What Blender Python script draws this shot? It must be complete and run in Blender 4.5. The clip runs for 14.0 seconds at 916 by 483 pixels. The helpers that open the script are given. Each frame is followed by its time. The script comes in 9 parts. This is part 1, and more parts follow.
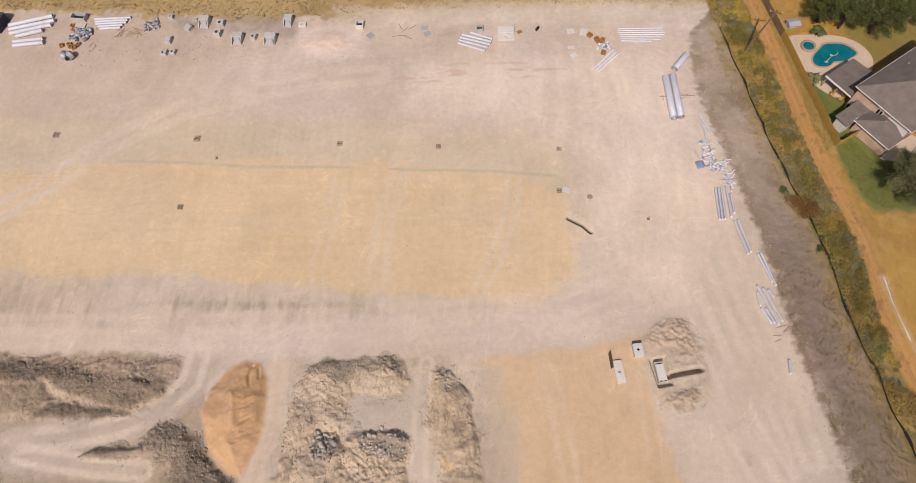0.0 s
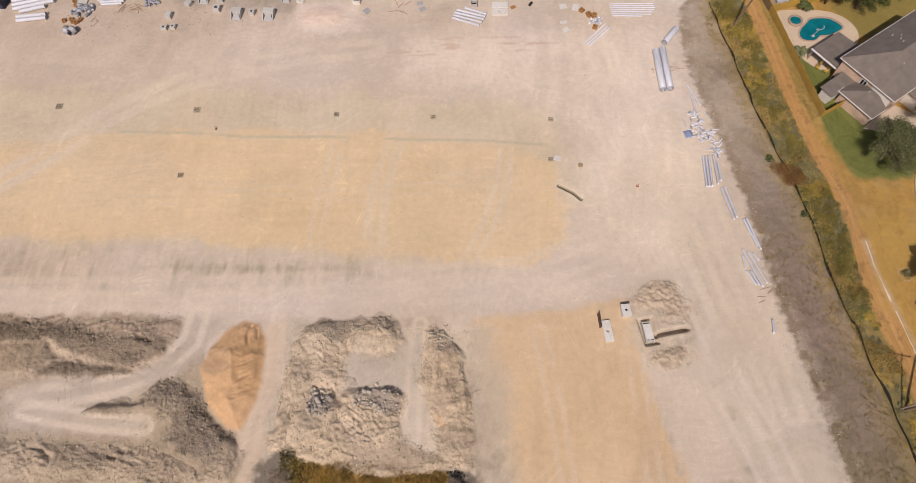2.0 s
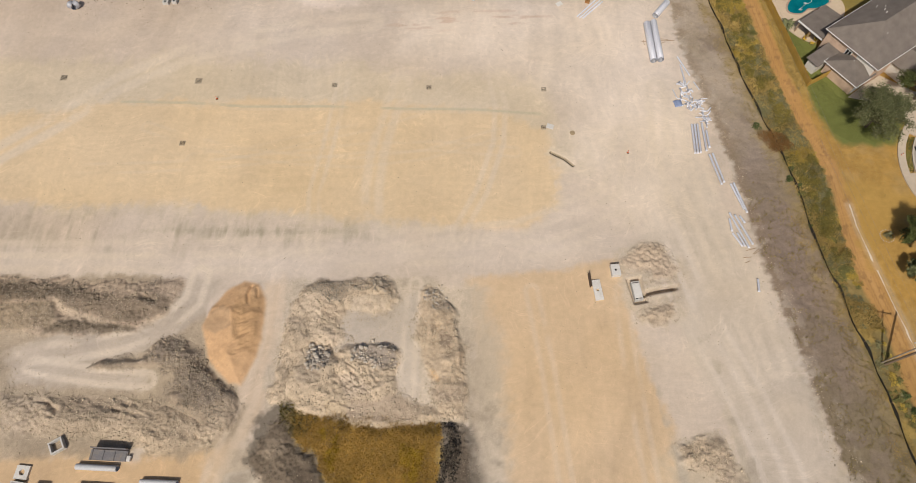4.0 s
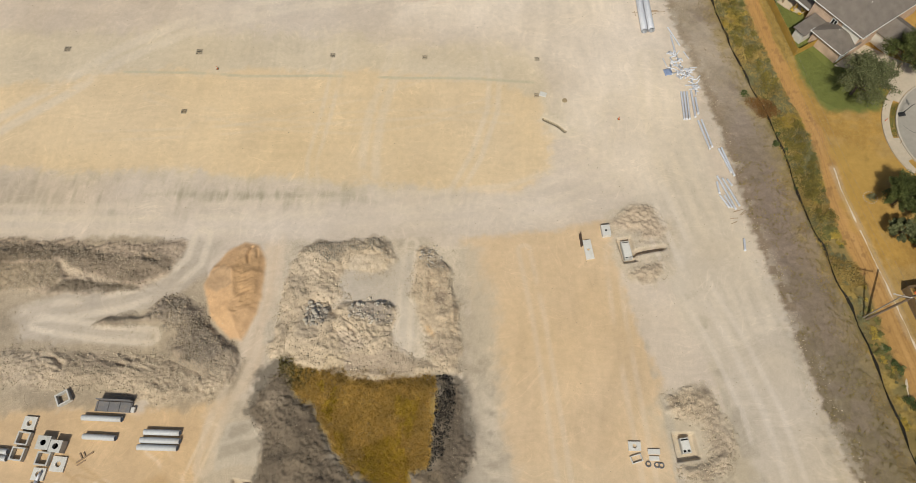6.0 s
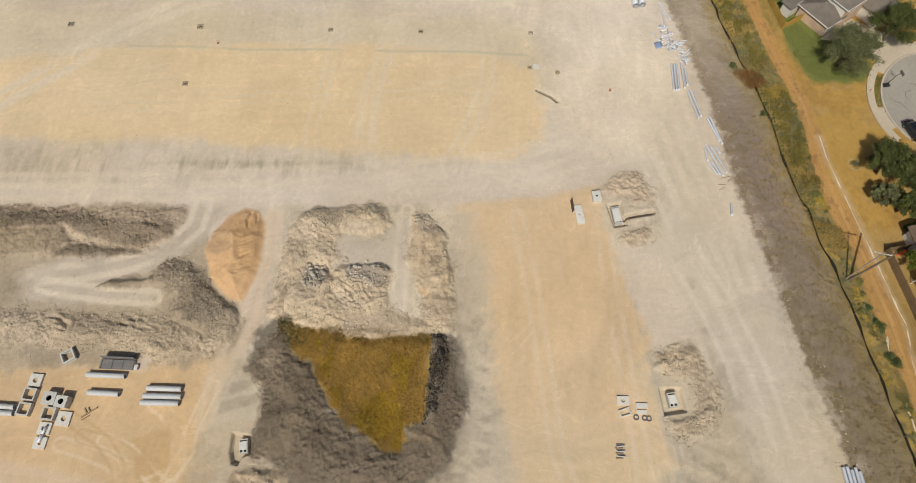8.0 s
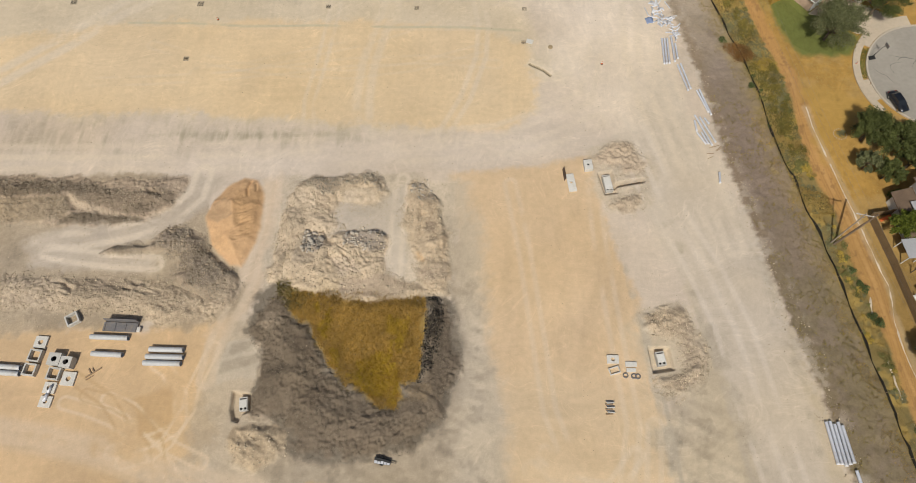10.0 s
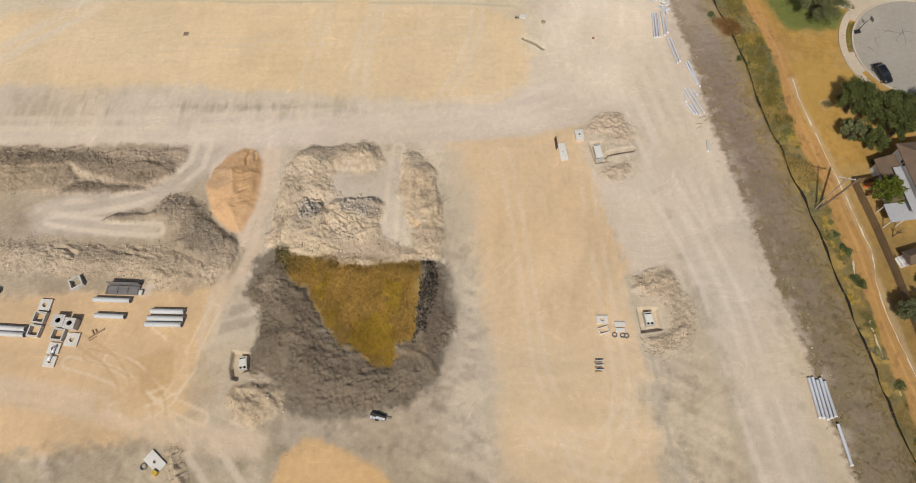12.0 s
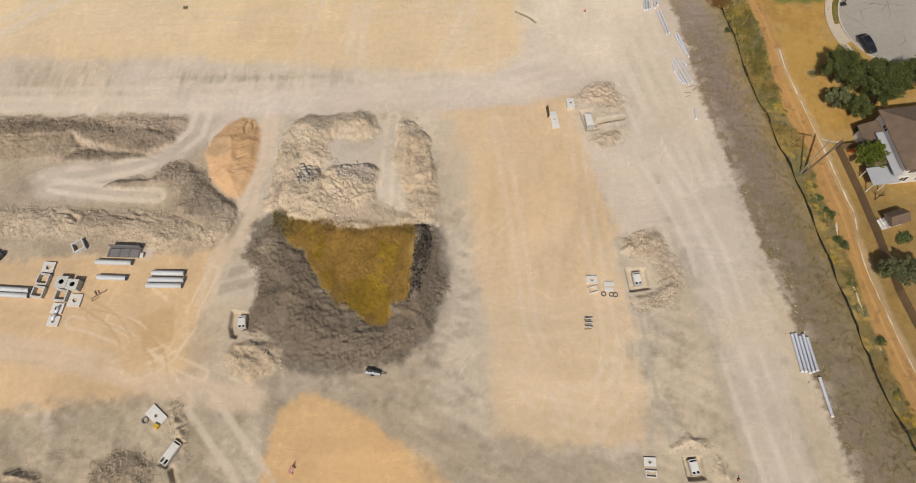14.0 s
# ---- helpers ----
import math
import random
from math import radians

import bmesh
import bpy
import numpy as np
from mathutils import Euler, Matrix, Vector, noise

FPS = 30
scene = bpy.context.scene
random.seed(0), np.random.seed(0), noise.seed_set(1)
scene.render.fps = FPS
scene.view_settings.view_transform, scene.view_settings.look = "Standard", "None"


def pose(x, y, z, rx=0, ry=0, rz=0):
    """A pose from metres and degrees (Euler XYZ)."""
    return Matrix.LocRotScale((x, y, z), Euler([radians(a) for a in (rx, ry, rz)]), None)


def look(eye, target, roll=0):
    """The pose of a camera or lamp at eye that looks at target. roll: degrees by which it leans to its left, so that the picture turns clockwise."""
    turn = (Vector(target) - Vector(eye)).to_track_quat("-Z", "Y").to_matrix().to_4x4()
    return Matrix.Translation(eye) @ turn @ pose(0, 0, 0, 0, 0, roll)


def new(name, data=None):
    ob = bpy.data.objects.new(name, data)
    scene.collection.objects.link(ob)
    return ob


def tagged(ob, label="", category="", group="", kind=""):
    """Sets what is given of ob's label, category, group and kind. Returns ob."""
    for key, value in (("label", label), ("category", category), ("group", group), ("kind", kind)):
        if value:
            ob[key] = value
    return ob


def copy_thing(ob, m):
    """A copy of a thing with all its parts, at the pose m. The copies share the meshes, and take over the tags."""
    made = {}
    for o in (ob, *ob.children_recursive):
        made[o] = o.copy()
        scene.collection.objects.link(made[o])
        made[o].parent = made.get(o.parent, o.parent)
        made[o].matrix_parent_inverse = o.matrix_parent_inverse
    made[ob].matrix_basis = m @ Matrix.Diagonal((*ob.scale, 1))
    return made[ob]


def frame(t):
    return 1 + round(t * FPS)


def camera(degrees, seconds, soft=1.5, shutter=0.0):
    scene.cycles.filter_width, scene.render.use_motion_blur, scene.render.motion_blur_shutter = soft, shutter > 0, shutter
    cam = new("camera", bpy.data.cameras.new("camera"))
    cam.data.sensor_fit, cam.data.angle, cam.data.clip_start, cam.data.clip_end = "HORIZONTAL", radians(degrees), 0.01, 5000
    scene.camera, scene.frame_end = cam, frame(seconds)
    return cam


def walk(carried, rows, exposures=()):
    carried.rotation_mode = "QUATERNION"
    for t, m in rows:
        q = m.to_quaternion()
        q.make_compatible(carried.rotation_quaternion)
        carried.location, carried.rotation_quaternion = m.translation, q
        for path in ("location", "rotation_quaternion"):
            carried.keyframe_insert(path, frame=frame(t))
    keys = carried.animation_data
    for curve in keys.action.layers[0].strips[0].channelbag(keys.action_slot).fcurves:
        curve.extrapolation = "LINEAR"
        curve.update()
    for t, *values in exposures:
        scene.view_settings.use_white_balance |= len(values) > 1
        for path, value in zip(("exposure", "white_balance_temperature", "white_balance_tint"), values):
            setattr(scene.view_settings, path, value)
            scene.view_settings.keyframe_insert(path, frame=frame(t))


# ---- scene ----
cam = camera(72.9, 14.0, 0.85)
PATH = [
    (0, (0.279, -1.684, 93.222), (0.194, -0.842, 91.41), -5.3),
    (0.5, (0.584, -3.184, 93.223), (0.5, -2.344, 91.41), -5.2),
    (1, (0.877, -4.685, 93.22), (0.794, -3.846, 91.406), -5.2),
    (1.5, (1.156, -6.2, 93.216), (1.072, -5.36, 91.403), -5.2),
    (2, (1.425, -7.747, 93.214), (1.341, -6.909, 91.4), -5.2),
    (2.5, (1.685, -9.344, 93.217), (1.603, -8.507, 91.402), -5.2),
    (3, (1.938, -10.978, 93.222), (1.855, -10.142, 91.407), -5.2),
    (5.3, (3.063, -18.584, 93.247), (2.979, -17.753, 91.43), -5.2),
    (5.5, (3.158, -19.237, 93.246), (3.075, -18.408, 91.428), -5.2),
    (6, (3.395, -20.85, 93.237), (3.312, -20.022, 91.419), -5.2),
    (6.5, (3.642, -22.456, 93.239), (3.558, -21.628, 91.42), -5.2),
    (7, (3.9, -24.037, 93.24), (3.816, -23.21, 91.421), -5.3),
    (7.5, (4.165, -25.595, 93.245), (4.081, -24.768, 91.426), -5.3),
    (8, (4.426, -27.128, 93.25), (4.343, -26.302, 91.431), -5.2),
    (10.5, (5.672, -34.633, 93.214), (5.589, -33.808, 91.394), -5.3),
    (11, (5.917, -36.144, 93.216), (5.834, -35.32, 91.396), -5.3),
    (11.5, (6.165, -37.665, 93.219), (6.083, -36.841, 91.398), -5.2),
    (12, (6.42, -39.194, 93.22), (6.339, -38.371, 91.399), -5.2),
    (12.5, (6.678, -40.728, 93.215), (6.597, -39.906, 91.394), -5.2),
    (13, (6.929, -42.266, 93.203), (6.85, -41.445, 91.381), -5.1),
    (13.5, (7.18, -43.811, 93.19), (7.102, -42.992, 91.367), -5.1),
    (14, (7.433, -45.36, 93.179), (7.355, -44.544, 91.355), -5.1),
]
walk(cam, [(t, look(eye, target, roll)) for t, eye, target, roll in PATH],
     [(0, -0.265, 6560, 20), (3.2, -0.255, 6540, 16), (5.3, -0.25, 6490, 4), (8.2, -0.25, 6490, 5), (14, -0.205, 6450, 9)])

# ---- light ----
world = bpy.data.worlds.new("sky")
scene.world = world
world.use_nodes = True
wn = world.node_tree
sky = wn.nodes.new("ShaderNodeTexSky")
sky.sky_type, sky.sun_disc = "NISHITA", False
sky.sun_elevation, sky.sun_rotation = radians(50), radians(196)
sky.air_density, sky.dust_density, sky.ozone_density = 0.75, 3.0, 0.5
wn.links.new(sky.outputs["Color"], wn.nodes["Background"].inputs["Color"])
wn.nodes["Background"].inputs["Strength"].default_value = 0.08
sun = new("sun", bpy.data.lights.new("sun", "SUN"))
sun.data.energy, sun.data.angle, sun.data.color = 3.9, radians(0.53), (1.0, 0.95, 0.87)
sun.matrix_world = look((-27 * 0.64, -96 * 0.64, 77), (0, 0, 0))

# ---- numbers: noise, outlines ----
TABLES = [np.random.RandomState(40 + i).rand(256, 256) for i in range(8)]


def vnoise(x, y, seed=0):
    t = TABLES[seed % 8]
    xi, yi = np.floor(x).astype(int), np.floor(y).astype(int)
    fx, fy = x - xi, y - yi
    fx, fy = fx * fx * (3 - 2 * fx), fy * fy * (3 - 2 * fy)
    a, b = t[xi % 256, yi % 256], t[(xi + 1) % 256, yi % 256]
    c, d = t[xi % 256, (yi + 1) % 256], t[(xi + 1) % 256, (yi + 1) % 256]
    return (a * (1 - fx) + b * fx) * (1 - fy) + (c * (1 - fx) + d * fx) * fy


def fbm(x, y, size, octaves=4, seed=0):
    """Noise from 0 to 1 with lumps of about size metres."""
    total, gain, norm = 0, 1.0, 0
    u, v = np.asarray(x, float) / size, np.asarray(y, float) / size
    for k in range(octaves):
        total, norm = total + gain * vnoise(u + 17.3 * k, v - 9.1 * k, seed + k), norm + gain
        u, v, gain = (0.8 * u - 0.6 * v) * 2.03, (0.6 * u + 0.8 * v) * 2.03, gain * 0.52
    return total / norm


def smooth(a, b, x):
    t = np.clip((x - a) / (b - a), 0, 1)
    return t * t * (3 - 2 * t)


def within(x, y, outline):
    """Metres inside the outline; negative outside."""
    x, y = np.asarray(x, float), np.asarray(y, float)
    best, odd = np.full(x.shape, 1e9), np.zeros(x.shape, bool)
    for (ax, ay), (bx, by) in zip(outline, outline[1:] + outline[:1]):
        dx, dy = bx - ax, by - ay
        t = np.clip(((x - ax) * dx + (y - ay) * dy) / (dx * dx + dy * dy + 1e-9), 0, 1)
        best = np.minimum(best, (x - ax - t * dx) ** 2 + (y - ay - t * dy) ** 2)
        if dy:
            odd ^= ((ay > y) != (by > y)) & (x < ax + (y - ay) * dx / dy)
    return np.where(odd, 1, -1) * np.sqrt(best)


def along(x, y, line):
    """Metres from an open line."""
    x, y = np.asarray(x, float), np.asarray(y, float)
    best = np.full(x.shape, 1e9)
    for (ax, ay), (bx, by) in zip(line, line[1:]):
        dx, dy = bx - ax, by - ay
        t = np.clip(((x - ax) * dx + (y - ay) * dy) / (dx * dx + dy * dy + 1e-9), 0, 1)
        best = np.minimum(best, (x - ax - t * dx) ** 2 + (y - ay - t * dy) ** 2)
    return np.sqrt(best)


def across(y, edge):
    """x of an edge that runs north to south, at y."""
    pts = sorted((q, p) for p, q in edge)
    return np.interp(y, [p[0] for p in pts], [p[1] for p in pts])


# ---- outlines of the plan ----
STRIP_WEST = [(46, 100), (44.6, 91.3), (39.8, 85.4), (39.2, 76.8), (40.1, 68.8), (42.1, 58.7), (44, 49.4), (45.6, 40), (46.4, 30.8), (47.2, 24.3),
              (49.3, 13), (51.1, 2.9), (52.8, -7.6), (54.7, -15.3), (56.1, -25.2), (57.5, -33.5), (58.4, -41.2), (61.5, -70)]
STRIP_EAST = [(43, 100), (45.5, 88), (46.8, 80.9), (48.7, 70), (50.4, 59.9), (52.7, 49.4), (54.4, 42), (55.6, 33.5), (56.0, 28.4), (56.8, 24), (58.4, 16.3), (59.7, 9.5), (61.4, 0.1), (62.2, -6.3),
              (63.1, -11.9), (64.1, -18.5), (65.3, -26.8), (66.4, -30.7), (69.2, -41), (76, -70)]
TRACK_WEST = [(51.4, 120), (51.5, 93), (52.4, 87.4), (53.4, 81), (54.4, 73), (55.3, 66), (56.5, 59.5), (57.5, 53), (58.8, 48), (60.2, 42), (60.5, 36), (60.4, 30),
              (60.8, 25.5), (62, 19), (63.2, 13.5), (64, 6), (65, -1), (65.8, -8), (66.2, -14), (67, -20), (68.6, -28), (72.5, -41), (80, -70)]
TRACK_EAST = [(53.9, 120), (54.2, 93), (55.3, 88), (56.4, 81.5), (57.6, 71.2), (58.4, 64), (59.4, 58.5), (60.3, 53), (61.2, 48.5), (62.9, 43), (63.8, 34), (64.5, 25.5),
              (65.4, 18.5), (66.6, 12.9), (67.3, 7.7), (68.3, 2), (68.2, -2.5), (68.2, -10.5), (69.5, -17), (70.8, -24), (75.5, -41), (83, -70)]
PIT_GRASS = [(-25.8, 0.0), (-23.2, 1.3), (-20.6, 0.2), (-19.6, -0.6), (-15.2, -1.0), (-10.4, -1.2), (-5.2, -1.0), (-3.9, -1.6), (-4.1, -3.6), (-4.3, -8.0), (-4.5, -11.8), (-5.2, -13.2), (-7.9, -14.4),
             (-7.4, -16.4), (-8.4, -17.5), (-10.2, -17.5), (-13.1, -15.1), (-15.4, -14.2), (-17.5, -11.9), (-20.2, -8.1), (-21.4, -5.6), (-24.6, -3.1)]
TOPSOIL = [(-29.4, 0.0), (-28.1, 1.3), (-25.7, 1.6), (-23.0, 0.0), (-19.1, -0.8), (-11.4, -1.2), (-2.8, -0.8), (0.5, -1.2), (1.3, -4.1), (2.1, -9.9), (1.5, -13.7), (0.2, -15.5), (-0.2, -19.1), (-2.9, -21.5), (-5.4, -23.8),
           (-9.7, -24.9), (-14.9, -25.3), (-21.9, -24.8), (-23.2, -21.4), (-26.1, -19.7), (-29.0, -19.3), (-29.7, -16.6), (-28.4, -13.3), (-28.5, -10.5), (-30.6, -7.6), (-31.9, -6.6), (-30.9, -2.6)]
PITS = [([(25.1, 22.1), (27.5, 22.6), (28.2, 18.2), (26, 17.8)], 0.9), ([(30.3, -8.4), (33.4, -8.5), (33.9, -11.9), (30.7, -12.4)], 0.9),
        ([(35.6, -37), (38.2, -36.9), (38.5, -39.9), (36, -40.1)], 0.8), ([(-32.5, -15.6), (-29.6, -16.0), (-29.3, -18.6), (-30.6, -19.0), (-31.0, -20.2), (-31.9, -19.9), (-32.4, -18.4)], 0.9),
        ([(-39.4, -38.9), (-38, -39.4), (-36, -35.6), (-37.4, -35)], 0.6)]
POOL_BED = [(61.3, 78.4), (62.0, 80.1), (63.3, 81.4), (64.2, 82.5), (66.0, 82.8), (67.9, 82.6), (69.3, 81.4), (69.9, 80.5), (69.6, 79.8), (68.1, 78.9), (66.5, 78.3), (65.3, 78.5), (64.4, 77.5), (63.5, 77.1), (61.9, 77.3)]
TRENCHES = [([(28, 19.7), (30.2, 20.2), (32.5, 20.6)], 0.4, 1.5, 0.07), ([(14.2, 45.9), (15.4, 45.2), (16.6, 44.5), (17.9, 43.2)], 0.17, 1.2, 0.0), ([(-37.3, -39.5), (-36.2, -42), (-36.2, -45)], 0.4, 0.8, 0.07)]


def ground_z(x, y):
    x, y = np.asarray(x, float), np.asarray(y, float)
    z = 0.12 * (fbm(x, y, 14, 3, 1) - 0.5) + 0.05 * (fbm(x, y, 2.2, 3, 2) - 0.5)
    rough = smooth(0, 3, x - across(y, STRIP_WEST)) * smooth(0, 2, across(y, TRACK_WEST) - x)
    z = z + rough * 0.35 * (fbm(x, y, 1.6, 3, 3) - 0.5)
    z = z - 1.2 * smooth(-0.1, 0.5, within(x, y, POOL_BED))
    for outline, deep in PITS:
        z = z - deep * smooth(-0.12, 0.16, within(x, y, outline))
    for line, wide, deep, berm in TRENCHES:
        d = along(x, y, line)
        z = z - deep * smooth(wide + 0.1, wide - 0.1, d) + berm * smooth(wide + 1.0, wide + 0.4, d) * smooth(wide, wide + 0.4, d)
    return z


# ---- materials ----
class Nodes:
    def __init__(self, name):
        self.m = bpy.data.materials.new(name)
        self.m.use_nodes = True
        self.t = self.m.node_tree
        self.p = self.t.nodes["Principled BSDF"]
        self.co = self.t.nodes.new("ShaderNodeTexCoord").outputs["Object"]

    def add(self, kind, **sets):
        n = self.t.nodes.new("ShaderNode" + kind)
        for k, v in sets.items():
            key = int(k[1:]) if k[0] == "i" and k[1:].isdigit() else k
            if isinstance(v, bpy.types.NodeSocket):
                self.t.links.new(v, n.inputs[key])
            else:
                n.inputs[key].default_value = v
        return n

    def link(self, a, b):
        self.t.links.new(a, b)

    def noise(self, scale, detail=4.0, stretch=None, rough=0.55, bend=0.0):
        co = self.co
        if bend:
            n = self.add("TexNoise", Vector=co, Scale=0.035, Detail=3.0)
            sway = self.add("VectorMath", i0=n.outputs["Color"], i1=(bend, bend, 0.0))
            sway.operation = "MULTIPLY"
            both = self.add("VectorMath", i0=co, i1=sway.outputs[0])
            both.operation = "ADD"
            co = both.outputs[0]
        if stretch:
            mp = self.add("Mapping", Vector=co, Scale=stretch[:3])
            if len(stretch) > 3:
                mp.inputs["Rotation"].default_value = (0, 0, stretch[3])
            co = mp.outputs[0]
        return self.add("TexNoise", Vector=co, Scale=scale, Detail=detail, Roughness=rough).outputs[0]

    def math(self, op, a, b=0.0, c=0.0):
        n = self.add("Math", i0=a, i1=b, i2=c)
        n.operation = op
        return n.outputs[0]

    def between(self, value, lo, hi, to_lo=0.0, to_hi=1.0):
        return self.add("MapRange", Value=value, **{"From Min": lo, "From Max": hi, "To Min": to_lo, "To Max": to_hi}).outputs[0]

    def mix(self, fac, a, b, mode="MIX"):
        n = self.t.nodes.new("ShaderNodeMix")
        n.data_type, n.blend_type = "RGBA", mode
        for s, v in ((n.inputs[0], fac), (n.inputs[6], a), (n.inputs[7], b)):
            if isinstance(v, bpy.types.NodeSocket):
                self.t.links.new(v, s)
            else:
                s.default_value = v if isinstance(v, float) else (*v[:3], 1.0)
        return n.outputs[2]

    def scaled(self, colour, value):
        n = self.add("VectorMath", i0=colour)
        n.operation = "SCALE"
        self.t.links.new(value, n.inputs["Scale"])
        return n.outputs[0]

    def finish(self, colour, rough=0.9, bump=None, height=0.05, strength=0.6, metal=0.0, spec=0.3):
        if isinstance(colour, bpy.types.NodeSocket):
            self.link(colour, self.p.inputs["Base Color"])
        else:
            self.p.inputs["Base Color"].default_value = (*colour[:3], 1)
        for key, v in (("Roughness", rough), ("Metallic", metal), ("Specular IOR Level", spec)):
            if isinstance(v, bpy.types.NodeSocket):
                self.link(v, self.p.inputs[key])
            else:
                self.p.inputs[key].default_value = v
        if bump is not None:
            b = self.add("Bump", Height=bump, Strength=strength, Distance=height)
            self.link(b.outputs[0], self.p.inputs["Normal"])
        return self.m


def soil_material():
    """Earth: its colour comes from the kinds of soil on the mesh, its grain from noise; the attribute's alpha is how stony it is."""
    s = Nodes("soil")
    at = s.add("Attribute")
    at.attribute_name = "soil"
    big, mid, fine = s.noise(0.09, 5), s.noise(1.1, 8, rough=0.72), s.noise(4.5, 6, rough=0.78)
    rake = s.noise(1.0, 5, (0.035, 1.1, 1.0, 0.05), 0.65, 26.0)
    ruts = s.noise(1.0, 5, (0.9, 0.05, 1.0, 0.15), 0.65, 18.0)
    skew = s.noise(1.0, 5, (0.03, 0.8, 1.0, 0.75), 0.65, 34.0)
    v = s.math("ADD", s.between(big, 0.25, 0.75, 0.93, 1.07), s.between(mid, 0.3, 0.7, -0.075, 0.075))
    v = s.math("ADD", v, s.math("MULTIPLY", s.between(fine, 0.3, 0.7, -1.0, 1.0), s.math("MULTIPLY_ADD", at.outputs["Alpha"], 0.14, 0.045)))
    for streak, seed in ((rake, 0.041), (ruts, 0.057), (skew, 0.033)):
        where = s.between(s.noise(seed, 4, rough=0.6), 0.46, 0.62)
        v = s.math("ADD", v, s.math("MULTIPLY", where, s.between(streak, 0.35, 0.72, -0.03, 0.06)))
    for stretch, rough, bend, level, seed in (((0.10, 0.5, 1.0, 0.1), 0.45, 30.0, 0.5, 0.05), ((0.45, 0.09, 1.0, 0.2), 0.45, 24.0, 0.47, 0.07), ((0.12, 0.45, 1.0, 0.7), 0.45, 40.0, 0.53, 0.06)):
        trail = s.math("ABSOLUTE", s.math("SUBTRACT", s.noise(1.0, 2, stretch, rough, bend), level))
        line = s.between(trail, 0.006, 0.016, 1.0, 0.0)
        part_of = s.between(s.noise(seed * 3.1, 5, rough=0.65), 0.48, 0.62)
        v = s.math("ADD", v, s.math("MULTIPLY", s.math("MULTIPLY", line, part_of), 0.085))
    fleck = s.between(s.noise(1.7, 3, rough=0.6), 0.70, 0.76, 0.0, -0.16)
    v = s.math("ADD", v, fleck)
    cell = s.add("TexVoronoi", Vector=s.co, Scale=3.8)
    stone = s.between(cell.outputs["Distance"], 0.12, 0.32, 1.0, 0.0)
    pick = s.between(s.add("SeparateColor", Color=cell.outputs["Color"]).outputs[0], 0.3, 0.8, -0.24, 0.24)
    v = s.math("ADD", v, s.math("MULTIPLY", s.math("MULTIPLY", stone, pick), at.outputs["Alpha"]))
    clod = s.math("MULTIPLY", s.between(s.noise(1.7, 6, rough=0.8), 0.36, 0.64, -0.24, 0.2), at.outputs["Alpha"])
    v = s.math("ADD", v, clod)
    col = s.scaled(at.outputs["Color"], v)
    warm = s.mix(s.between(s.noise(0.035, 4), 0.35, 0.65, 0.0, 1.0), (1.02, 1.0, 0.96), (0.99, 1.0, 1.04))
    col = s.mix(1.0, col, warm, "MULTIPLY")
    h = s.math("ADD", s.math("MULTIPLY", mid, 0.6), s.math("MULTIPLY", fine, 0.4))
    h = s.math("ADD", h, s.math("MULTIPLY", stone, s.math("MULTIPLY", at.outputs["Alpha"], 0.45)))
    return s.finish(col, 0.95, h, 0.12, 0.5, spec=0.15)


def plain(name, colour, rough=0.8, vary=0.12, scale=3.0, bump=0.02, metal=0.0, dirt=None, spec=0.3):
    """A surface with grain and stains at two scales, and a shade of its own for each thing."""
    s = Nodes(name)
    v = s.math("ADD", s.between(s.noise(scale * 0.15, 4), 0.3, 0.7, 1 - vary, 1 + vary), s.between(s.noise(scale * 2.5, 5), 0.3, 0.7, -vary * 0.7, vary * 0.7))
    own = s.add("ObjectInfo").outputs["Random"]
    v = s.math("ADD", v, s.between(own, 0, 1, -0.06, 0.06))
    base = s.t.nodes.new("ShaderNodeRGB")
    base.outputs[0].default_value = (*colour, 1)
    col = s.scaled(base.outputs[0], v)
    if dirt:
        col = s.mix(s.between(s.noise(scale * 0.5, 6, rough=0.7), 0.5, 0.72, 0.0, 0.75), col, dirt)
    return s.finish(col, rough, s.noise(scale * 4, 5), bump, 0.5, metal, spec)


def leafy(name, colours, rough=0.75):
    """Leaves or blades: each piece of the mesh picks its colour."""
    s = Nodes(name)
    ramp = s.add("ValToRGB", Fac=s.add("NewGeometry").outputs["Random Per Island"])
    els = ramp.color_ramp.elements
    while len(els) < len(colours):
        els.new(0.5)
    for k, c in enumerate(colours):
        els[k].position, els[k].color = k / (len(colours) - 1), (*c, 1)
    col = s.scaled(ramp.outputs[0], s.between(s.noise(0.28, 5, rough=0.65), 0.3, 0.7, 0.68, 1.32))
    return s.finish(col, rough, spec=0.2)


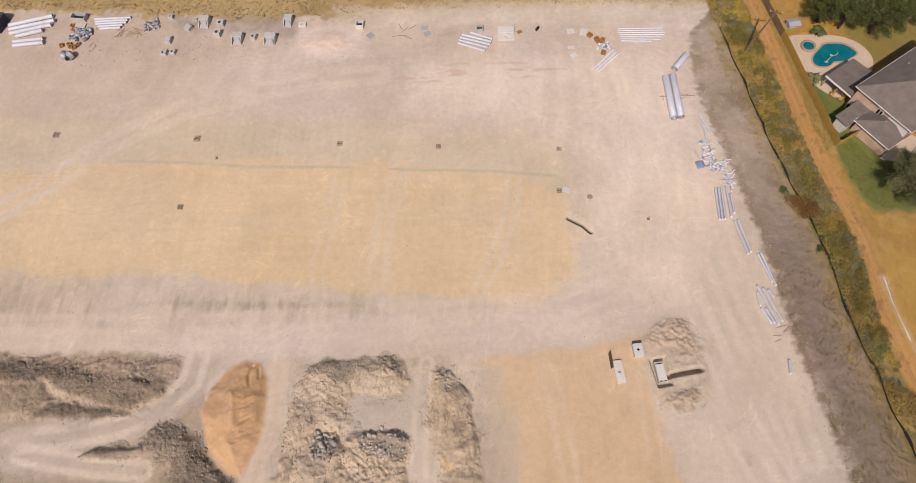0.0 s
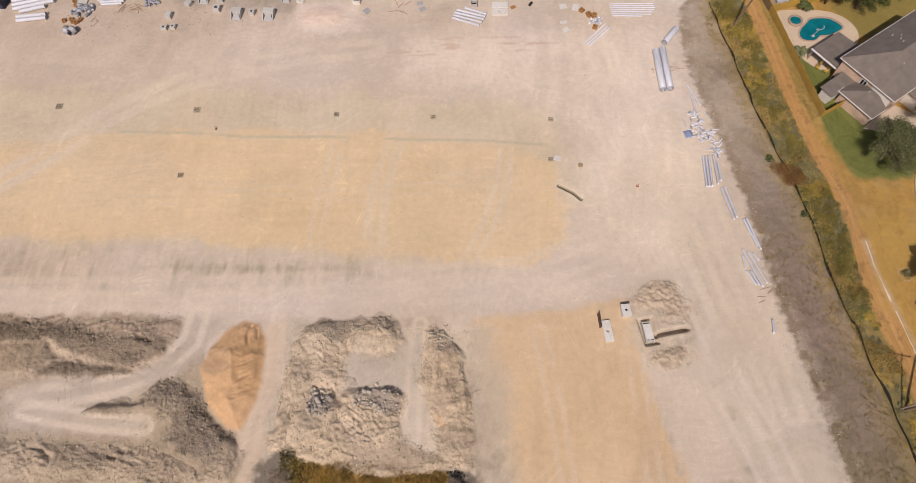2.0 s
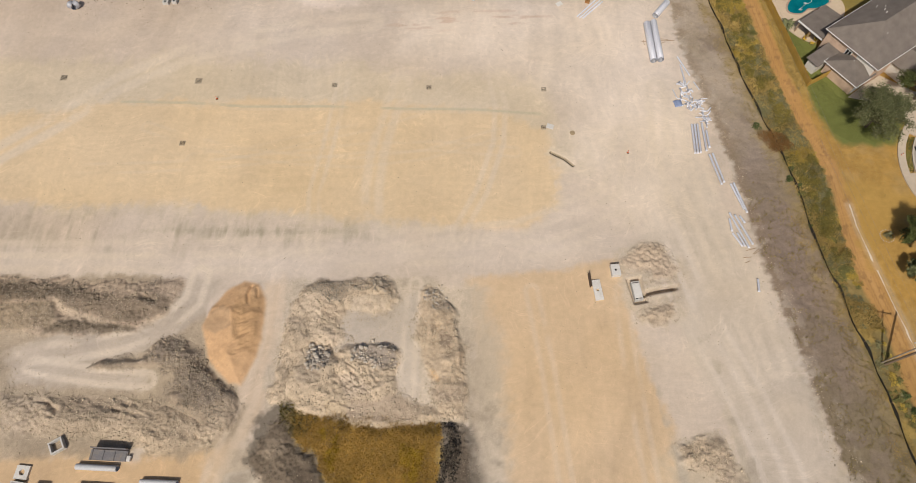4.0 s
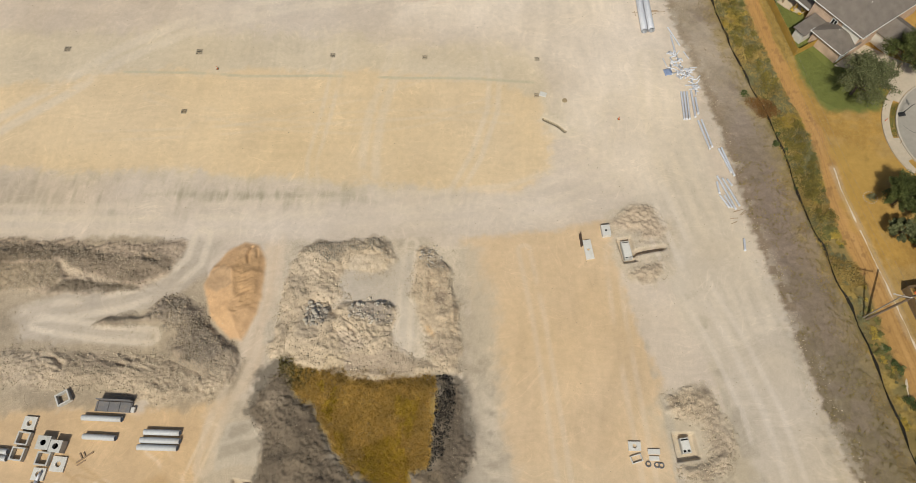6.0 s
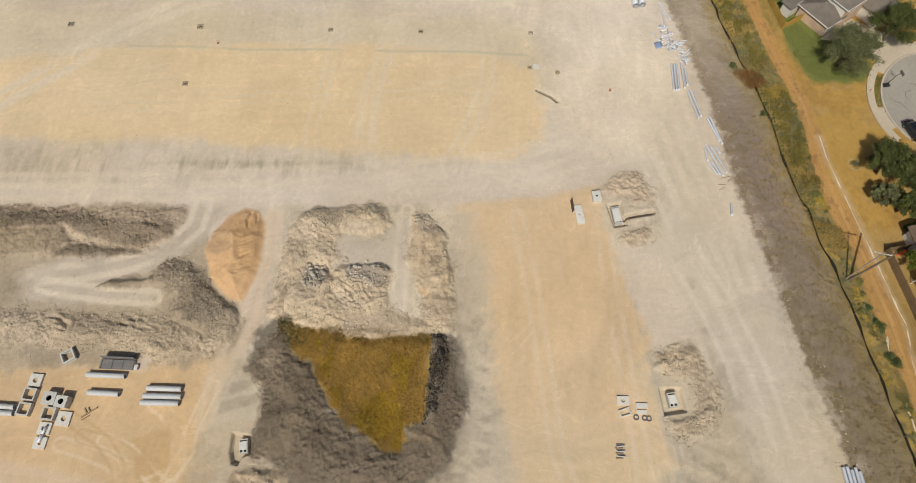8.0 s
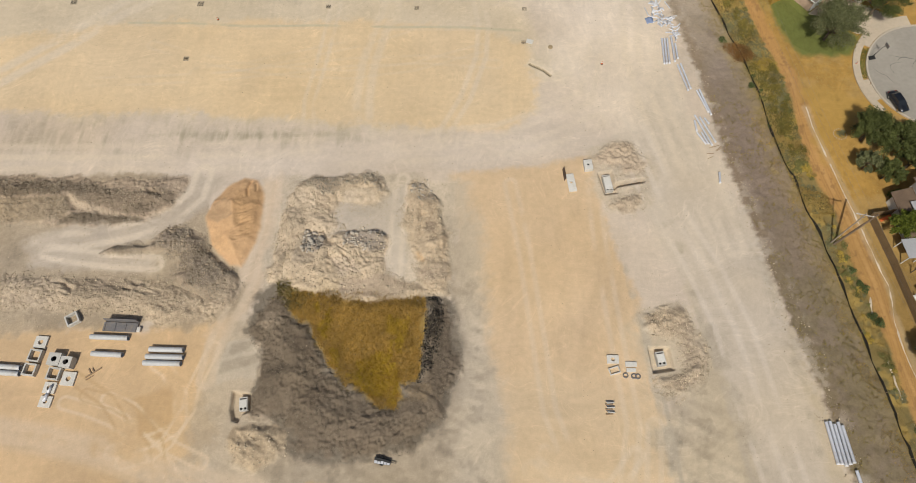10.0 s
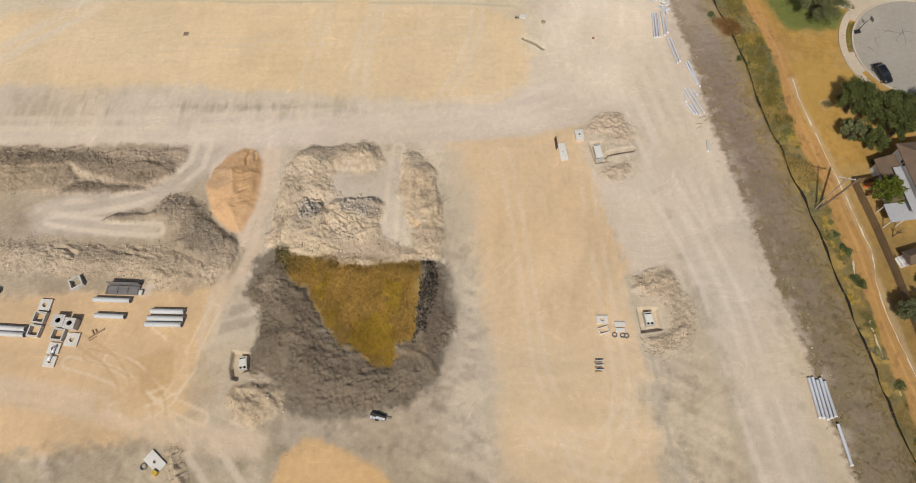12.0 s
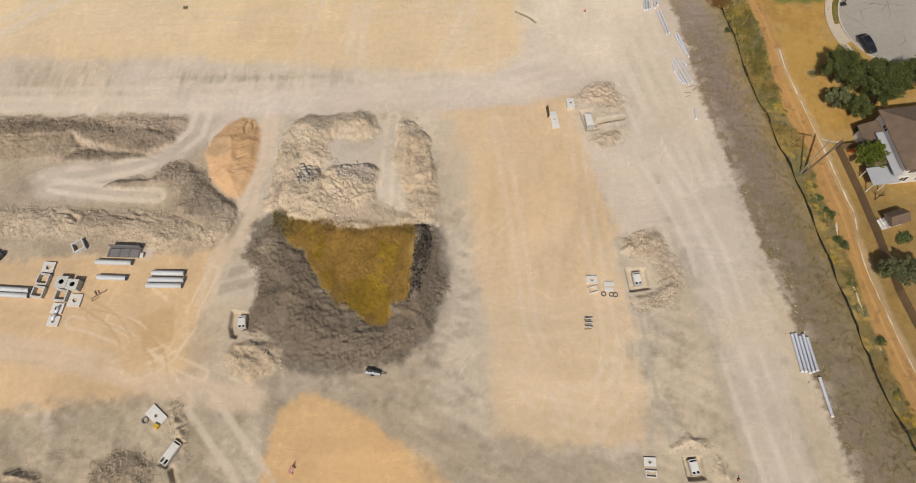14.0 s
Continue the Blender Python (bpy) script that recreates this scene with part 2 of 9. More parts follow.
SOIL = soil_material()
CONCRETE = plain("concrete", (0.50, 0.48, 0.44), 0.85, 0.1, 1.5, 0.01, dirt=(0.38, 0.34, 0.28))
CONCRETE_LIGHT = plain("new_concrete", (0.62, 0.59, 0.54), 0.85, 0.08, 1.5, 0.01, dirt=(0.5, 0.45, 0.37))
CONCRETE_DARK = plain("shaded_form_concrete", (0.36, 0.35, 0.34), 0.85, 0.1, 1.5, 0.01)
PAVING = plain("pavement_concrete", (0.48, 0.395, 0.295), 0.9, 0.08, 0.8, 0.01, dirt=(0.42, 0.36, 0.28))
ASPHALT = plain("street_surface", (0.35, 0.315, 0.265), 0.9, 0.08, 0.6, 0.01, dirt=(0.31, 0.275, 0.23))
TAR = plain("tar", (0.05, 0.05, 0.05), 0.6, 0.1, 4, 0.004)
PLASTIC = plain("white_pipe_plastic", (0.60, 0.605, 0.645), 0.45, 0.04, 1.2, 0.004, dirt=(0.56, 0.52, 0.47))
PIPE_GREY = plain("grey_pipe_wall", (0.50, 0.50, 0.50), 0.5, 0.08, 1.2, 0.006, dirt=(0.42, 0.38, 0.33))
GALVANISED = plain("galvanised_steel", (0.60, 0.60, 0.63), 0.5, 0.08, 2.0, 0.004, 0.15)
DUSTY = plain("dusty_concrete", (0.40, 0.33, 0.25), 0.95, 0.12, 3, 0.01)
IRON = plain("cast_iron", (0.06, 0.055, 0.05), 0.7, 0.2, 5, 0.01)
PIPE_SCRAP = plain("grey_scrap_pipe", (0.36, 0.36, 0.385), 0.5, 0.15, 2.0, 0.006, 0.2, dirt=(0.28, 0.25, 0.22))
STEEL_DARK = plain("weathered_steel", (0.19, 0.18, 0.18), 0.6, 0.15, 2, 0.01, 0.3, dirt=(0.28, 0.23, 0.18))
BLACK = plain("black_rubber", (0.025, 0.025, 0.025), 0.75, 0.15, 4, 0.005)
# near-black colour that stands in for the shade inside chambers and shafts
VOID = plain("painted_inner_shade", (0.03, 0.028, 0.025), 0.9, 0.1, 2, 0.01)
BLUE = plain("blue_fabric", (0.22, 0.27, 0.40), 0.7, 0.12, 3, 0.02)
ORANGE = plain("orange_plastic", (0.62, 0.14, 0.03), 0.55, 0.1, 3, 0.005)
RUST = plain("rusty_iron", (0.34, 0.17, 0.06), 0.8, 0.2, 4, 0.01)
RED = plain("red_paint", (0.50, 0.05, 0.03), 0.5, 0.1, 3, 0.004)
YELLOW = plain("yellow_paint", (0.55, 0.36, 0.05), 0.55, 0.1, 3, 0.004)
WHITE = plain("white_paint", (0.76, 0.75, 0.72), 0.6, 0.04, 2, 0.004)
TIMBER = plain("raw_timber", (0.33, 0.23, 0.14), 0.85, 0.2, 4, 0.01)
KERB = plain("kerb_concrete", (0.46, 0.395, 0.315), 0.9, 0.08, 0.8, 0.01)
POLE_GREY = plain("weathered_pole", (0.33, 0.27, 0.20), 0.9, 0.2, 5, 0.01)
POLE_WOOD = plain("creosoted_pole", (0.17, 0.12, 0.08), 0.9, 0.2, 5, 0.01)
FENCE_WOOD = plain("cedar_fence", (0.42, 0.265, 0.055), 0.85, 0.2, 3, 0.01)
FENCE_BROWN = plain("stained_fence", (0.20, 0.135, 0.07), 0.85, 0.2, 3, 0.01)
SHINGLE = plain("grey_shingles", (0.17, 0.143, 0.12), 0.95, 0.14, 5, 0.03)
SHINGLE_BROWN = plain("brown_shingles", (0.145, 0.10, 0.068), 0.95, 0.14, 5, 0.03)
BRICKWORK = plain("tan_brickwork", (0.50, 0.36, 0.26), 0.9, 0.15, 6, 0.02)
SIDING = plain("pale_siding", (0.66, 0.62, 0.55), 0.7, 0.05, 2, 0.006)
TRIM = plain("white_trim", (0.74, 0.73, 0.70), 0.6, 0.04, 2, 0.004)
METAL_ROOF = plain("pale_metal_roof", (0.42, 0.42, 0.43), 0.5, 0.06, 1.5, 0.006, 0.2)
GLASS = plain("window_glass", (0.02, 0.022, 0.025), 0.2, 0.05, 1, 0.0, spec=0.8)
CAR_PAINT = plain("black_car_paint", (0.012, 0.013, 0.016), 0.18, 0.05, 1, 0.0, spec=0.7)
CHROME = plain("chrome", (0.7, 0.7, 0.72), 0.15, 0.05, 1, 0.0, 1.0)
FABRIC = plain("black_silt_fabric", (0.03, 0.026, 0.02), 0.9, 0.2, 3, 0.02)
DECK = plain("pool_deck", (0.52, 0.41, 0.29), 0.9, 0.08, 1.0, 0.01)
COPING = plain("stone_coping", (0.36, 0.27, 0.2), 0.85, 0.2, 3, 0.02)
BARK = plain("bark", (0.12, 0.09, 0.065), 0.95, 0.25, 5, 0.03)
ROCK = leafy("limestone_rubble", [(1.04 * r, g, 0.93 * b) for r, g, b in [(0.48, 0.405, 0.305), (0.42, 0.355, 0.268), (0.53, 0.45, 0.35), (0.36, 0.305, 0.23), (0.45, 0.38, 0.288)]], 0.95)
ROCK_DARK = leafy("dark_rubble", [(1.06 * r, g, 0.92 * b) for r, g, b in [(0.25, 0.21, 0.158), (0.31, 0.262, 0.20), (0.20, 0.168, 0.126), (0.27, 0.226, 0.17), (0.39, 0.33, 0.25)]], 0.95)
ROCK_MID = leafy("brown_rubble", [(0.33, 0.277, 0.21), (0.40, 0.335, 0.253), (0.26, 0.218, 0.165), (0.44, 0.372, 0.283)], 0.95)
ROCK_GREY = leafy("grey_boulder", [(1.03 * r, g, 0.95 * b) for r, g, b in [(0.34, 0.305, 0.265), (0.50, 0.45, 0.39), (0.25, 0.225, 0.195), (0.60, 0.54, 0.46)]], 0.95)
CLOD = leafy("topsoil_clods", [(0.19, 0.154, 0.112), (0.225, 0.183, 0.133), (0.15, 0.122, 0.088), (0.27, 0.22, 0.16)], 0.98)
# near-black clods: the shade among the clumps is put into their colour
CLOD_SHADE = leafy("shade_tinted_clods", [(0.03, 0.026, 0.02), (0.055, 0.046, 0.036), (0.02, 0.018, 0.014), (0.09, 0.075, 0.058)], 0.98)
GOLD = leafy("golden_reeds", [(0.47, 0.29, 0.07), (0.42, 0.26, 0.07), (0.52, 0.318, 0.066), (0.37, 0.235, 0.066), (0.45, 0.278, 0.06)])
STRAW = leafy("dry_grass", [(0.42, 0.29, 0.09), (0.34, 0.235, 0.075), (0.48, 0.34, 0.11), (0.27, 0.21, 0.08)])
WEED = leafy("weeds", [(0.17, 0.145, 0.06), (0.24, 0.18, 0.065), (0.14, 0.135, 0.055), (0.30, 0.21, 0.07), (0.19, 0.165, 0.075)])
SPARSE = leafy("thin_weeds", [(0.22, 0.17, 0.11), (0.27, 0.2, 0.115), (0.2, 0.158, 0.095)])
SAGE = leafy("sage_shrubs", [(0.19, 0.175, 0.085), (0.23, 0.205, 0.098), (0.155, 0.145, 0.068), (0.26, 0.225, 0.1)])
OAK = leafy("oak_leaves", [(0.072, 0.085, 0.024), (0.1, 0.112, 0.032), (0.054, 0.064, 0.018), (0.135, 0.142, 0.042)], 0.6)
OLIVE_LEAF = leafy("grey_green_leaves", [(0.115, 0.122, 0.052), (0.15, 0.155, 0.068), (0.085, 0.092, 0.038), (0.20, 0.195, 0.09)], 0.6)
BRIGHT_LEAF = leafy("bright_leaves", [(0.09, 0.11, 0.012), (0.13, 0.15, 0.02), (0.06, 0.08, 0.01)], 0.6)
RUST_LEAF = leafy("rusty_leaves", [(0.22, 0.10, 0.03), (0.15, 0.07, 0.02), (0.27, 0.14, 0.05), (0.12, 0.09, 0.03)])
LAWN_LEAF = leafy("lawn_blades", [(0.155, 0.167, 0.045), (0.18, 0.188, 0.055), (0.135, 0.148, 0.04)])
RUST_DARK = plain("dark_rusty_steel", (0.10, 0.07, 0.05), 0.8, 0.2, 4, 0.01)
GREEN_LEAF = leafy("green_weeds", [(0.07, 0.09, 0.03), (0.10, 0.12, 0.04), (0.05, 0.065, 0.02)])


def water_material():
    s = Nodes("pool_water")
    col = s.mix(s.between(s.noise(0.5, 3), 0.35, 0.65), (0.0, 0.12, 0.15), (0.003, 0.17, 0.20))
    return s.finish(col, 0.06, s.noise(1.5, 3), 0.02, 0.3, spec=0.5)


WATER = water_material()


# ---- mesh makers ----
def empty(name, x, y, z=0.0, turn=0.0):
    ob = new(name)
    ob.empty_display_size = 0.3
    ob.matrix_world = pose(x, y, z, 0, 0, turn)
    return ob


def mesh_object(name, bm, material, flat=True):
    me = bpy.data.meshes.new(name)
    bmesh.ops.recalc_face_normals(bm, faces=bm.faces)
    bm.to_mesh(me)
    bm.free()
    if not flat:
        me.polygons.foreach_set("use_smooth", [True] * len(me.polygons))
    me.materials.append(material)
    return new(name, me)


def part(name, bm, material, parent, label="", flat=True):
    ob = mesh_object(name, bm, material, flat)
    ob.parent = parent
    return tagged(ob, label)


def raw_mesh(name, verts, faces, material, colours=None, is_smooth=False):
    """A mesh from arrays: verts n x 3, faces m x k."""
    me = bpy.data.meshes.new(name)
    n, (m, k) = len(verts), faces.shape
    me.vertices.add(n)
    me.vertices.foreach_set("co", np.ascontiguousarray(verts, np.float32).ravel())
    me.loops.add(m * k)
    me.loops.foreach_set("vertex_index", np.ascontiguousarray(faces, np.int32).ravel())
    me.polygons.add(m)
    me.polygons.foreach_set("loop_start", np.arange(0, m * k, k, dtype=np.int32))
    if is_smooth:
        me.polygons.foreach_set("use_smooth", np.ones(m, bool))
    me.update(calc_edges=True)
    if colours is not None:
        at = me.color_attributes.new("soil", "FLOAT_COLOR", "POINT")
        at.data.foreach_set("color", np.ascontiguousarray(colours, np.float32).ravel())
    me.materials.append(material)
    return new(name, me)


def box(bm, x0, y0, z0, x1, y1, z1, bevel=0.0):
    v = bmesh.ops.create_cube(bm, size=1, matrix=Matrix.Translation(((x0 + x1) / 2, (y0 + y1) / 2, (z0 + z1) / 2)) @ Matrix.Diagonal((x1 - x0, y1 - y0, z1 - z0, 1)))["verts"]
    if bevel:
        edges = {e for q in v for e in q.link_edges}
        bmesh.ops.bevel(bm, geom=list(edges), offset=bevel, segments=1, affect="EDGES")
    return bm


def boxed(*a, **k):
    return box(bmesh.new(), *a, **k)


def rod(bm, a, b, ra, rb=None, n=10):
    """A tapered rod from a to b."""
    a, b = Vector(a), Vector(b)
    m = Matrix.Translation((a + b) / 2) @ (b - a).to_track_quat("Z", "Y").to_matrix().to_4x4()
    bmesh.ops.create_cone(bm, cap_ends=True, segments=n, radius1=ra, radius2=ra if rb is None else rb, depth=(b - a).length, matrix=m)
    return bm


def ringed(bm, profile, n=24, axis="x"):
    """Turns a closed profile of (along, radius) round an axis."""
    rows = []
    for s, r in profile:
        row = []
        for k in range(n):
            a = 2 * math.pi * k / n
            row.append(bm.verts.new((s, r * math.cos(a), r * math.sin(a)) if axis == "x" else (r * math.cos(a), r * math.sin(a), s)))
        rows.append(row)
    for p, q in zip(rows, rows[1:] + rows[:1]):
        for k in range(n):
            bm.faces.new((p[k], p[(k + 1) % n], q[(k + 1) % n], q[k]))
    return bm

# ---- the ground: one sheet to the horizon ----
PALE, PINK = (0.545, 0.45, 0.355), (0.575, 0.48, 0.386)
YELLOW_SOIL, OLIVE_SOIL, ORANGE_SOIL = (0.63, 0.472, 0.287), (0.565, 0.465, 0.328), (0.565, 0.41, 0.252)
WHITE_SOIL = (0.535, 0.452, 0.352)
STRIP_SOIL, TRACK_SOIL, GOLD_SOIL = (0.226, 0.172, 0.132), (0.44, 0.245, 0.085), (0.37, 0.218, 0.062)
LAWN_SOIL, DARK_SOIL = (0.15, 0.162, 0.045), (0.152, 0.127, 0.096)
ZONES = []


def soil_zone(outline, colour, soft, ragged, strength, stony):
    ZONES.append((outline, colour, soft, ragged, strength, stony))


soil_zone([(-140, 90), (-62, 88), (-56, 60), (-60, 22), (-140, 22)], (0.49, 0.395, 0.305), 9, 5, 0.6, 0.1)
soil_zone([(-140, 100), (-36, 92), (-36, 86), (-62, 80), (-140, 80)], (0.47, 0.375, 0.29), 4, 3, 0.6, 0.15)
soil_zone([(-105, 68), (-74, 67.5), (-57, 67), (-29, 66.4), (13, 62), (17, 54), (14, 35), (-12, 32), (-56, 35), (-105, 36)], OLIVE_SOIL, 2.5, 3, 0.8, 0.05)
soil_zone([(-105, 52), (-80, 55), (-66, 57.4), (-39, 57.2), (-13, 56.2), (5.5, 55.2), (13, 51), (15.5, 43), (14, 36), (9.5, 31), (-12, 33), (-33, 34.5), (-56, 36), (-105, 36)], YELLOW_SOIL, 1.2, 1.6, 0.85, 0.0)
soil_zone([(-105, 26.8), (-58, 26.4), (-37, 26.7), (-17, 27.9), (7, 29.7), (20, 30), (30, 33), (27, 48), (24, 62), (36, 64), (38.6, 47.7), (33, 30), (22, 26.5), (10, 24), (-6, 23), (-30, 22.3), (-57, 22.6), (-105, 23)], PINK, 2.0, 2.0, 0.85, 0.0)
soil_zone([(24, 26), (32, 34), (27, 48), (25, 60), (36, 63), (38.6, 48), (42.7, 33), (45.5, 23), (49, 9), (51, -4), (53.3, -16), (55, -28), (57, -45), (48, -45), (45, -25), (41, -13), (38.6, -1), (34, 10), (31, 18)], WHITE_SOIL, 1.5, 2.0, 0.8, 0.08)
soil_zone([(-0.3, 21.6), (11, 23), (24, 25.2), (25, 18.2), (26.5, 8), (29.2, -0.5), (30, -5), (31, -16), (31.7, -25), (31.4, -35), (20, -36), (12, -36.3), (8, -34.3), (7.2, -22), (5, -8), (2.4, 8)], ORANGE_SOIL, 0.9, 1.2, 0.95, 0.0)
soil_zone([(8, -15), (31, -14), (31.6, -25), (31.2, -35), (20, -36), (12, -36), (8, -34)], (0.545, 0.415, 0.268), 3.0, 3.0, 0.7, 0.0)
soil_zone([(-105, -5), (-81, -7.9), (-63, -6.4), (-41, -5.3), (-35, -4.3), (-35, -12.5), (-36.8, -18.4), (-34, -25.7), (-36, -29.5), (-52, -31), (-72, -33), (-105, -35)], (0.56, 0.39, 0.225), 1.2, 2.0, 0.95, 0.0)
soil_zone([(-47.0, -17.0), (-42.5, -15.5), (-41.0, -18.4), (-41.2, -22.2), (-44.9, -22.2)], (0.50, 0.335, 0.175), 0.5, 0.5, 0.8, 0.0)
soil_zone([(-28.4, 20.4), (-32.9, 20.8), (-32.5, 9), (-34.7, 3.8), (-34.3, -2), (-38, -7), (-36.5, -16), (-33.5, -4), (-30.5, 3), (-29.5, 12)], (0.56, 0.43, 0.30), 1.0, 1.0, 0.8, 0.0)
soil_zone([(-78, 22), (-47, 21.5), (-42.5, 16), (-34.5, 3), (-34, -3), (-42, -5.5), (-55, -5), (-80, -6.5), (-105, -5), (-105, 20)], (0.365, 0.289, 0.2), 0.8, 1.5, 0.9, 0.5)
soil_zone([(-45.7, 22), (-39.7, 22), (-42.7, 16.1), (-47, 12.4), (-52, 9.6), (-60, 8), (-50, 6), (-49, 4.2), (-62, 4.6), (-70, 4.6), (-73, 9.5), (-66, 11.8), (-54, 11.8), (-48.5, 14.6)], (0.465, 0.385, 0.30), 0.8, 1.0, 0.95, 0.05)
soil_zone([(-29, 21), (-10, 22), (0.6, 20), (0.6, -1), (-29.5, 1.5), (-30, 7)], (0.48, 0.398, 0.298), 0.8, 1.2, 0.9, 0.5)
soil_zone([(-18, 16.2), (-12, 15), (-9, 20), (-7.5, 20), (-7.4, 8), (-8, 0), (-12, 1), (-11, 10), (-21, 12)], (0.50, 0.422, 0.332), 0.6, 1.0, 0.95, 0.1)
soil_zone([(-36, -26.5), (-27.5, -23.4), (-20, -21), (-8.9, -21), (-1, -17), (0.6, -8), (0.4, 0), (2.0, 8), (5, -8), (7, -22), (8, -34), (12, -36.6), (31, -36.5), (34, -48), (-24, -70), (-105, -70), (-105, -36), (-72, -33.5), (-52, -31.5)], (0.362, 0.294, 0.212), 1.6, 2.2, 0.9, 0.2)
soil_zone([(-105, -37), (-72, -34), (-52, -32), (-40, -29.5), (-34, -34), (-33, -60), (-105, -60)], (0.402, 0.326, 0.23), 2.5, 3.5, 0.85, 0.35)
soil_zone([(-16, -28), (0, -26), (6, -30), (9, -38), (30, -40), (30, -50), (8, -46), (-2, -37)], (0.38, 0.31, 0.226), 2.0, 2.5, 0.6, 0.1)
soil_zone([(-33, -28), (-26, -29), (-22, -42), (-20, -60), (-26, -60), (-28, -44)], (0.45, 0.375, 0.28), 1.6, 1.5, 0.7, 0.1)
soil_zone([(-22.6, -31.3), (-19.4, -28.8), (-15.8, -29.6), (-7.6, -33.3), (0.3, -39.3), (7, -46), (10, -60), (-24, -60), (-23.9, -37.8)], (0.57, 0.37, 0.182), 0.6, 1.0, 0.95, 0.0)
soil_zone([(-37.5, -14), (-34, -5), (-30, -4), (-28, -12), (-28, -18), (-23, -20), (-22, -26), (-30, -28), (-36.5, -26), (-38, -20)], (0.435, 0.352, 0.252), 1.2, 1.2, 0.8, 0.25)
soil_zone([(-35.6, -11.9), (-34.2, -8.5), (-31.1, -7.6), (-29.2, -7.7), (-28.4, -13.4), (-32.4, -13.7), (-35.1, -14.5)], (0.47, 0.395, 0.305), 0.4, 0.6, 0.9, 0.1)
soil_zone([(-34.8, -12.6), (-29.6, -10.9), (-29.5, -10.2), (-34.6, -11.5)], (0.36, 0.30, 0.225), 0.3, 0.3, 0.8, 0.2)
soil_zone([(-33.6, -9.6), (-31.4, -8.8), (-31.2, -8.2), (-33.4, -8.8)], (0.36, 0.30, 0.225), 0.3, 0.3, 0.8, 0.2)
soil_zone(TOPSOIL, DARK_SOIL, 0.7, 1.6, 0.9, 0.4)
soil_zone(PIT_GRASS, (0.32, 0.215, 0.07), 0.6, 1.4, 1.0, 0.1)
soil_zone([(24, 25.6), (28, 28.7), (31.5, 28.7), (34.8, 24), (33, 17), (30.5, 13.8), (25.6, 14.8)], (0.50, 0.41, 0.30), 0.9, 1.6, 0.85, 0.3)
soil_zone([(29.5, -2.8), (36, -0.8), (38, -5), (40, -11), (37, -15), (33, -17), (30.5, -14.5), (29.7, -8)], (0.47, 0.39, 0.29), 0.9, 1.6, 0.85, 0.45)
soil_zone([(33, -34.3), (36.6, -33.4), (40, -34.6), (41.5, -39), (39.5, -42), (34.6, -41)], (0.49, 0.42, 0.31), 0.7, 1.2, 0.8, 0.35)
soil_zone([(15, 46.5), (17.5, 50.5), (22, 50.5), (25, 46.5), (21, 41), (17, 42.2)], (0.54, 0.45, 0.32), 1.0, 1.6, 0.7, 0.1)
soil_zone([(14.4, 46.6), (16, 46), (17.4, 45), (18.6, 43.4), (17.9, 43.1), (16.4, 44.4), (14.2, 45.8)], (0.60, 0.50, 0.36), 0.3, 0.3, 0.85, 0.0)
soil_zone([(-30, 91), (-10, 92.6), (20, 93), (37, 92), (40, 88), (10, 89.6), (-20, 89.4)], (0.60, 0.51, 0.41), 0.9, 1.2, 0.7, 0.1)
soil_zone([(27.5, -6), (40, -6), (43.6, -25), (47, -52), (27, -52), (31.6, -36), (32, -16)], (0.475, 0.386, 0.272), 2.2, 2.0, 0.85, 0.08)
soil_zone([(1.0, -20), (3.2, -8), (1.6, 2), (1.2, 12), (-0.4, 21), (2.6, 20), (4.2, 8), (6.2, -8), (8.4, -22), (9, -34), (2, -31)], (0.475, 0.392, 0.29), 1.6, 1.4, 0.9, 0.1)
soil_zone([(38, 4), (51, 4), (54, -16), (60, -52), (34, -52), (33, -30), (38, -10)], (0.46, 0.372, 0.256), 2.0, 2.0, 0.85, 0.08)
soil_zone([(36.1, 22.8), (44.1, 22.7), (46.9, 12.3), (50.1, 4.5), (51.7, -9.9), (52.2, -22.0), (52.6, -31.9), (54.4, -55), (46.2, -55), (44.2, -32.1), (42.9, -22.1), (40.8, -9.9), (37.8, 4.5), (36.5, 13.5)], (0.515, 0.43, 0.333), 0.8, 0.8, 0.9, 0.02)
soil_zone([(-14, 80), (36, 80), (38, 60), (36, 40), (33, 30), (24, 34), (18, 44), (17, 56), (12, 66), (-14, 69)], (0.66, 0.555, 0.445), 5.0, 3.0, 0.85, 0.02)
soil_zone([(-36, 88), (-25, 88), (-24, 82), (-31, 81), (-36, 83)], (0.64, 0.535, 0.445), 1.2, 1.4, 0.8, 0.0)
soil_zone([(-105, 95), (-75, 94.2), (-60, 92.6), (-50, 91.4), (-40, 91.6), (-27, 92.6), (-3, 93.6), (20, 94), (35, 93.4), (48, 93), (60, 130), (-105, 130)], (0.40, 0.29, 0.135), 0.9, 2.2, 0.95, 0.2)
soil_zone([(-30, 94), (0, 95), (36, 95), (46, 94), (44, 91), (20, 92.6), (-28, 91.6)], (0.56, 0.465, 0.345), 0.8, 1.6, 0.6, 0.2)
soil_zone([(-62, 91.5), (-38, 91), (-38, 87.5), (-58, 89)], (0.33, 0.275, 0.215), 1.2, 1.5, 0.6, 0.3)


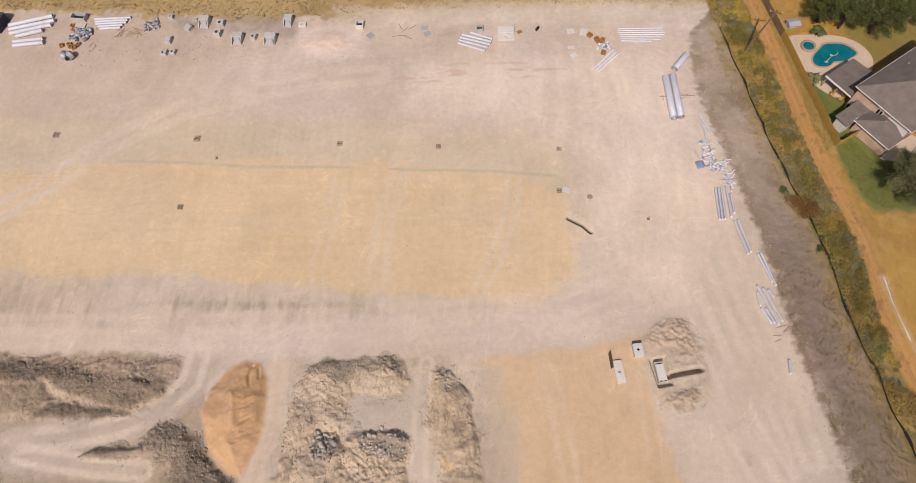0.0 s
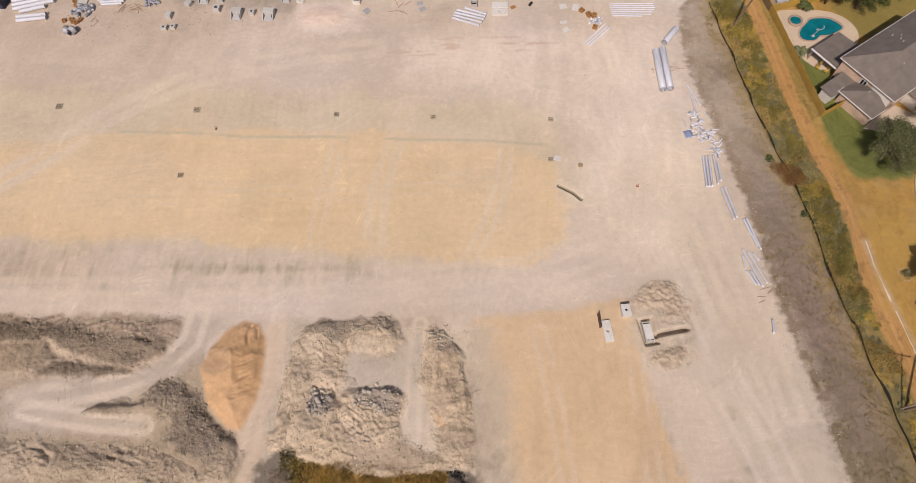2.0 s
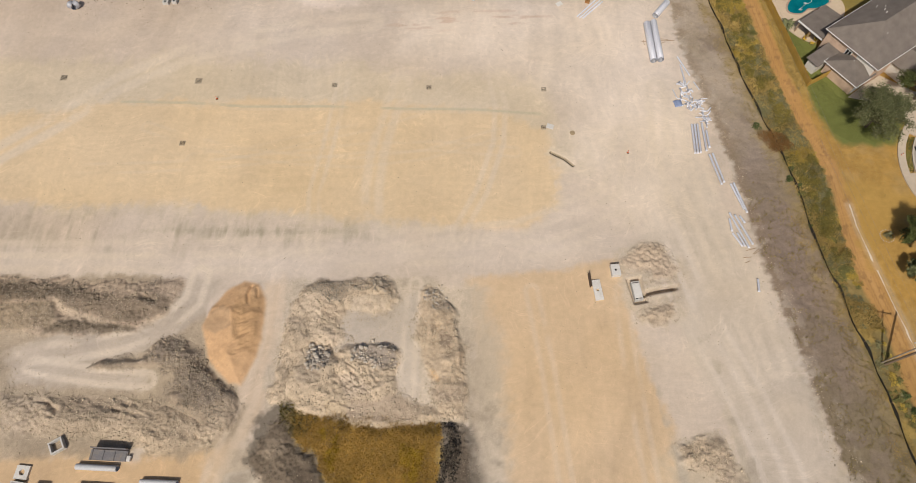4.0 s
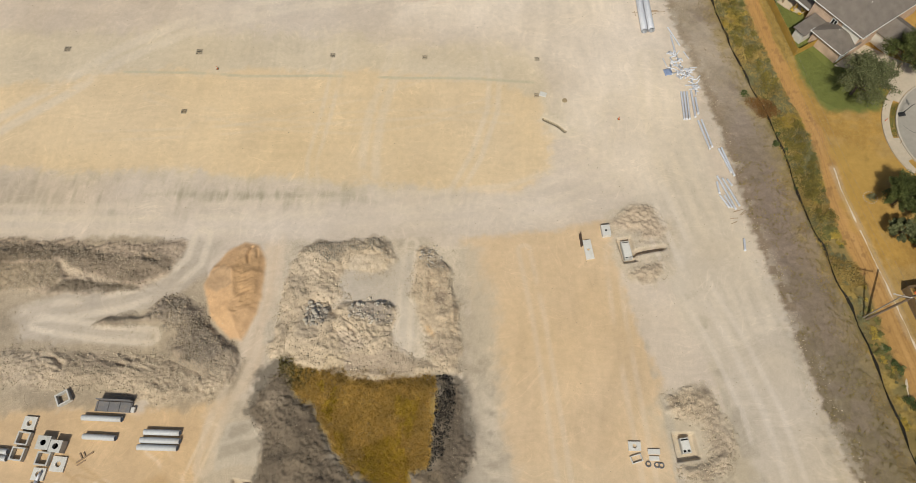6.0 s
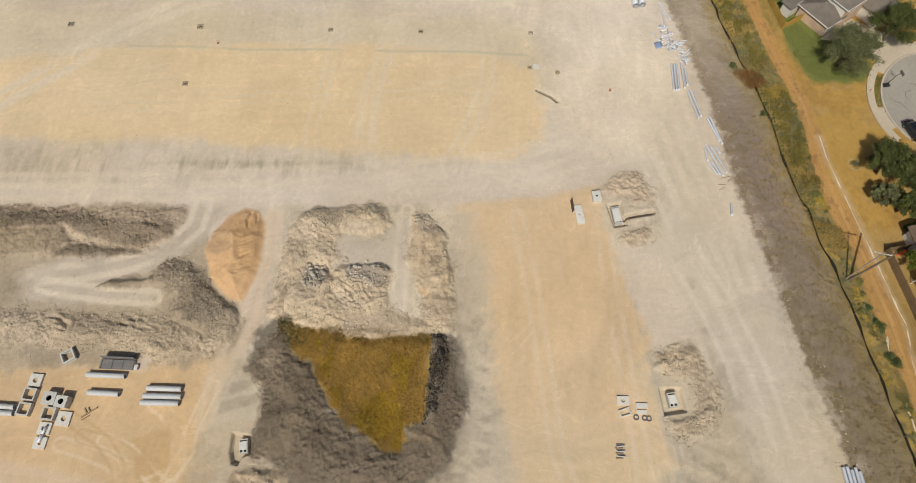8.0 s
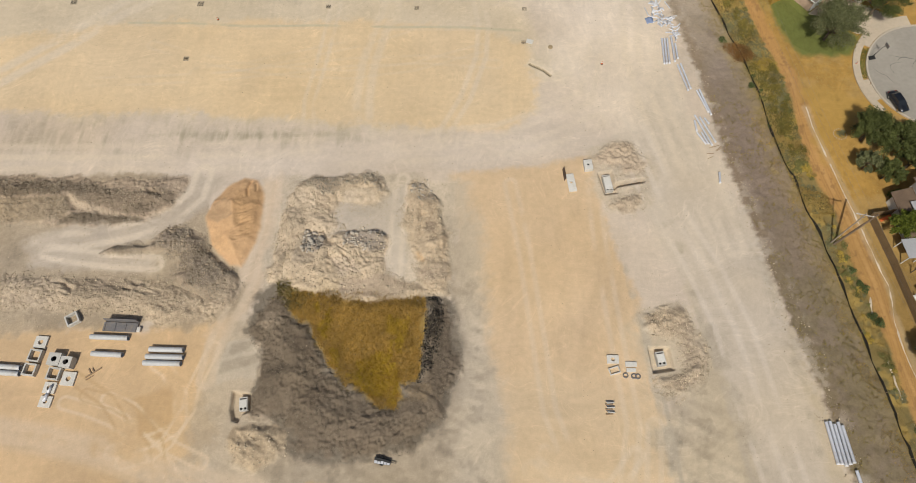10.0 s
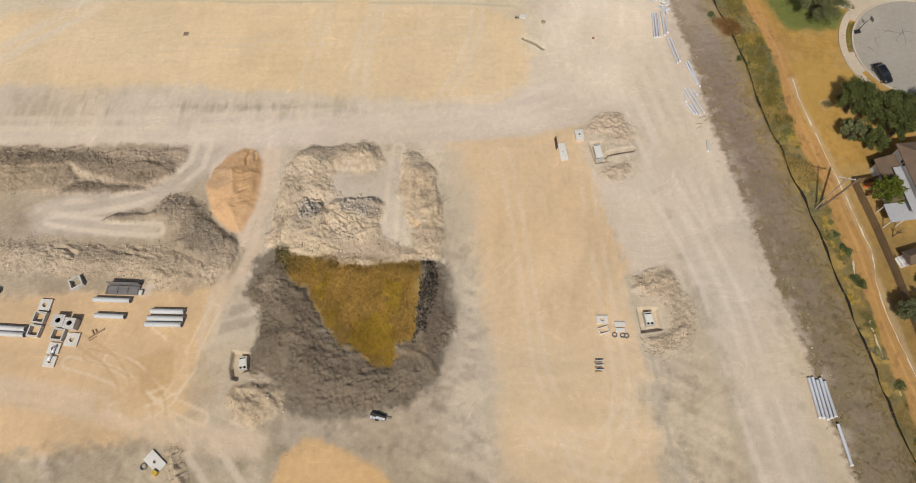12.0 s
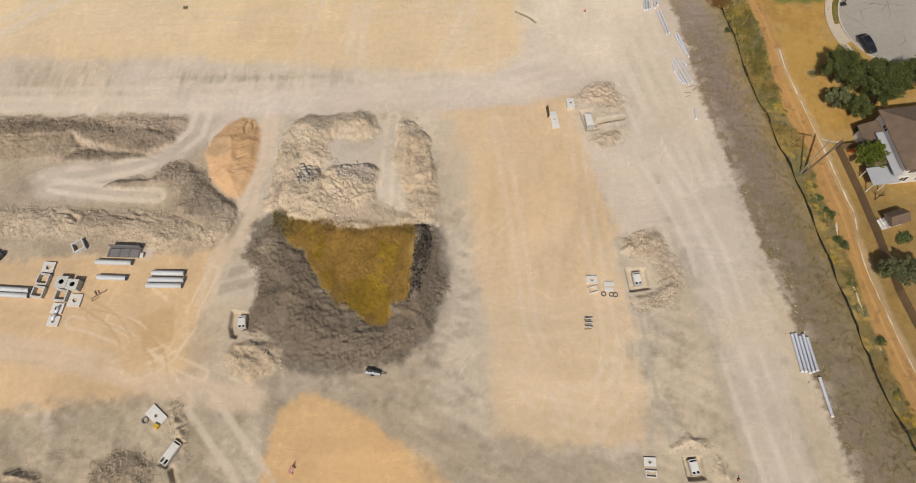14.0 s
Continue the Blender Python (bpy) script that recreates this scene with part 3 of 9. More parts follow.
HAUL = [(24, 34), (34, 46), (38, 46), (44, 24), (50, 4), (53, -16), (56, -55), (44, -55), (42, -30), (39, -10), (34, 8), (28, 24)]
ROUGH = [(-105, -31), (-72, -31), (-52, -29), (-36, -26.5), (-27, -20), (-5, -22), (1, -14), (2, 4), (5, 4), (7.6, -22), (8.4, -34), (12, -36.6), (31, -36.5), (31.6, -14), (38, -14), (42, -24), (45, -55), (9, -55), (6, -46), (-8, -32), (-19, -28), (-23, -34), (-24, -70), (-105, -70)]
PAD = [(-105, 66), (-57, 66), (-29, 65), (8, 61), (14, 52), (15.5, 43), (14, 36), (9.5, 31), (-12, 32), (-33, 33.5), (-56, 35), (-105, 35)]
CHURNED = []


def churned(outline, size, level, colour, force):
    CHURNED.append((outline, size, level, colour, force))


churned([(-36, -26.5), (-22.9, -27.3), (-8.9, -26), (1.5, -21.5), (7, -22), (8, -34), (12, -36.6), (31, -36.5), (34, -48), (9, -60), (6, -46), (-8, -32), (-19, -28)], 2.6, 0.44, (0.37, 0.302, 0.215), 0.5)
churned([(-66, -37), (-50, -32.5), (-38, -30), (-33, -33), (-28, -44), (-40, -50), (-70, -50)], 1.6, 0.5, (0.30, 0.243, 0.163), 0.6)
churned([(-40, -28.4), (-24, -28), (-20, -29), (-23.5, -36), (-25, -48), (-36, -40)], 2.2, 0.5, (0.33, 0.27, 0.185), 0.6)
churned([(1.2, 4), (4, 4), (5.4, -8), (8, -22), (8.6, -34), (2, -31), (-1, -21), (2, -12)], 1.6, 0.5, (0.37, 0.305, 0.222), 0.3)
churned([(-105, -36), (-72, -33.5), (-52, -31.5), (-36, -28), (-27, -32), (-24, -44), (-24, -70), (-105, -70)], 5, 0.46, (0.365, 0.297, 0.202), 0.6)
churned([(27.5, -14), (36, -14), (42, -6), (45, -22), (50, -52), (30, -52), (31.6, -36)], 2.4, 0.46, (0.40, 0.328, 0.234), 0.35)
churned([(31, -12), (34, -16), (34.5, -38), (32.5, -38), (31.5, -20)], 2.5, 0.42, (0.36, 0.31, 0.235), 0.7)


EDGES = []


def dark_edge(line, wide, colour, force):
    EDGES.append((line, wide, colour, force))


dark_edge([(36, 12), (37.8, 4.5), (40.8, -9.9), (42.9, -22), (44.2, -32), (46.2, -55)], 1.5, (0.39, 0.325, 0.24), 0.75)
dark_edge([(46.9, 12.3), (50.1, 4.5), (51.7, -9.9), (52.3, -22), (52.8, -32), (54.6, -55)], 1.1, (0.40, 0.335, 0.25), 0.65)
dark_edge([(28, 4), (30, -5), (31, -16), (31.8, -25), (31.4, -35)], 0.9, (0.41, 0.35, 0.27), 0.7)
dark_edge([(31.4, -35), (24, -36), (16, -36.4), (9, -35)], 0.9, (0.39, 0.33, 0.25), 0.6)


def lay(col, grit, mask, colour, stones):
    for k in range(3):
        col[..., k] += (colour[k] - col[..., k]) * mask
    grit += (stones - grit) * mask


def near(x, y, shape, margin):
    """Which places lie in the shape's surroundings."""
    xs, ys = [p[0] for p in shape], [p[1] for p in shape]
    return (x > min(xs) - margin) & (x < max(xs) + margin) & (y > min(ys) - margin) & (y < max(ys) + margin)


def lay_at(col, grit, at, mask, colour, stones):
    col[at] += (np.array(colour) - col[at]) * mask[:, None]
    grit[at] += (stones - grit[at]) * mask


def soil_of(x, y):
    """Colour and stoniness of the ground."""
    col = np.empty(x.shape + (3,))
    tone = 0.9 + 0.2 * fbm(x, y, 30, 4, 5)
    for k in range(3):
        col[..., k] = PALE[k] * tone
    grit = np.full(x.shape, 0.06)
    edge = 1.1 * (fbm(x, y, 7, 5, 3) * 2 - 1) + 0.6 * (fbm(x, y, 1.6, 3, 6) * 2 - 1) + 0.35 * (fbm(x, y, 0.7, 2, 1) * 2 - 1)
    for outline, colour, soft, ragged, strength, stones in ZONES:
        at = near(x, y, outline, soft + 2 * ragged)
        d = within(x[at], y[at], outline) + 0.5 + ragged * edge[at]
        lay_at(col, grit, at, strength * smooth(-soft, soft, d), colour, stones)
    # grey earth churned up in patches over the tan
    for outline, size, level, colour, force in CHURNED:
        at = near(x, y, outline, 6)
        patch = smooth(-2, 2, within(x[at], y[at], outline) + 2 * edge[at]) * smooth(level, level + 0.2, fbm(x[at], y[at] * 0.8, size, 6, 6))
        lay_at(col, grit, at, force * patch, colour, 0.4)
    for line, wide, colour, force in EDGES:
        at = near(x, y, line, wide + 3)
        lay_at(col, grit, at, force * smooth(wide, 0.2 * wide, along(x[at], y[at], line) + 0.6 * edge[at]) * smooth(0.35, 0.6, fbm(x[at], y[at], 2.6, 4, 3)), colour, 0.3)
    # scoured and dusty wisps, each smeared along the way that the graders went
    wx, wy = x + 14 * fbm(x, y, 30, 3, 1), y + 14 * fbm(x, y, 30, 3, 4)
    wisp = fbm(wx * 0.16, wy, 2.2, 4, 2) * smooth(0.4, 0.6, fbm(x, y, 26, 3, 7)) + fbm(wx, wy * 0.16, 2.2, 4, 5) * smooth(0.6, 0.4, fbm(x, y, 26, 3, 7))
    haul = smooth(-3, 2, within(x, y, HAUL))
    pad = smooth(-2, 2, within(x, y, PAD))
    mottle = 1 + 0.20 * (1 - haul) * (1 - 0.6 * pad) * (wisp - 0.5) + 0.16 * (fbm(x, y, 9, 5, 0) - 0.5) + 0.10 * (fbm(x, y, 1.1, 3, 3) - 0.5)
    mottle = mottle + grit * 1.1 * (fbm(x, y, 3.2, 5, 1) - 0.5) + grit * 0.5 * (fbm(x, y, 0.9, 3, 4) - 0.5)
    rough = smooth(-1.5, 1.5, within(x, y, ROUGH) + 1.5 * edge) * (1 - smooth(-1, 1, within(x, y, TOPSOIL)))
    u, v = 0.9 * x - 0.44 * y, 0.44 * x + 0.9 * y
    drag = fbm(u * 0.22 + fbm(x, y, 6, 2, 3), v, 0.9, 4, 6) - 0.5
    blot = smooth(0.55, 0.68, fbm(x, y, 1.5, 5, 2)) * smooth(0.42, 0.58, fbm(x, y, 8, 3, 4))
    mottle = mottle + rough * (0.36 * drag - 0.16 * blot + 0.3 * (fbm(x, y, 0.7, 3, 7) - 0.5) * smooth(0.4, 0.6, fbm(x, y, 7, 3, 1)))
    col *= mottle[..., None]
    # the yellow pad, combed by the grader in both directions
    comb_n = fbm(x + 1.5 * fbm(x, y, 12, 2, 4), y * 0.06, 0.75, 3, 3) - 0.5
    comb_e = fbm(x * 0.05, y + 2 * fbm(x, y, 20, 2, 5), 0.8, 3, 6) - 0.5
    col *= (1 + pad * (0.12 * comb_n * smooth(0.4, 0.62, fbm(x, y, 13, 3, 1)) + 0.07 * comb_e * smooth(0.42, 0.6, fbm(x, y, 15, 3, 2))))[..., None]
    # dry scuffed turf between the pads
    turf = smooth(-3, 2, within(x, y, [(-105, 36.5), (-50, 34), (-30, 32), (-14, 30.4), (-14, 29), (-32, 27.6), (-58, 27.2), (-105, 27)]) + 2.5 * edge)
    blade = smooth(0.45, 0.75, fbm(x, y * 0.18, 0.9, 3, 1) * 0.6 + fbm(x, y, 5, 3, 2) * 0.4)
    lay(col, grit, 0.5 * turf * blade, (0.30, 0.255, 0.18), 0.3)
    comb = fbm(x, y * 0.15, 0.7, 3, 1)
    for shape, force in (([(-56, 30.7), (-49.5, 31.3), (-44.4, 31.6), (-38.1, 31.3), (-30.9, 31.4), (-29.7, 29.9), (-32.7, 29.4), (-39.9, 29.5), (-46.1, 29.6), (-49.2, 30.1)], 0.7), ([(-29.9, 31.1), (-17.6, 30.8), (-17.0, 29.9), (-29.7, 29.9)], 0.4)):
        thick = smooth(-1.0, 1.0, within(x, y, shape) + 1.6 * (comb - 0.5) + 0.9 * edge)
        lay(col, grit, force * thick * (0.55 + 0.45 * smooth(0.4, 0.6, comb)), (0.31, 0.27, 0.185), 0.4)
    # rusty stains by the north yard
    stain = smooth(0.56, 0.68, fbm(x, y * 6, 5, 5, 6)) * smooth(4, 1, np.abs(y - 77 - 0.03 * x)) * smooth(-22, -10, x) * smooth(22, 12, x)
    lay(col, grit, 0.45 * stain, (0.45, 0.28, 0.20), 0.1)
    # old wheel marks over the pads
    for line, wide, force, gap, colour in WHEELS:
        at = near(x, y, line, gap + 1.4 * wide)
        d = np.abs(along(x[at], y[at], line) - gap)
        lay_at(col, grit, at, 0.85 * force * smooth(wide * 1.3, wide * 0.3, d) * smooth(0.28, 0.52, fbm(x[at], y[at], 6, 4, 4)), colour, 0.0)
    # dark earth colour inside the slit trench paints the shade on its walls
    for line, wide, deep, berm in TRENCHES[1:2]:
        at = near(x, y, line, 1)
        lay_at(col, grit, at, smooth(wide + 0.14, wide + 0.02, along(x[at], y[at], line)), (0.13, 0.105, 0.06), 0.2)
    at = x > 30
    col[at], grit[at] = eastern_soil(x[at], y[at], edge[at], col[at], grit[at])
    return col, grit


def eastern_soil(x, y, edge, col, grit):
    """The weedy strip, the bushes' bed, the orange track and the gardens to the east."""
    sw, se, tw, te = (across(y, e) for e in (STRIP_WEST, STRIP_EAST, TRACK_WEST, TRACK_EAST))
    fray = 0.3 * edge + 0.8 * (fbm(x * 0.45, y, 0.6, 3, 1) * 2 - 1)
    lay(col, grit, smooth(-0.6, 0.6, x - sw + fray), STRIP_SOIL, 0.5)
    lay(col, grit, 0.9 * smooth(34, 62, y) * smooth(-0.35, 0.35, x - sw + fray) * smooth(0.2, 0.5, fbm(x, y, 6, 5, 2) + 0.25 * smooth(5, 1, x - sw)), (0.375, 0.302, 0.222), 0.4)
    lay(col, grit, 0.5 * smooth(-0.2, 0.6, x - sw + fray) * smooth(2.6, 0.8, x - sw + fray), (0.25, 0.185, 0.12), 0.4)
    deep = (x - sw) / np.maximum(se - sw, 1) + 0.7 * (fbm(x, y, 3.5, 4, 5) - 0.5)
    lay(col, grit, (0.12 + 0.3 * smooth(20, 50, y)) * smooth(0.5, 1.1, deep) * smooth(-0.2, 0.4, x - sw), (0.29, 0.215, 0.10), 0.4)
    lay(col, grit, 0.75 * smooth(3.4, 0.6, se - x + 2.2 * edge) * smooth(-0.2, 0.4, x - sw) * (0.35 + 0.65 * smooth(0.4, 0.62, fbm(x, y, 1.3, 4, 6))), (0.30, 0.222, 0.098), 0.4)
    lay(col, grit, 0.75 * smooth(22, -8, y) * smooth(-0.2, 0.6, x - sw + fray) * (0.5 + 0.5 * smooth(0.35, 0.6, fbm(x, y, 2.4, 4, 4))), (0.184, 0.146, 0.082), 0.5)
    weedy = smooth(0.52, 0.7, fbm(x, y, 7, 4, 7)) * smooth(-0.7, 0.7, x - sw)
    lay(col, grit, 0.25 * weedy, (0.20, 0.16, 0.09), 0.3)
    chalk = smooth(3.5, 0, np.abs(x - sw + 0.6 * edge)) * smooth(0.5, 0.65, fbm(x, y, 1.5, 3, 2))
    lay(col, grit, 0.5 * chalk, (0.50, 0.43, 0.35), 0.2)
    belt = smooth(-0.4, 0.5, x - se + 0.5 * edge)
    lay(col, grit, belt, (0.235, 0.172, 0.066), 0.3)
    lay(col, grit, 0.8 * belt * smooth(24, 4, y), (0.178, 0.133, 0.05), 0.3)
    lay(col, grit, 0.8 * belt * smooth(0.46, 0.64, fbm(x, y, 3.0, 4, 2)), (0.36, 0.25, 0.075), 0.2)
    lay(col, grit, 0.8 * belt * smooth(0.5, 0.64, fbm(x, y, 2.2, 4, 5)), (0.155, 0.13, 0.06), 0.3)
    lay(col, grit, smooth(-0.5, 0.5, x - tw + 0.7 * edge), TRACK_SOIL, 0.05)
    lay(col, grit, 0.55 * smooth(26, 4, y) * smooth(-0.5, 0.5, x - tw + 0.7 * edge), (0.35, 0.208, 0.074), 0.08)
    lane = (x - tw) / np.maximum(te - tw, 1)
    for off, wide, force in ((0.22, 0.035, 0.5), (0.34, 0.03, 0.65), (0.62, 0.03, 0.6), (0.74, 0.035, 0.65), (0.86, 0.025, 0.4)):
        sway = 0.05 * (fbm(x * 0 + off * 90, y, 14, 3, 2) - 0.5)
        lay(col, grit, force * smooth(wide * 1.4, wide * 0.4, np.abs(lane - off - sway)) * (0.45 + 0.55 * smooth(0.35, 0.6, fbm(x, y, 4, 4, int(off * 10)))), (0.30, 0.168, 0.07), 0.05)
    lay(col, grit, 0.5 * smooth(0.12, 0.03, np.abs(lane - 0.48)) * smooth(0.4, 0.6, fbm(x, y, 5, 4, 4)), (0.48, 0.285, 0.115), 0.05)
    lay(col, grit, 0.55 * smooth(-0.1, 0.1, lane) * smooth(1.1, 0.9, lane) * smooth(0.66, 0.72, fbm(x, y, 0.9, 2, 6)), (0.25, 0.14, 0.06), 0.1)
    chalky = along(x, y, [(62.9, 35.2), (63.1, 31.4), (63.8, 27.4), (64.8, 22.9), (65.7, 19.2), (66.3, 14.9), (66.7, 10.3), (67.3, 6.3), (68.1, 3.6), (68.4, -0.2), (68, -2.8), (68.5, -7.8), (69.1, -12.7), (69.6, -17.4), (70.8, -22.7), (74, -36)])
    dry = fbm(x, y, 9, 4, 6)
    garden = smooth(-0.5, 0.6, x - te + 0.5 * edge)
    lay(col, grit, garden, GOLD_SOIL, 0.12)
    lay(col, grit, garden * smooth(0.42, 0.6, dry) * 0.6, (0.405, 0.245, 0.066), 0.1)
    lay(col, grit, garden * smooth(0.6, 0.4, dry) * smooth(0, -8, y - 20) * 0.5, (0.25, 0.17, 0.065), 0.1)
    lay(col, grit, garden * smooth(0.5, 0.68, fbm(x, y, 4, 4, 1)) * 0.45, (0.38, 0.26, 0.11), 0.1)
    lay(col, grit, 0.75 * garden * smooth(16, 0, y), (0.235, 0.156, 0.057), 0.2)
    col *= (1 + garden * (0.34 * (fbm(x, y, 1.3, 4, 3) - 0.5) + 0.2 * (fbm(x, y, 0.5, 2, 5) - 0.5)))[..., None]
    bare = within(x, y, [(62.5, 40), (66, 40), (70, 38), (74, 36.5), (74, 33), (70, 32.5), (66, 29), (63.6, 24), (63, 30)]) + 1.2 * edge
    lay(col, grit, smooth(-1, 1.2, bare), (0.41, 0.25, 0.068), 0.05)
    green = within(x, y, [(57.3, 84), (59.2, 70), (61.2, 58), (62.6, 50.5), (64.6, 47), (73.5, 46.8), (76, 51), (72, 57), (68, 58), (66, 64), (65, 71), (60, 76)])
    lay(col, grit, smooth(-0.8, 0.8, green + 0.8 * edge), LAWN_SOIL, 0.08)
    verge = garden * smooth(0.3, -0.3, x - np.interp(y, [59.7, 84.4, 97], [61.2, 56.9, 54.4])) * smooth(56, 60, y)
    lay(col, grit, 0.9 * verge, (0.34, 0.235, 0.075), 0.3)
    back = within(x, y, [(67, 86), (85, 92), (95, 70), (78, 76), (72, 79), (70.5, 82)])
    lay(col, grit, smooth(-1, 1, back + edge) * 0.8, (0.20, 0.17, 0.05), 0.08)
    lay(col, grit, 0.35 * smooth(0.9, 0.2, chalky + 0.3 * edge), (0.50, 0.40, 0.27), 0.05)
    return col, grit


WHEELS = []


def wheel_marks(line, wide, force, gap, colour=(0.62, 0.52, 0.40)):
    WHEELS.append((line, wide, force, gap, colour))


wheel_marks([(-100, 38), (-88, 45), (-78, 53), (-68, 62), (-56, 69), (-36, 75), (-20, 77)], 1.3, 0.75, 1.6)
wheel_marks([(-50, 45), (-40, 46.4), (-30, 49), (-18, 52), (-10, 55), (-3, 61), (0, 68)], 0.4, 0.2, 0.95)
wheel_marks([(-70, 43), (-58, 43.2), (-45, 44), (-32, 45.4), (-20, 47), (-6, 47.4), (8, 46)], 0.4, 0.2, 0.95)
wheel_marks([(-60, 52), (-50, 48.4), (-40, 46), (-30, 44.6), (-20, 44), (-8, 45.6), (5, 50)], 0.4, 0.2, 0.95)
wheel_marks([(-13, 62), (-15, 54), (-16.6, 46), (-17, 38), (-16, 28)], 1.0, 0.5, 1.2)
wheel_marks([(-24, 68), (-24.6, 58), (-25.6, 48), (-27, 38), (-26, 26)], 0.5, 0.5, 0.95)
wheel_marks([(4, 64), (5.4, 56), (5, 48), (2, 38), (-2, 30)], 0.6, 0.5, 0.95)
wheel_marks([(10, 20), (12, 8), (13.4, -4), (15, -18), (20, -32)], 0.5, 0.35, 0.95)
wheel_marks([(24, 20), (24.4, 8), (25.6, -6), (27, -20), (24, -34)], 0.5, 0.35, 0.95)
wheel_marks([(12, -26), (17, -31), (24, -33), (29, -28), (30, -20)], 0.5, 0.4, 0.95)
wheel_marks([(14, -24), (18, -28), (23, -29), (27, -24)], 0.5, 0.4, 0.95)
PALE_TAN, DEEP_TAN, ROAD_DARK = (0.64, 0.50, 0.345), (0.45, 0.30, 0.155), (0.47, 0.39, 0.30)
wheel_marks([(-51.5, -17), (-47.6, -18.4), (-44.0, -21.3), (-39.9, -24.0), (-35.4, -25.8)], 0.3, 0.8, 0.95, PALE_TAN)
wheel_marks([(-49, -24.6), (-45.5, -23.6), (-42.5, -22.6), (-40.4, -21.2), (-38.7, -18.4), (-38.7, -15.5), (-36.5, -9)], 0.3, 0.8, 0.95, PALE_TAN)
wheel_marks([(-45, -11.6), (-43.2, -12.6), (-40.3, -16.5), (-39.7, -20.3), (-41.0, -23.1), (-42.9, -24.7), (-47, -26)], 0.3, 0.75, 0.95, PALE_TAN)
wheel_marks([(-58, -17.6), (-54.2, -18.5), (-50.1, -19.9), (-45.8, -22.2), (-40.2, -26.7), (-37, -30)], 0.3, 0.7, 0.95, PALE_TAN)
wheel_marks([(-60, -12.4), (-56.2, -14.6), (-51.7, -17.0), (-48.6, -20.3), (-47, -24)], 0.28, 0.7, 0.95, DEEP_TAN)
wheel_marks([(-55, -16.4), (-50, -17.6), (-45.6, -20), (-42.4, -23.6), (-41, -28)], 0.22, 0.7, 0.95, DEEP_TAN)
wheel_marks([(-70, -22.6), (-60.7, -23.3), (-50.9, -25.1), (-42.9, -27.7), (-35.4, -29.4)], 0.3, 0.6, 0.95, DEEP_TAN)
wheel_marks([(-34.3, -30.6), (-30.8, -34.5), (-26.6, -39.1), (-22, -45)], 0.7, 1.0, 2.0, (0.545, 0.452, 0.345))
wheel_marks([(-34.3, -30.6), (-30.8, -34.5), (-26.6, -39.1), (-22, -45)], 0.3, 0.8, 0.9, (0.40, 0.335, 0.25))
wheel_marks([(-84, -20), (-68.6, -21.6), (-60.7, -22.8), (-50.9, -24.6), (-42.9, -27), (-35.4, -28.6), (-27, -29.6)], 1.8, 0.75, 0.6, (0.585, 0.455, 0.325))
wheel_marks([(-44, 22.5), (-44.6, 18), (-48, 14.2), (-54, 11.4), (-62, 9.6), (-70, 9)], 0.7, 0.9, 1.3)
wheel_marks([(-49, 5.2), (-56, 5.6), (-64, 6.6), (-71, 8)], 0.6, 0.9, 1.1)
wheel_marks([(-8.6, 21), (-9, 14), (-9.2, 6), (-9.6, 0.6)], 0.5, 0.8, 1.0)
wheel_marks([(-31, 22), (-31, 14), (-31.6, 8), (-33, 2), (-34.8, -3), (-36.6, -9), (-37, -14)], 0.7, 0.7, 1.0, (0.58, 0.465, 0.345))
wheel_marks([(40, 60), (38.6, 48), (40.6, 34), (44, 20), (46, 8)], 0.8, 0.6, 1.3)
wheel_marks([(34, 60), (33.4, 48), (35.4, 34), (39, 20), (42, 6)], 0.8, 0.6, 1.3)
wheel_marks([(-90, 25), (-60, 24.6), (-30, 24.8), (-6, 26), (14, 27.6), (26, 33)], 0.7, 0.5, 1.2)
wheel_marks([(-104, 27.6), (-70, 27), (-40, 27.6), (-14, 28.8), (8, 31), (24, 38), (27, 50)], 0.7, 0.5, 1.2)
# the haul road, worn in long bands
for shift, wide, force, colour in ((0.0, 0.5, 0.7, (0.60, 0.51, 0.41)), (1.6, 0.35, 0.35, ROAD_DARK), (3.0, 0.6, 0.7, (0.60, 0.51, 0.41)), (4.6, 0.3, 0.35, ROAD_DARK), (5.6, 0.5, 0.7, (0.60, 0.51, 0.41)), (7.0, 0.3, 0.35, ROAD_DARK), (-1.2, 0.4, 0.35, ROAD_DARK)):
    wheel_marks([(27.6 + shift, 33.2 + 0.3 * shift), (31.8 + shift, 18.2), (37.4 + shift, 5.2), (40.8 + shift, -5.5), (42.4 + 1.05 * shift, -18.1), (44.4 + 1.05 * shift, -29.5), (46.4 + shift, -40.2), (48.5 + shift, -54)], wide, force, 0.0, colour)
wheel_marks([(38.4, -2.4), (40.5, -14.4), (42.2, -26.1), (44.5, -35.2), (44.8, -42)], 0.5, 0.9, 0.0, (0.42, 0.35, 0.26))
wheel_marks([(31.6, -16), (32.0, -18.2), (32.5, -23.6), (33.0, -28.8), (34.5, -33.7)], 0.4, 0.9, 0.0, (0.40, 0.338, 0.255))
wheel_marks([(-66.2, 57.8), (-52.1, 57.3), (-42.4, 56.4), (-27.6, 56.3), (-13.0, 55.6), (0.4, 55.3), (12.5, 54.2)], 0.35, 0.9, 0.0, (0.45, 0.40, 0.285))
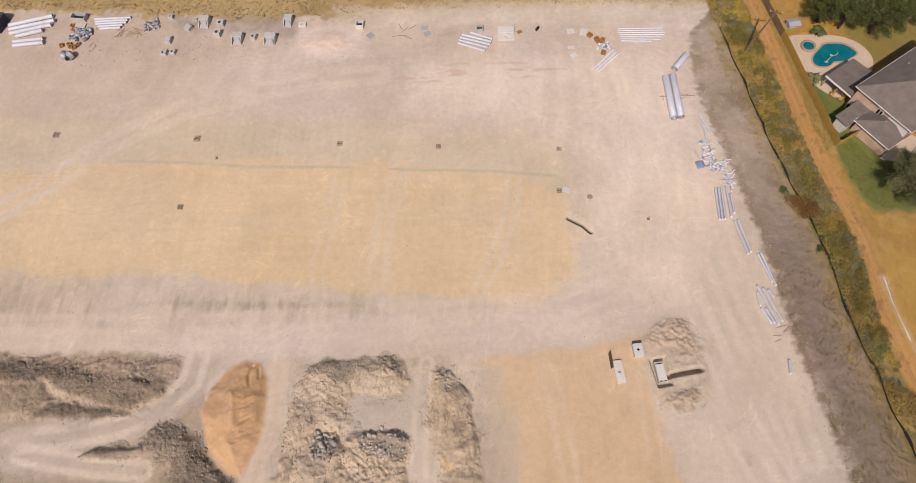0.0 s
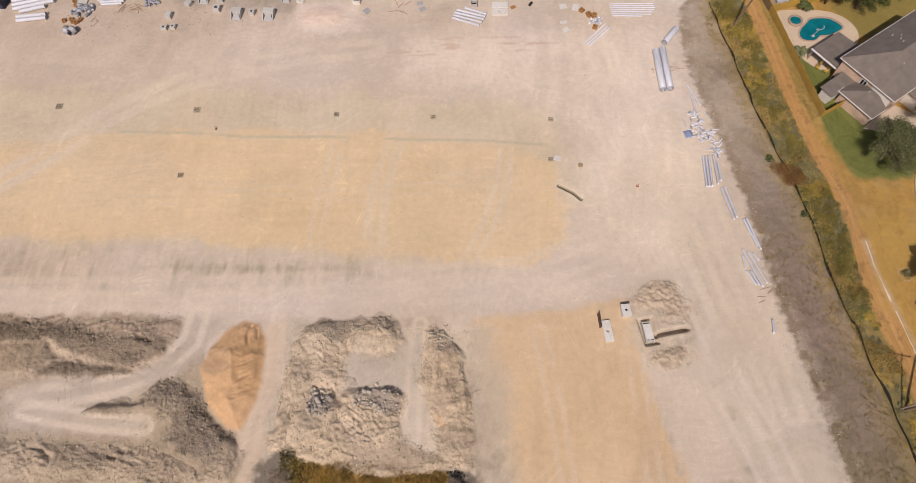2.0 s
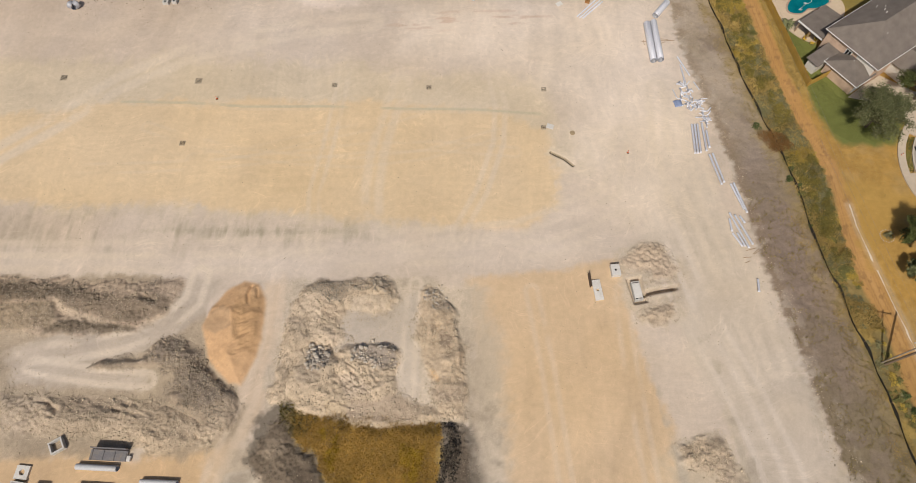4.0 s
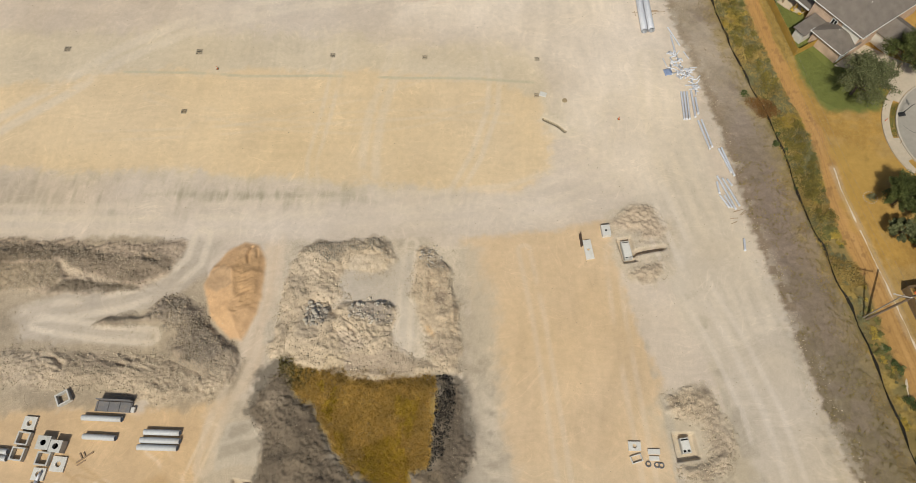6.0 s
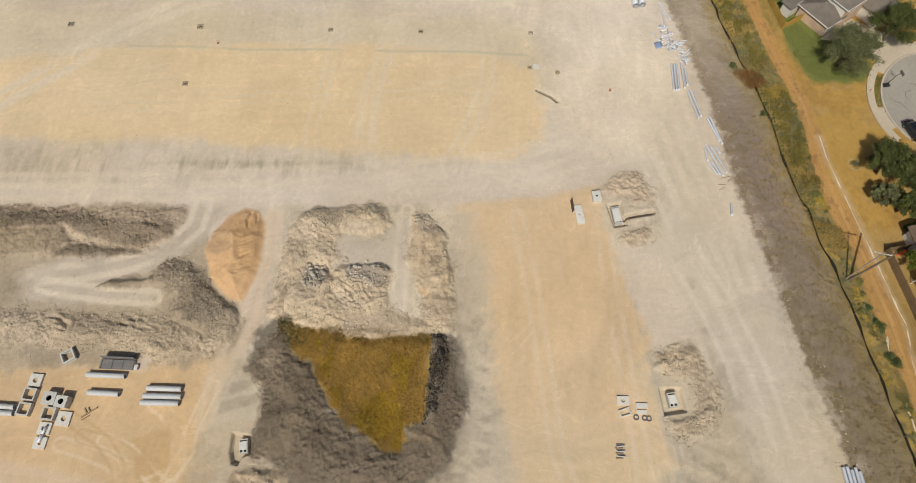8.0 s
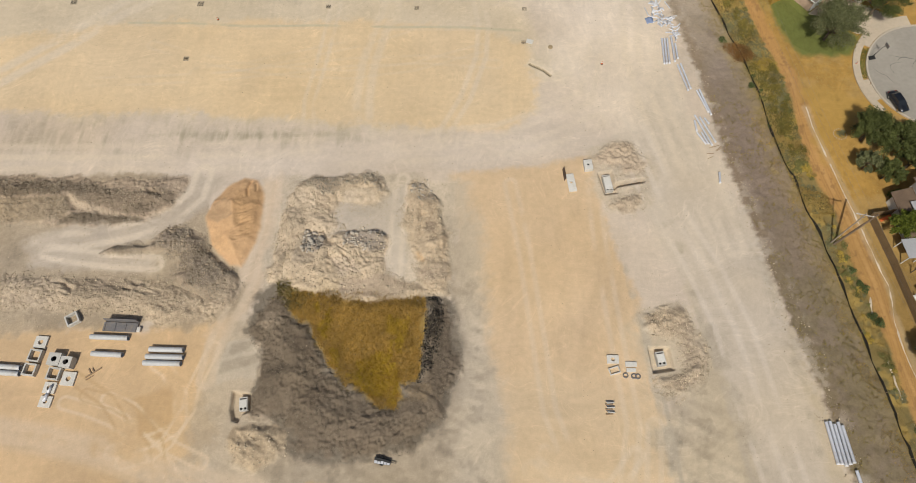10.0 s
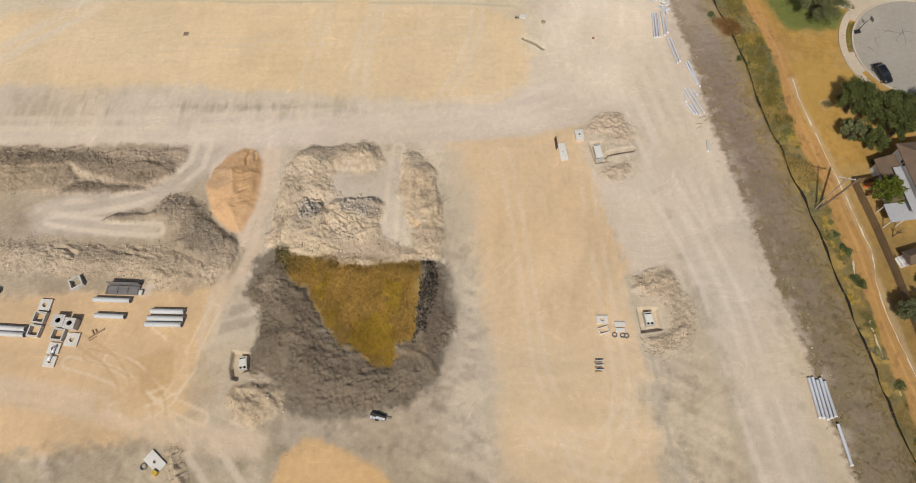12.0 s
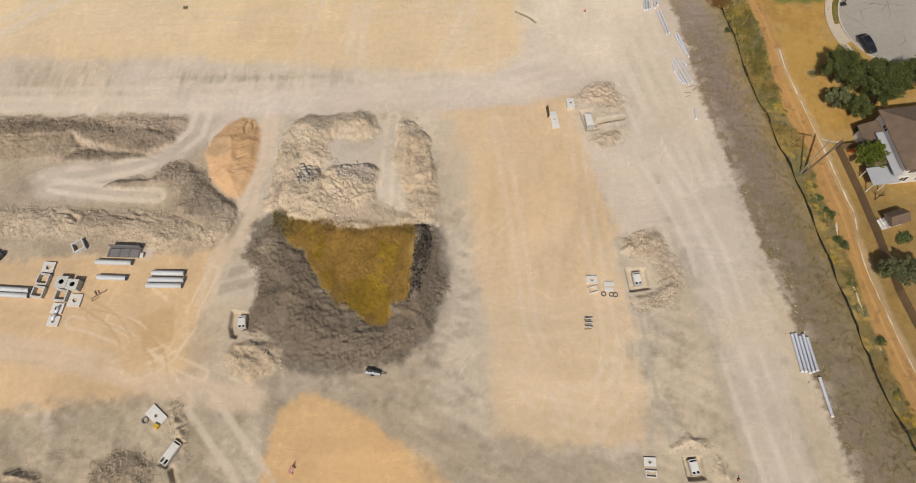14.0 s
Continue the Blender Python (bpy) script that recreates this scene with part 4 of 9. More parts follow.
wheel_marks([(-66.2, 57.1), (-52.1, 56.6), (-42.4, 55.7), (-27.6, 55.6), (-13.0, 54.9), (0.4, 54.6), (12.5, 53.5)], 0.3, 0.5, 0.0, (0.60, 0.48, 0.33))


def axis_steps(lo, hi, step, far, fine=()):
    """Steps along an axis: even in the middle, finer where pits are dug, ever wider towards the horizon."""
    mid, a = [], lo
    while a < hi:
        mid.append(a)
        a += 0.16 if any(p < a < q for p, q in fine) else step
    ends = []
    for sign, start in ((1, a), (-1, lo)):
        out, s, b = [], step, start
        if sign > 0:
            out.append(start)
        while abs(b) < far:
            s *= 1.35
            b += sign * s
            out.append(b)
        ends.append(out)
    return np.array(ends[1][::-1] + mid + ends[0])


def sheet(name, xs, ys, z_of, soil, keep=None):
    """A grid mesh; keep(x, y) tells which vertices stay."""
    gx, gy = np.meshgrid(xs, ys)
    z = z_of(gx, gy)
    col, grit = soil(gx, gy)
    idx = np.arange(gx.size).reshape(gx.shape)
    faces = np.stack([idx[:-1, :-1], idx[:-1, 1:], idx[1:, 1:], idx[1:, :-1]], -1).reshape(-1, 4)
    verts = np.stack([gx, gy, z], -1).reshape(-1, 3)
    colours = np.concatenate([col, grit[..., None]], -1).reshape(-1, 4)
    if keep is not None:
        ok = keep(gx, gy).ravel()
        faces = faces[ok[faces].any(1)]
        used = np.unique(faces)
        back = np.zeros(len(verts), int)
        back[used] = np.arange(len(used))
        verts, colours, faces = verts[used], colours[used], back[faces]
    return raw_mesh(name, verts, faces, SOIL, colours, True)


ground = sheet("ground", axis_steps(-104, 92, 0.28, 3000, ((51, 74), (13.4, 18.6), (24.5, 34.5), (35, 39), (-33, -29), (-40, -35.6))), axis_steps(-52, 104, 0.28, 3000, ((42.4, 46.8), (17.2, 23), (-13, -7.8), (-40.6, -36.4), (-20, -15.2))), ground_z, soil_of)
tagged(ground, "graded pale limestone building ground with tan pads and wheel marks", "ground", kind="structure")


# ---- heaps ----
HEAPS = []


def heap(name, label, outline, high, run, soil_a, soil_b, stones=0.6, lump=0.35, step=0.145, power=1.0, hollow=None, lumps=2.6, seed=0, blend=1.1, ragged=0.9, patches=(), vary=0.3, crests=(), furrows=(), trodden=(), grain=0.2):
    """A heap with sides that rise over run metres; soil_a and soil_b mix in patches. Crests are lines that rise or sink, furrows are combed by a machine, trodden places lie flat."""
    xs, ys = [p[0] for p in outline], [p[1] for p in outline]

    def inside(x, y):
        d = within(x, y, outline) + 0.3 + ragged * (0.9 * (fbm(x, y, 4.0, 3, seed) * 2 - 1) + 0.6 * (fbm(x, y, 1.3, 3, seed + 2) * 2 - 1))
        if hollow:
            d = np.minimum(d, (-within(x, y, hollow) + 1.6 * (fbm(x, y, 1.6, 4, seed + 1) * 2 - 1)) * 1.0)
        return d

    def flat_of(x, y):
        calm = np.ones(np.shape(x))
        for shape in trodden:
            calm = calm * (1 - 0.85 * smooth(-0.6, 0.8, within(x, y, shape) + 0.8 * (fbm(x, y, 1.8, 3, seed) * 2 - 1)))
        return calm

    def z_of(x, y):
        d = inside(x, y)
        calm = flat_of(x, y)
        up = np.clip(d / run, 0, 1) ** power * smooth(-0.2, 1.6, d)
        body = up * (0.45 + 1.1 * fbm(x, y, run * 1.5, 3, seed + 2)) * high * (0.45 + 0.55 * calm)
        for line, add, wide in crests:
            off = along(x, y, line) + 0.5 * wide * (fbm(x, y, 1.5, 3, seed + 3) * 2 - 1)
            body = body + add * np.exp(-(off / wide) ** 2) * (0.55 + 0.9 * fbm(x, y, 1.2, 3, seed + 6)) * np.clip(d / 0.8, 0, 1)
        for shape, angle, size, deep in furrows:
            a = radians(angle)
            u, v = x * math.cos(a) + y * math.sin(a), y * math.cos(a) - x * math.sin(a)
            comb = 1 - np.abs(2 * fbm(u * 0.22, v + 0.8 * fbm(x, y, 3, 3, 2), size, 4, seed + 1) - 1)
            body = body + deep * (comb - 0.7) * 2 * smooth(-0.4, 1.0, within(x, y, shape) + 0.6 * (fbm(x, y, 1.5, 3, seed) * 2 - 1))
        ridge = 1 - np.abs(2 * fbm(x, y, lumps * 1.6, 4, seed + 3) - 1)
        rough = ((ridge - 0.7) * 1.5 + (fbm(x, y, lumps * 0.45, 4, seed + 5) - 0.5) * 0.8) * lump * np.clip(d / 1.6, 0, 1) * calm
        crumb = 1 - np.abs(2 * fbm(x, y, 0.9, 3, seed + 7) - 1)
        rough = rough + ((crumb - 0.7) * 0.8 + (fbm(x, y, 0.42, 2, seed + 4) - 0.5)) * grain * np.clip(d / 0.6, 0, 1) * (0.25 + 0.75 * calm) * (0.4 + 1.2 * smooth(0.35, 0.65, fbm(x, y, 3.5, 3, seed + 2)))
        return ground_z(x, y) + np.where(d > 0, np.maximum(body + rough, 0) + 0.006 + 0.02 * np.clip(d, 0, 1), np.maximum(0.12 * d, -0.25))

    def soil(x, y):
        m = smooth(0.42, 0.58, fbm(x, y, 4.5, 5, seed + 4))[..., None]
        col = np.array(soil_a) * (1 - m) + np.array(soil_b) * m
        for shape, colour in patches:
            m2 = smooth(-0.35, 0.35, within(x, y, shape) + 0.5 * (fbm(x, y, 2.0, 4, seed) * 2 - 1))[..., None]
            col = col + (np.array(colour) - col) * m2
        col = col * (1 - vary / 2 + vary * fbm(x, y, 1.5, 5, seed + 5))[..., None]
        col = col * (1 - 0.4 * vary * smooth(0.8, 0.97, 1 - np.abs(2 * fbm(x, y, 2.2, 4, seed + 1) - 1)))[..., None]
        col = col * np.array((1.05, 0.987, 0.935))
        under, grit = soil_of(x, y)
        skirt = smooth(0.0, blend, inside(x, y) + 0.5 * blend * (fbm(x, y, 1.6, 4, seed + 6) - 0.5))
        return under + (col - under) * skirt[..., None], grit + (stones * flat_of(x, y) - grit) * skirt

    ob = sheet(name, np.arange(min(xs) - 1.2, max(xs) + 1.3, step), np.arange(min(ys) - 1.2, max(ys) + 1.3, step), z_of, soil, lambda x, y: inside(x, y) > -0.2)
    tagged(ob, label, "mound")
    HEAPS.append((inside, z_of))
    return inside, z_of


CHALK = (0.52, 0.435, 0.32)
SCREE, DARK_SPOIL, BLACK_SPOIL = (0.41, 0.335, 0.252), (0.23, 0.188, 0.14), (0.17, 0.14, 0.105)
OUT_RIDGE = [(-96, 21.6), (-82.9, 21.7), (-77.1, 21.9), (-73.2, 22.2), (-68.2, 21.9), (-62.3, 21.6), (-57.5, 21.8), (-52.1, 21.6), (-47.9, 22.0), (-46.1, 21.6), (-47.1, 18.4), (-48.4, 15.5), (-50.8, 13.9), (-52.3, 12.9), (-57.0, 12.5),
             (-64.5, 12.7), (-68.2, 12.5), (-73.9, 12.4), (-79.6, 12.4), (-96, 12.6)]
OUT_SAND = [(-39.2, 19.8), (-36.6, 21.4), (-34, 21), (-32.4, 18.4), (-32.1, 12.9), (-32.6, 8.8), (-34.4, 4.6), (-36.3, 4.8), (-40.3, 8.3), (-42.3, 13.9), (-41.2, 17)]
OUT_DARK = [(-59.2, 6.9), (-56.3, 8.1), (-51.0, 8.8), (-49.1, 11.1), (-47.1, 12.1), (-45.8, 12.1), (-43.7, 11.2), (-41.3, 10.6), (-40.5, 8.5), (-38.9, 6.1), (-37.4, 4.8), (-35.5, 4.0), (-34.4, 2.0), (-34.1, -0.6), (-34.6, -2.0), (-37.0, -3.2),
            (-39.4, -1.5), (-43.3, 0.5), (-47.2, 2.7), (-45.4, 3.9), (-45.4, 6.7), (-48.8, 7.0), (-53.7, 6.6)]
OUT_APRON = [(-90, 3.4), (-78.2, 3.4), (-70.8, 3.3), (-65.3, 3.0), (-57.1, 2.6), (-49.9, 2.4), (-47.1, 2.6), (-43.5, 1.1), (-39.8, 0.6), (-35.0, 0.6), (-34.3, -0.8), (-34.8, -2.1), (-38.1, -4.1), (-42.3, -4.8), (-45.6, -5.2), (-49.7, -4.4), (-56.7, -2.8),
             (-60.1, -3.9), (-64.1, -3.9), (-69.1, -2.5), (-76.3, -2.5), (-90, -3.5)]
OUT_CN = [(-28.6, 17.0), (-28.0, 18.4), (-26.7, 20.4), (-24.0, 21.8), (-19.3, 21.7), (-14.7, 22.7), (-12.2, 21.1), (-11.1, 18.5), (-12.0, 16.5), (-14.2, 15.8), (-18.8, 16.1), (-19.5, 14.3), (-18.4, 11.5), (-20.9, 9.7), (-23.8, 11.0),
          (-26.5, 4.5), (-26.6, 2.1), (-29.5, 1.9), (-29.8, 4.4), (-29.3, 8.8), (-28.7, 13.3)]
OUT_CS = [(-29.5, 1.9), (-29.2, 5.3), (-27.9, 8.8), (-25.5, 10.8), (-23.4, 11.7), (-20.5, 10.4), (-18.3, 10.8), (-13.9, 11.6), (-10.3, 10.5), (-10.0, 8.1), (-10.9, 5.9), (-9.9, 3.8), (-7.2, 1.8), (-0.5, 1.8), (0.0, -0.6), (-5.5, -0.9),
          (-13.0, -1.5), (-17.3, -1.0), (-20.7, -0.3), (-25.1, 0.7), (-26.6, 2.1)]
OUT_EAST = [(-7.6, 20.0), (-6.6, 20.5), (-5.1, 20.3), (-3.4, 18.1), (-2.0, 16.2), (-1.5, 13.5), (-0.5, 9.9), (-0.2, 4.7), (0.0, -0.3), (-3.8, -0.2), (-5.6, 3.0), (-5.5, 5.5), (-7.1, 9.4), (-8.1, 12.5), (-8.1, 17.1)]
PILE_A = [(-24.7, 9.7), (-23.2, 10.6), (-21.6, 9.5), (-21.1, 7.8), (-22.4, 6.9), (-24.2, 7.6)]
PILE_B = [(-18.2, 9.7), (-17.4, 10.8), (-13.9, 10.8), (-11.2, 10.5), (-10.6, 8.9), (-11.2, 7.4), (-13.1, 7.0), (-15.5, 8.4), (-17.7, 8.7)]
CN_CREST = [(-27.1, 19.7), (-23.9, 21.2), (-19.3, 21.3), (-14.6, 22.1), (-12.5, 20.7), (-11.4, 18.5), (-12.7, 18.5), (-14.5, 19.9), (-19.1, 19.9), (-19.9, 18.2), (-21.8, 18.2), (-23.8, 19.4)]
RIDGE_DARK = [(-96, 21), (-82.8, 21.3), (-76.8, 21.0), (-71.9, 21.0), (-64.0, 20.5), (-60.7, 19.3), (-56.6, 18.3), (-52.0, 18.8), (-47.9, 18.4), (-48.2, 16.9), (-50.6, 15.0), (-52.7, 14.1), (-57.5, 14.5), (-60.7, 15.9), (-65.0, 15.9), (-67.0, 18.3),
              (-69.9, 17.8), (-75.6, 17.6), (-81.4, 17.5), (-96, 17.5)]
DARK_CORE = [(-49.0, 10.9), (-47.1, 11.9), (-45.7, 11.9), (-43.7, 11.0), (-41.2, 10.5), (-40.4, 8.2), (-38.9, 5.8), (-37.3, 4.5), (-35.6, 3.7), (-36.2, 2.3), (-39.1, 1.0), (-42.2, 1.4), (-44.3, 3.0), (-45.0, 5.1), (-45.7, 7.3), (-48.4, 8.2), (-49.8, 9.5)]
TROD = [(-19.7, 15.6), (-14.2, 15.4), (-9.7, 17.1), (-8.5, 13.4), (-7.5, 9.0), (-6.1, 5.5), (-7.3, 3.0), (-10.0, 4.6), (-10.2, 9.8), (-14.8, 11.4), (-18.4, 11.7), (-18.1, 13.3)]
LOW_CALM = [(-17, 2.2), (-12, 3.0), (-9.9, 3.6), (-7, 1.4), (-7.4, -0.4), (-13, -0.6), (-18, 0.2)]
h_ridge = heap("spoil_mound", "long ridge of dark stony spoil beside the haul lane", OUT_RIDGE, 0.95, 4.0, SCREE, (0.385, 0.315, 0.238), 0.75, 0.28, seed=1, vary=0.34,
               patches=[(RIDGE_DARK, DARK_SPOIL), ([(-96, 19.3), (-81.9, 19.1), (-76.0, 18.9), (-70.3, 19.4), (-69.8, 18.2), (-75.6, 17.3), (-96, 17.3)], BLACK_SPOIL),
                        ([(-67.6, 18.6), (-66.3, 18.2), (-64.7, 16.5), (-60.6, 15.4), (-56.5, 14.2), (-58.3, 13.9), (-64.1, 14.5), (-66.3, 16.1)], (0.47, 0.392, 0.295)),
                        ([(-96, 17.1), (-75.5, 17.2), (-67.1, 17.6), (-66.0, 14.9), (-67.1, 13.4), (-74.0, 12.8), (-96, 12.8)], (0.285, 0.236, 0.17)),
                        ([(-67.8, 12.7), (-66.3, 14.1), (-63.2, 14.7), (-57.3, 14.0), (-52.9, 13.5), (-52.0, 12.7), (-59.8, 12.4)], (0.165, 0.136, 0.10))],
               crests=[([(-90, 19), (-75, 19), (-66, 18.6), (-58, 17.4), (-50, 17.4)], 0.28, 1.5), ([(-66.6, 17.4), (-65, 15.6), (-60, 14.7), (-56, 13.9)], -0.5, 0.8), ([(-52.4, 18.4), (-50.6, 18.0)], -0.5, 0.5)])
h_sand = heap("sand_mound", "long smooth mound of orange sand with dark runnels", OUT_SAND, 0.95, 3.4, (0.55, 0.365, 0.205), (0.53, 0.355, 0.20), 0.0, 0.1, seed=4, ragged=0.25, blend=0.8, lumps=2.4, power=0.75, vary=0.1, grain=0.05,
              patches=[([(-41.6, 15.6), (-39, 16.9), (-37.6, 16.0), (-37.2, 13.6), (-39.6, 12.6), (-41.4, 13.4)], (0.43, 0.30, 0.18)), ([(-36.6, 18.6), (-33.2, 19.2), (-32.8, 13), (-33, 9.4), (-35, 9.6), (-36.4, 12), (-37, 16.0)], (0.45, 0.297, 0.16))],
              crests=[([(-41.4, 16.2), (-38.6, 16.6), (-36.6, 15.6), (-33.0, 15.8)], 0.2, 0.9), ([(-37.4, 16), (-36.6, 12), (-36.9, 9.4)], 0.35, 0.8), ([(-35.2, 20.4), (-35.5, 18.9), (-35.2, 17.6)], -0.4, 0.22), ([(-34.2, 20.0), (-33.9, 18.6)], -0.22, 0.2), ([(-36.8, 8.6), (-35.8, 7.4)], 0.2, 0.5)],
              furrows=[([(-36.8, 16.2), (-33.2, 16), (-33, 12), (-33.4, 9.2), (-36.6, 8.8), (-37.2, 10.6), (-36, 12)], 24, 0.8, 0.24)])
h_apron = heap("spoil_mound", "low spread of pale stony spoil by the pipe yard", OUT_APRON, 0.55, 3.2, (0.39, 0.328, 0.248), (0.435, 0.365, 0.275), 0.75, 0.27, seed=3, vary=0.32,
               patches=[([(-62, 3), (-57, 2.8), (-50, 0.9), (-53, -0.4), (-61, 0.6)], (0.33, 0.275, 0.208)), ([(-75, 1), (-68, 1.4), (-66, -1), (-72, -1.6)], (0.45, 0.378, 0.283))],
               crests=[([(-48.4, 2.8), (-46.3, 2.2), (-44.9, 1.6), (-42.6, 1.2)], -0.55, 0.3), ([(-57.0, 2.3), (-54.4, 2.9), (-52.1, 2.3), (-51.0, 1.3)], -0.35, 0.3), ([(-56.4, 1.6), (-54, 1.2), (-51.8, 0.4)], -0.3, 0.3), ([(-66, 2.3), (-63.4, 1.6), (-61.6, 0.2)], -0.4, 0.35),
                       ([(-48, -2.4), (-45.5, -3.5), (-42, -3.4)], 0.35, 0.7), ([(-59, -1.4), (-55.6, -0.8), (-53.4, -1.9)], 0.3, 0.5)],
               furrows=[([(-66, 2.6), (-50, 2), (-44, 0.6), (-48, -1.5), (-64, -0.5)], -14, 0.9, 0.18)])
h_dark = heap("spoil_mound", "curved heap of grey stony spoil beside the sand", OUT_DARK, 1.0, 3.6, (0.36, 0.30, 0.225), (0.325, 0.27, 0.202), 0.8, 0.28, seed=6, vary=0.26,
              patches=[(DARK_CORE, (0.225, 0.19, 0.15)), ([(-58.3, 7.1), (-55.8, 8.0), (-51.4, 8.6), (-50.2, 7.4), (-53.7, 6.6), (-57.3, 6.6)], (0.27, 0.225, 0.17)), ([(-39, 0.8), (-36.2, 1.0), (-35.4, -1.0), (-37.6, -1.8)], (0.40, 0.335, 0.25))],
              crests=[([(-58, 7.4), (-54, 7.6), (-50.4, 8.0)], 0.4, 0.7), ([(-39.4, 5.6), (-37, 3.4), (-35.4, 2.8)], 0.4, 1.0)],
              furrows=[([(-50.4, 8.0), (-46, 8), (-45.2, 4.6), (-48.6, 4.4)], 48, 0.9, 0.22)])
h_cn = heap("rubble_mound", "pale limestone rubble heap with a stony crest", OUT_CN, 0.8, 2.6, CHALK, (0.485, 0.405, 0.298), 0.45, 0.32, seed=5, vary=0.28,
            patches=[(CN_CREST, (0.41, 0.342, 0.252)), ([(-18.8, 18.4), (-15, 19.4), (-12.8, 18), (-13, 16.6), (-18.4, 16.6)], (0.50, 0.428, 0.33)), ([(-23.8, 17.8), (-20, 18), (-20, 15.2), (-23, 14.8)], (0.455, 0.375, 0.272))],
            crests=[([(-27, 19.2), (-23.6, 20.6), (-19, 20.7), (-14.6, 21.3), (-12.2, 19.8), (-11.8, 18)], 0.2, 1.2), ([(-27.6, 14), (-28, 9), (-28.4, 4)], 0.2, 1.2), ([(-19.8, 17.8), (-19.4, 16.6)], -0.3, 0.4)],
            furrows=[([(-24.4, 18), (-20, 18), (-20, 13), (-24, 13.4)], -35, 0.9, 0.2)])
h_cs = heap("rubble_mound", "broad pale limestone rubble heap with grey boulders", OUT_CS, 0.85, 4.0, CHALK, (0.49, 0.41, 0.30), 0.4, 0.34, seed=7, lumps=2.4, vary=0.28, trodden=[TROD, LOW_CALM],
            patches=[(PILE_A, (0.31, 0.272, 0.225)), ([(-25.5, 7.5), (-22.4, 7.5), (-22.2, 5.4), (-24.3, 4.7), (-25.7, 5.3)], (0.36, 0.305, 0.23)), (PILE_B, (0.30, 0.262, 0.215)), ([(-19.6, 6), (-17, 6.6), (-14, 3.6), (-17.6, 2.6)], (0.52, 0.44, 0.34)),
                     ([(-29, 4.4), (-26.9, 4.4), (-26.9, 2), (-29.2, 2.2)], (0.53, 0.45, 0.335)), (LOW_CALM, (0.415, 0.345, 0.262)), ([(-21, 2.2), (-18, 2.2), (-18, 0.2), (-21, 0.4)], (0.48, 0.40, 0.282))],
            crests=[([(-19.1, 9.7), (-17.9, 10.4), (-14.8, 10.7), (-11.4, 10.0)], 0.45, 0.7), ([(-23, 9.2), (-22.6, 7.8)], 0.5, 0.9), ([(-20.6, 11), (-20.4, 9.4), (-19.8, 8.8)], -0.6, 0.5), ([(-29, 2.2), (-25, 1.2), (-20.5, 0.2), (-13, -0.9), (-5, -0.5), (-1, 0.4)], 0.12, 0.7)],
            furrows=[([(-21.7, 8.4), (-18.2, 9.0), (-14.5, 7.6), (-11.7, 5.5), (-12.5, 4.2), (-17.6, 2.5), (-20.4, 4.5)], -40, 1.0, 0.38), ([(-10.4, 8), (-7.6, 8), (-6.6, 1), (-9.6, 0.4)], 100, 0.7, 0.14)])
h_east = heap("rubble_mound", "narrow pale limestone rubble heap beside the orange pad", OUT_EAST, 0.6, 2.4, (0.48, 0.395, 0.29), (0.45, 0.375, 0.278), 0.45, 0.3, seed=2, vary=0.28,
              patches=[([(-5.2, 18.1), (-3.4, 18.1), (-2.1, 16.7), (-3.3, 16.0), (-5.0, 16.7)], (0.33, 0.278, 0.215)), ([(-4.6, 13.4), (-2.8, 13.0), (-2.7, 10.3), (-4.3, 10.6)], (0.385, 0.315, 0.24)), ([(-6.6, 7.1), (-5.3, 7.2), (-4.4, 5.5), (-5.7, 5.4)], (0.48, 0.345, 0.205)),
                       ([(-5.6, 4.6), (-0.6, 4.8), (-0.4, 2.2), (-5.2, 2.4)], (0.40, 0.335, 0.258))],
              crests=[([(-4.8, 19.8), (-3.4, 17.8), (-2.4, 16.2)], 0.4, 0.7), ([(-5, 15.6), (-5, 10), (-4.6, 8.6)], -0.4, 0.6), ([(-2, 15), (-1.4, 10), (-2.6, 8.4), (-4.4, 8.6)], 0.35, 0.6), ([(-5, 5), (-3, 4.9), (-0.8, 4.6)], 0.3, 0.5)])
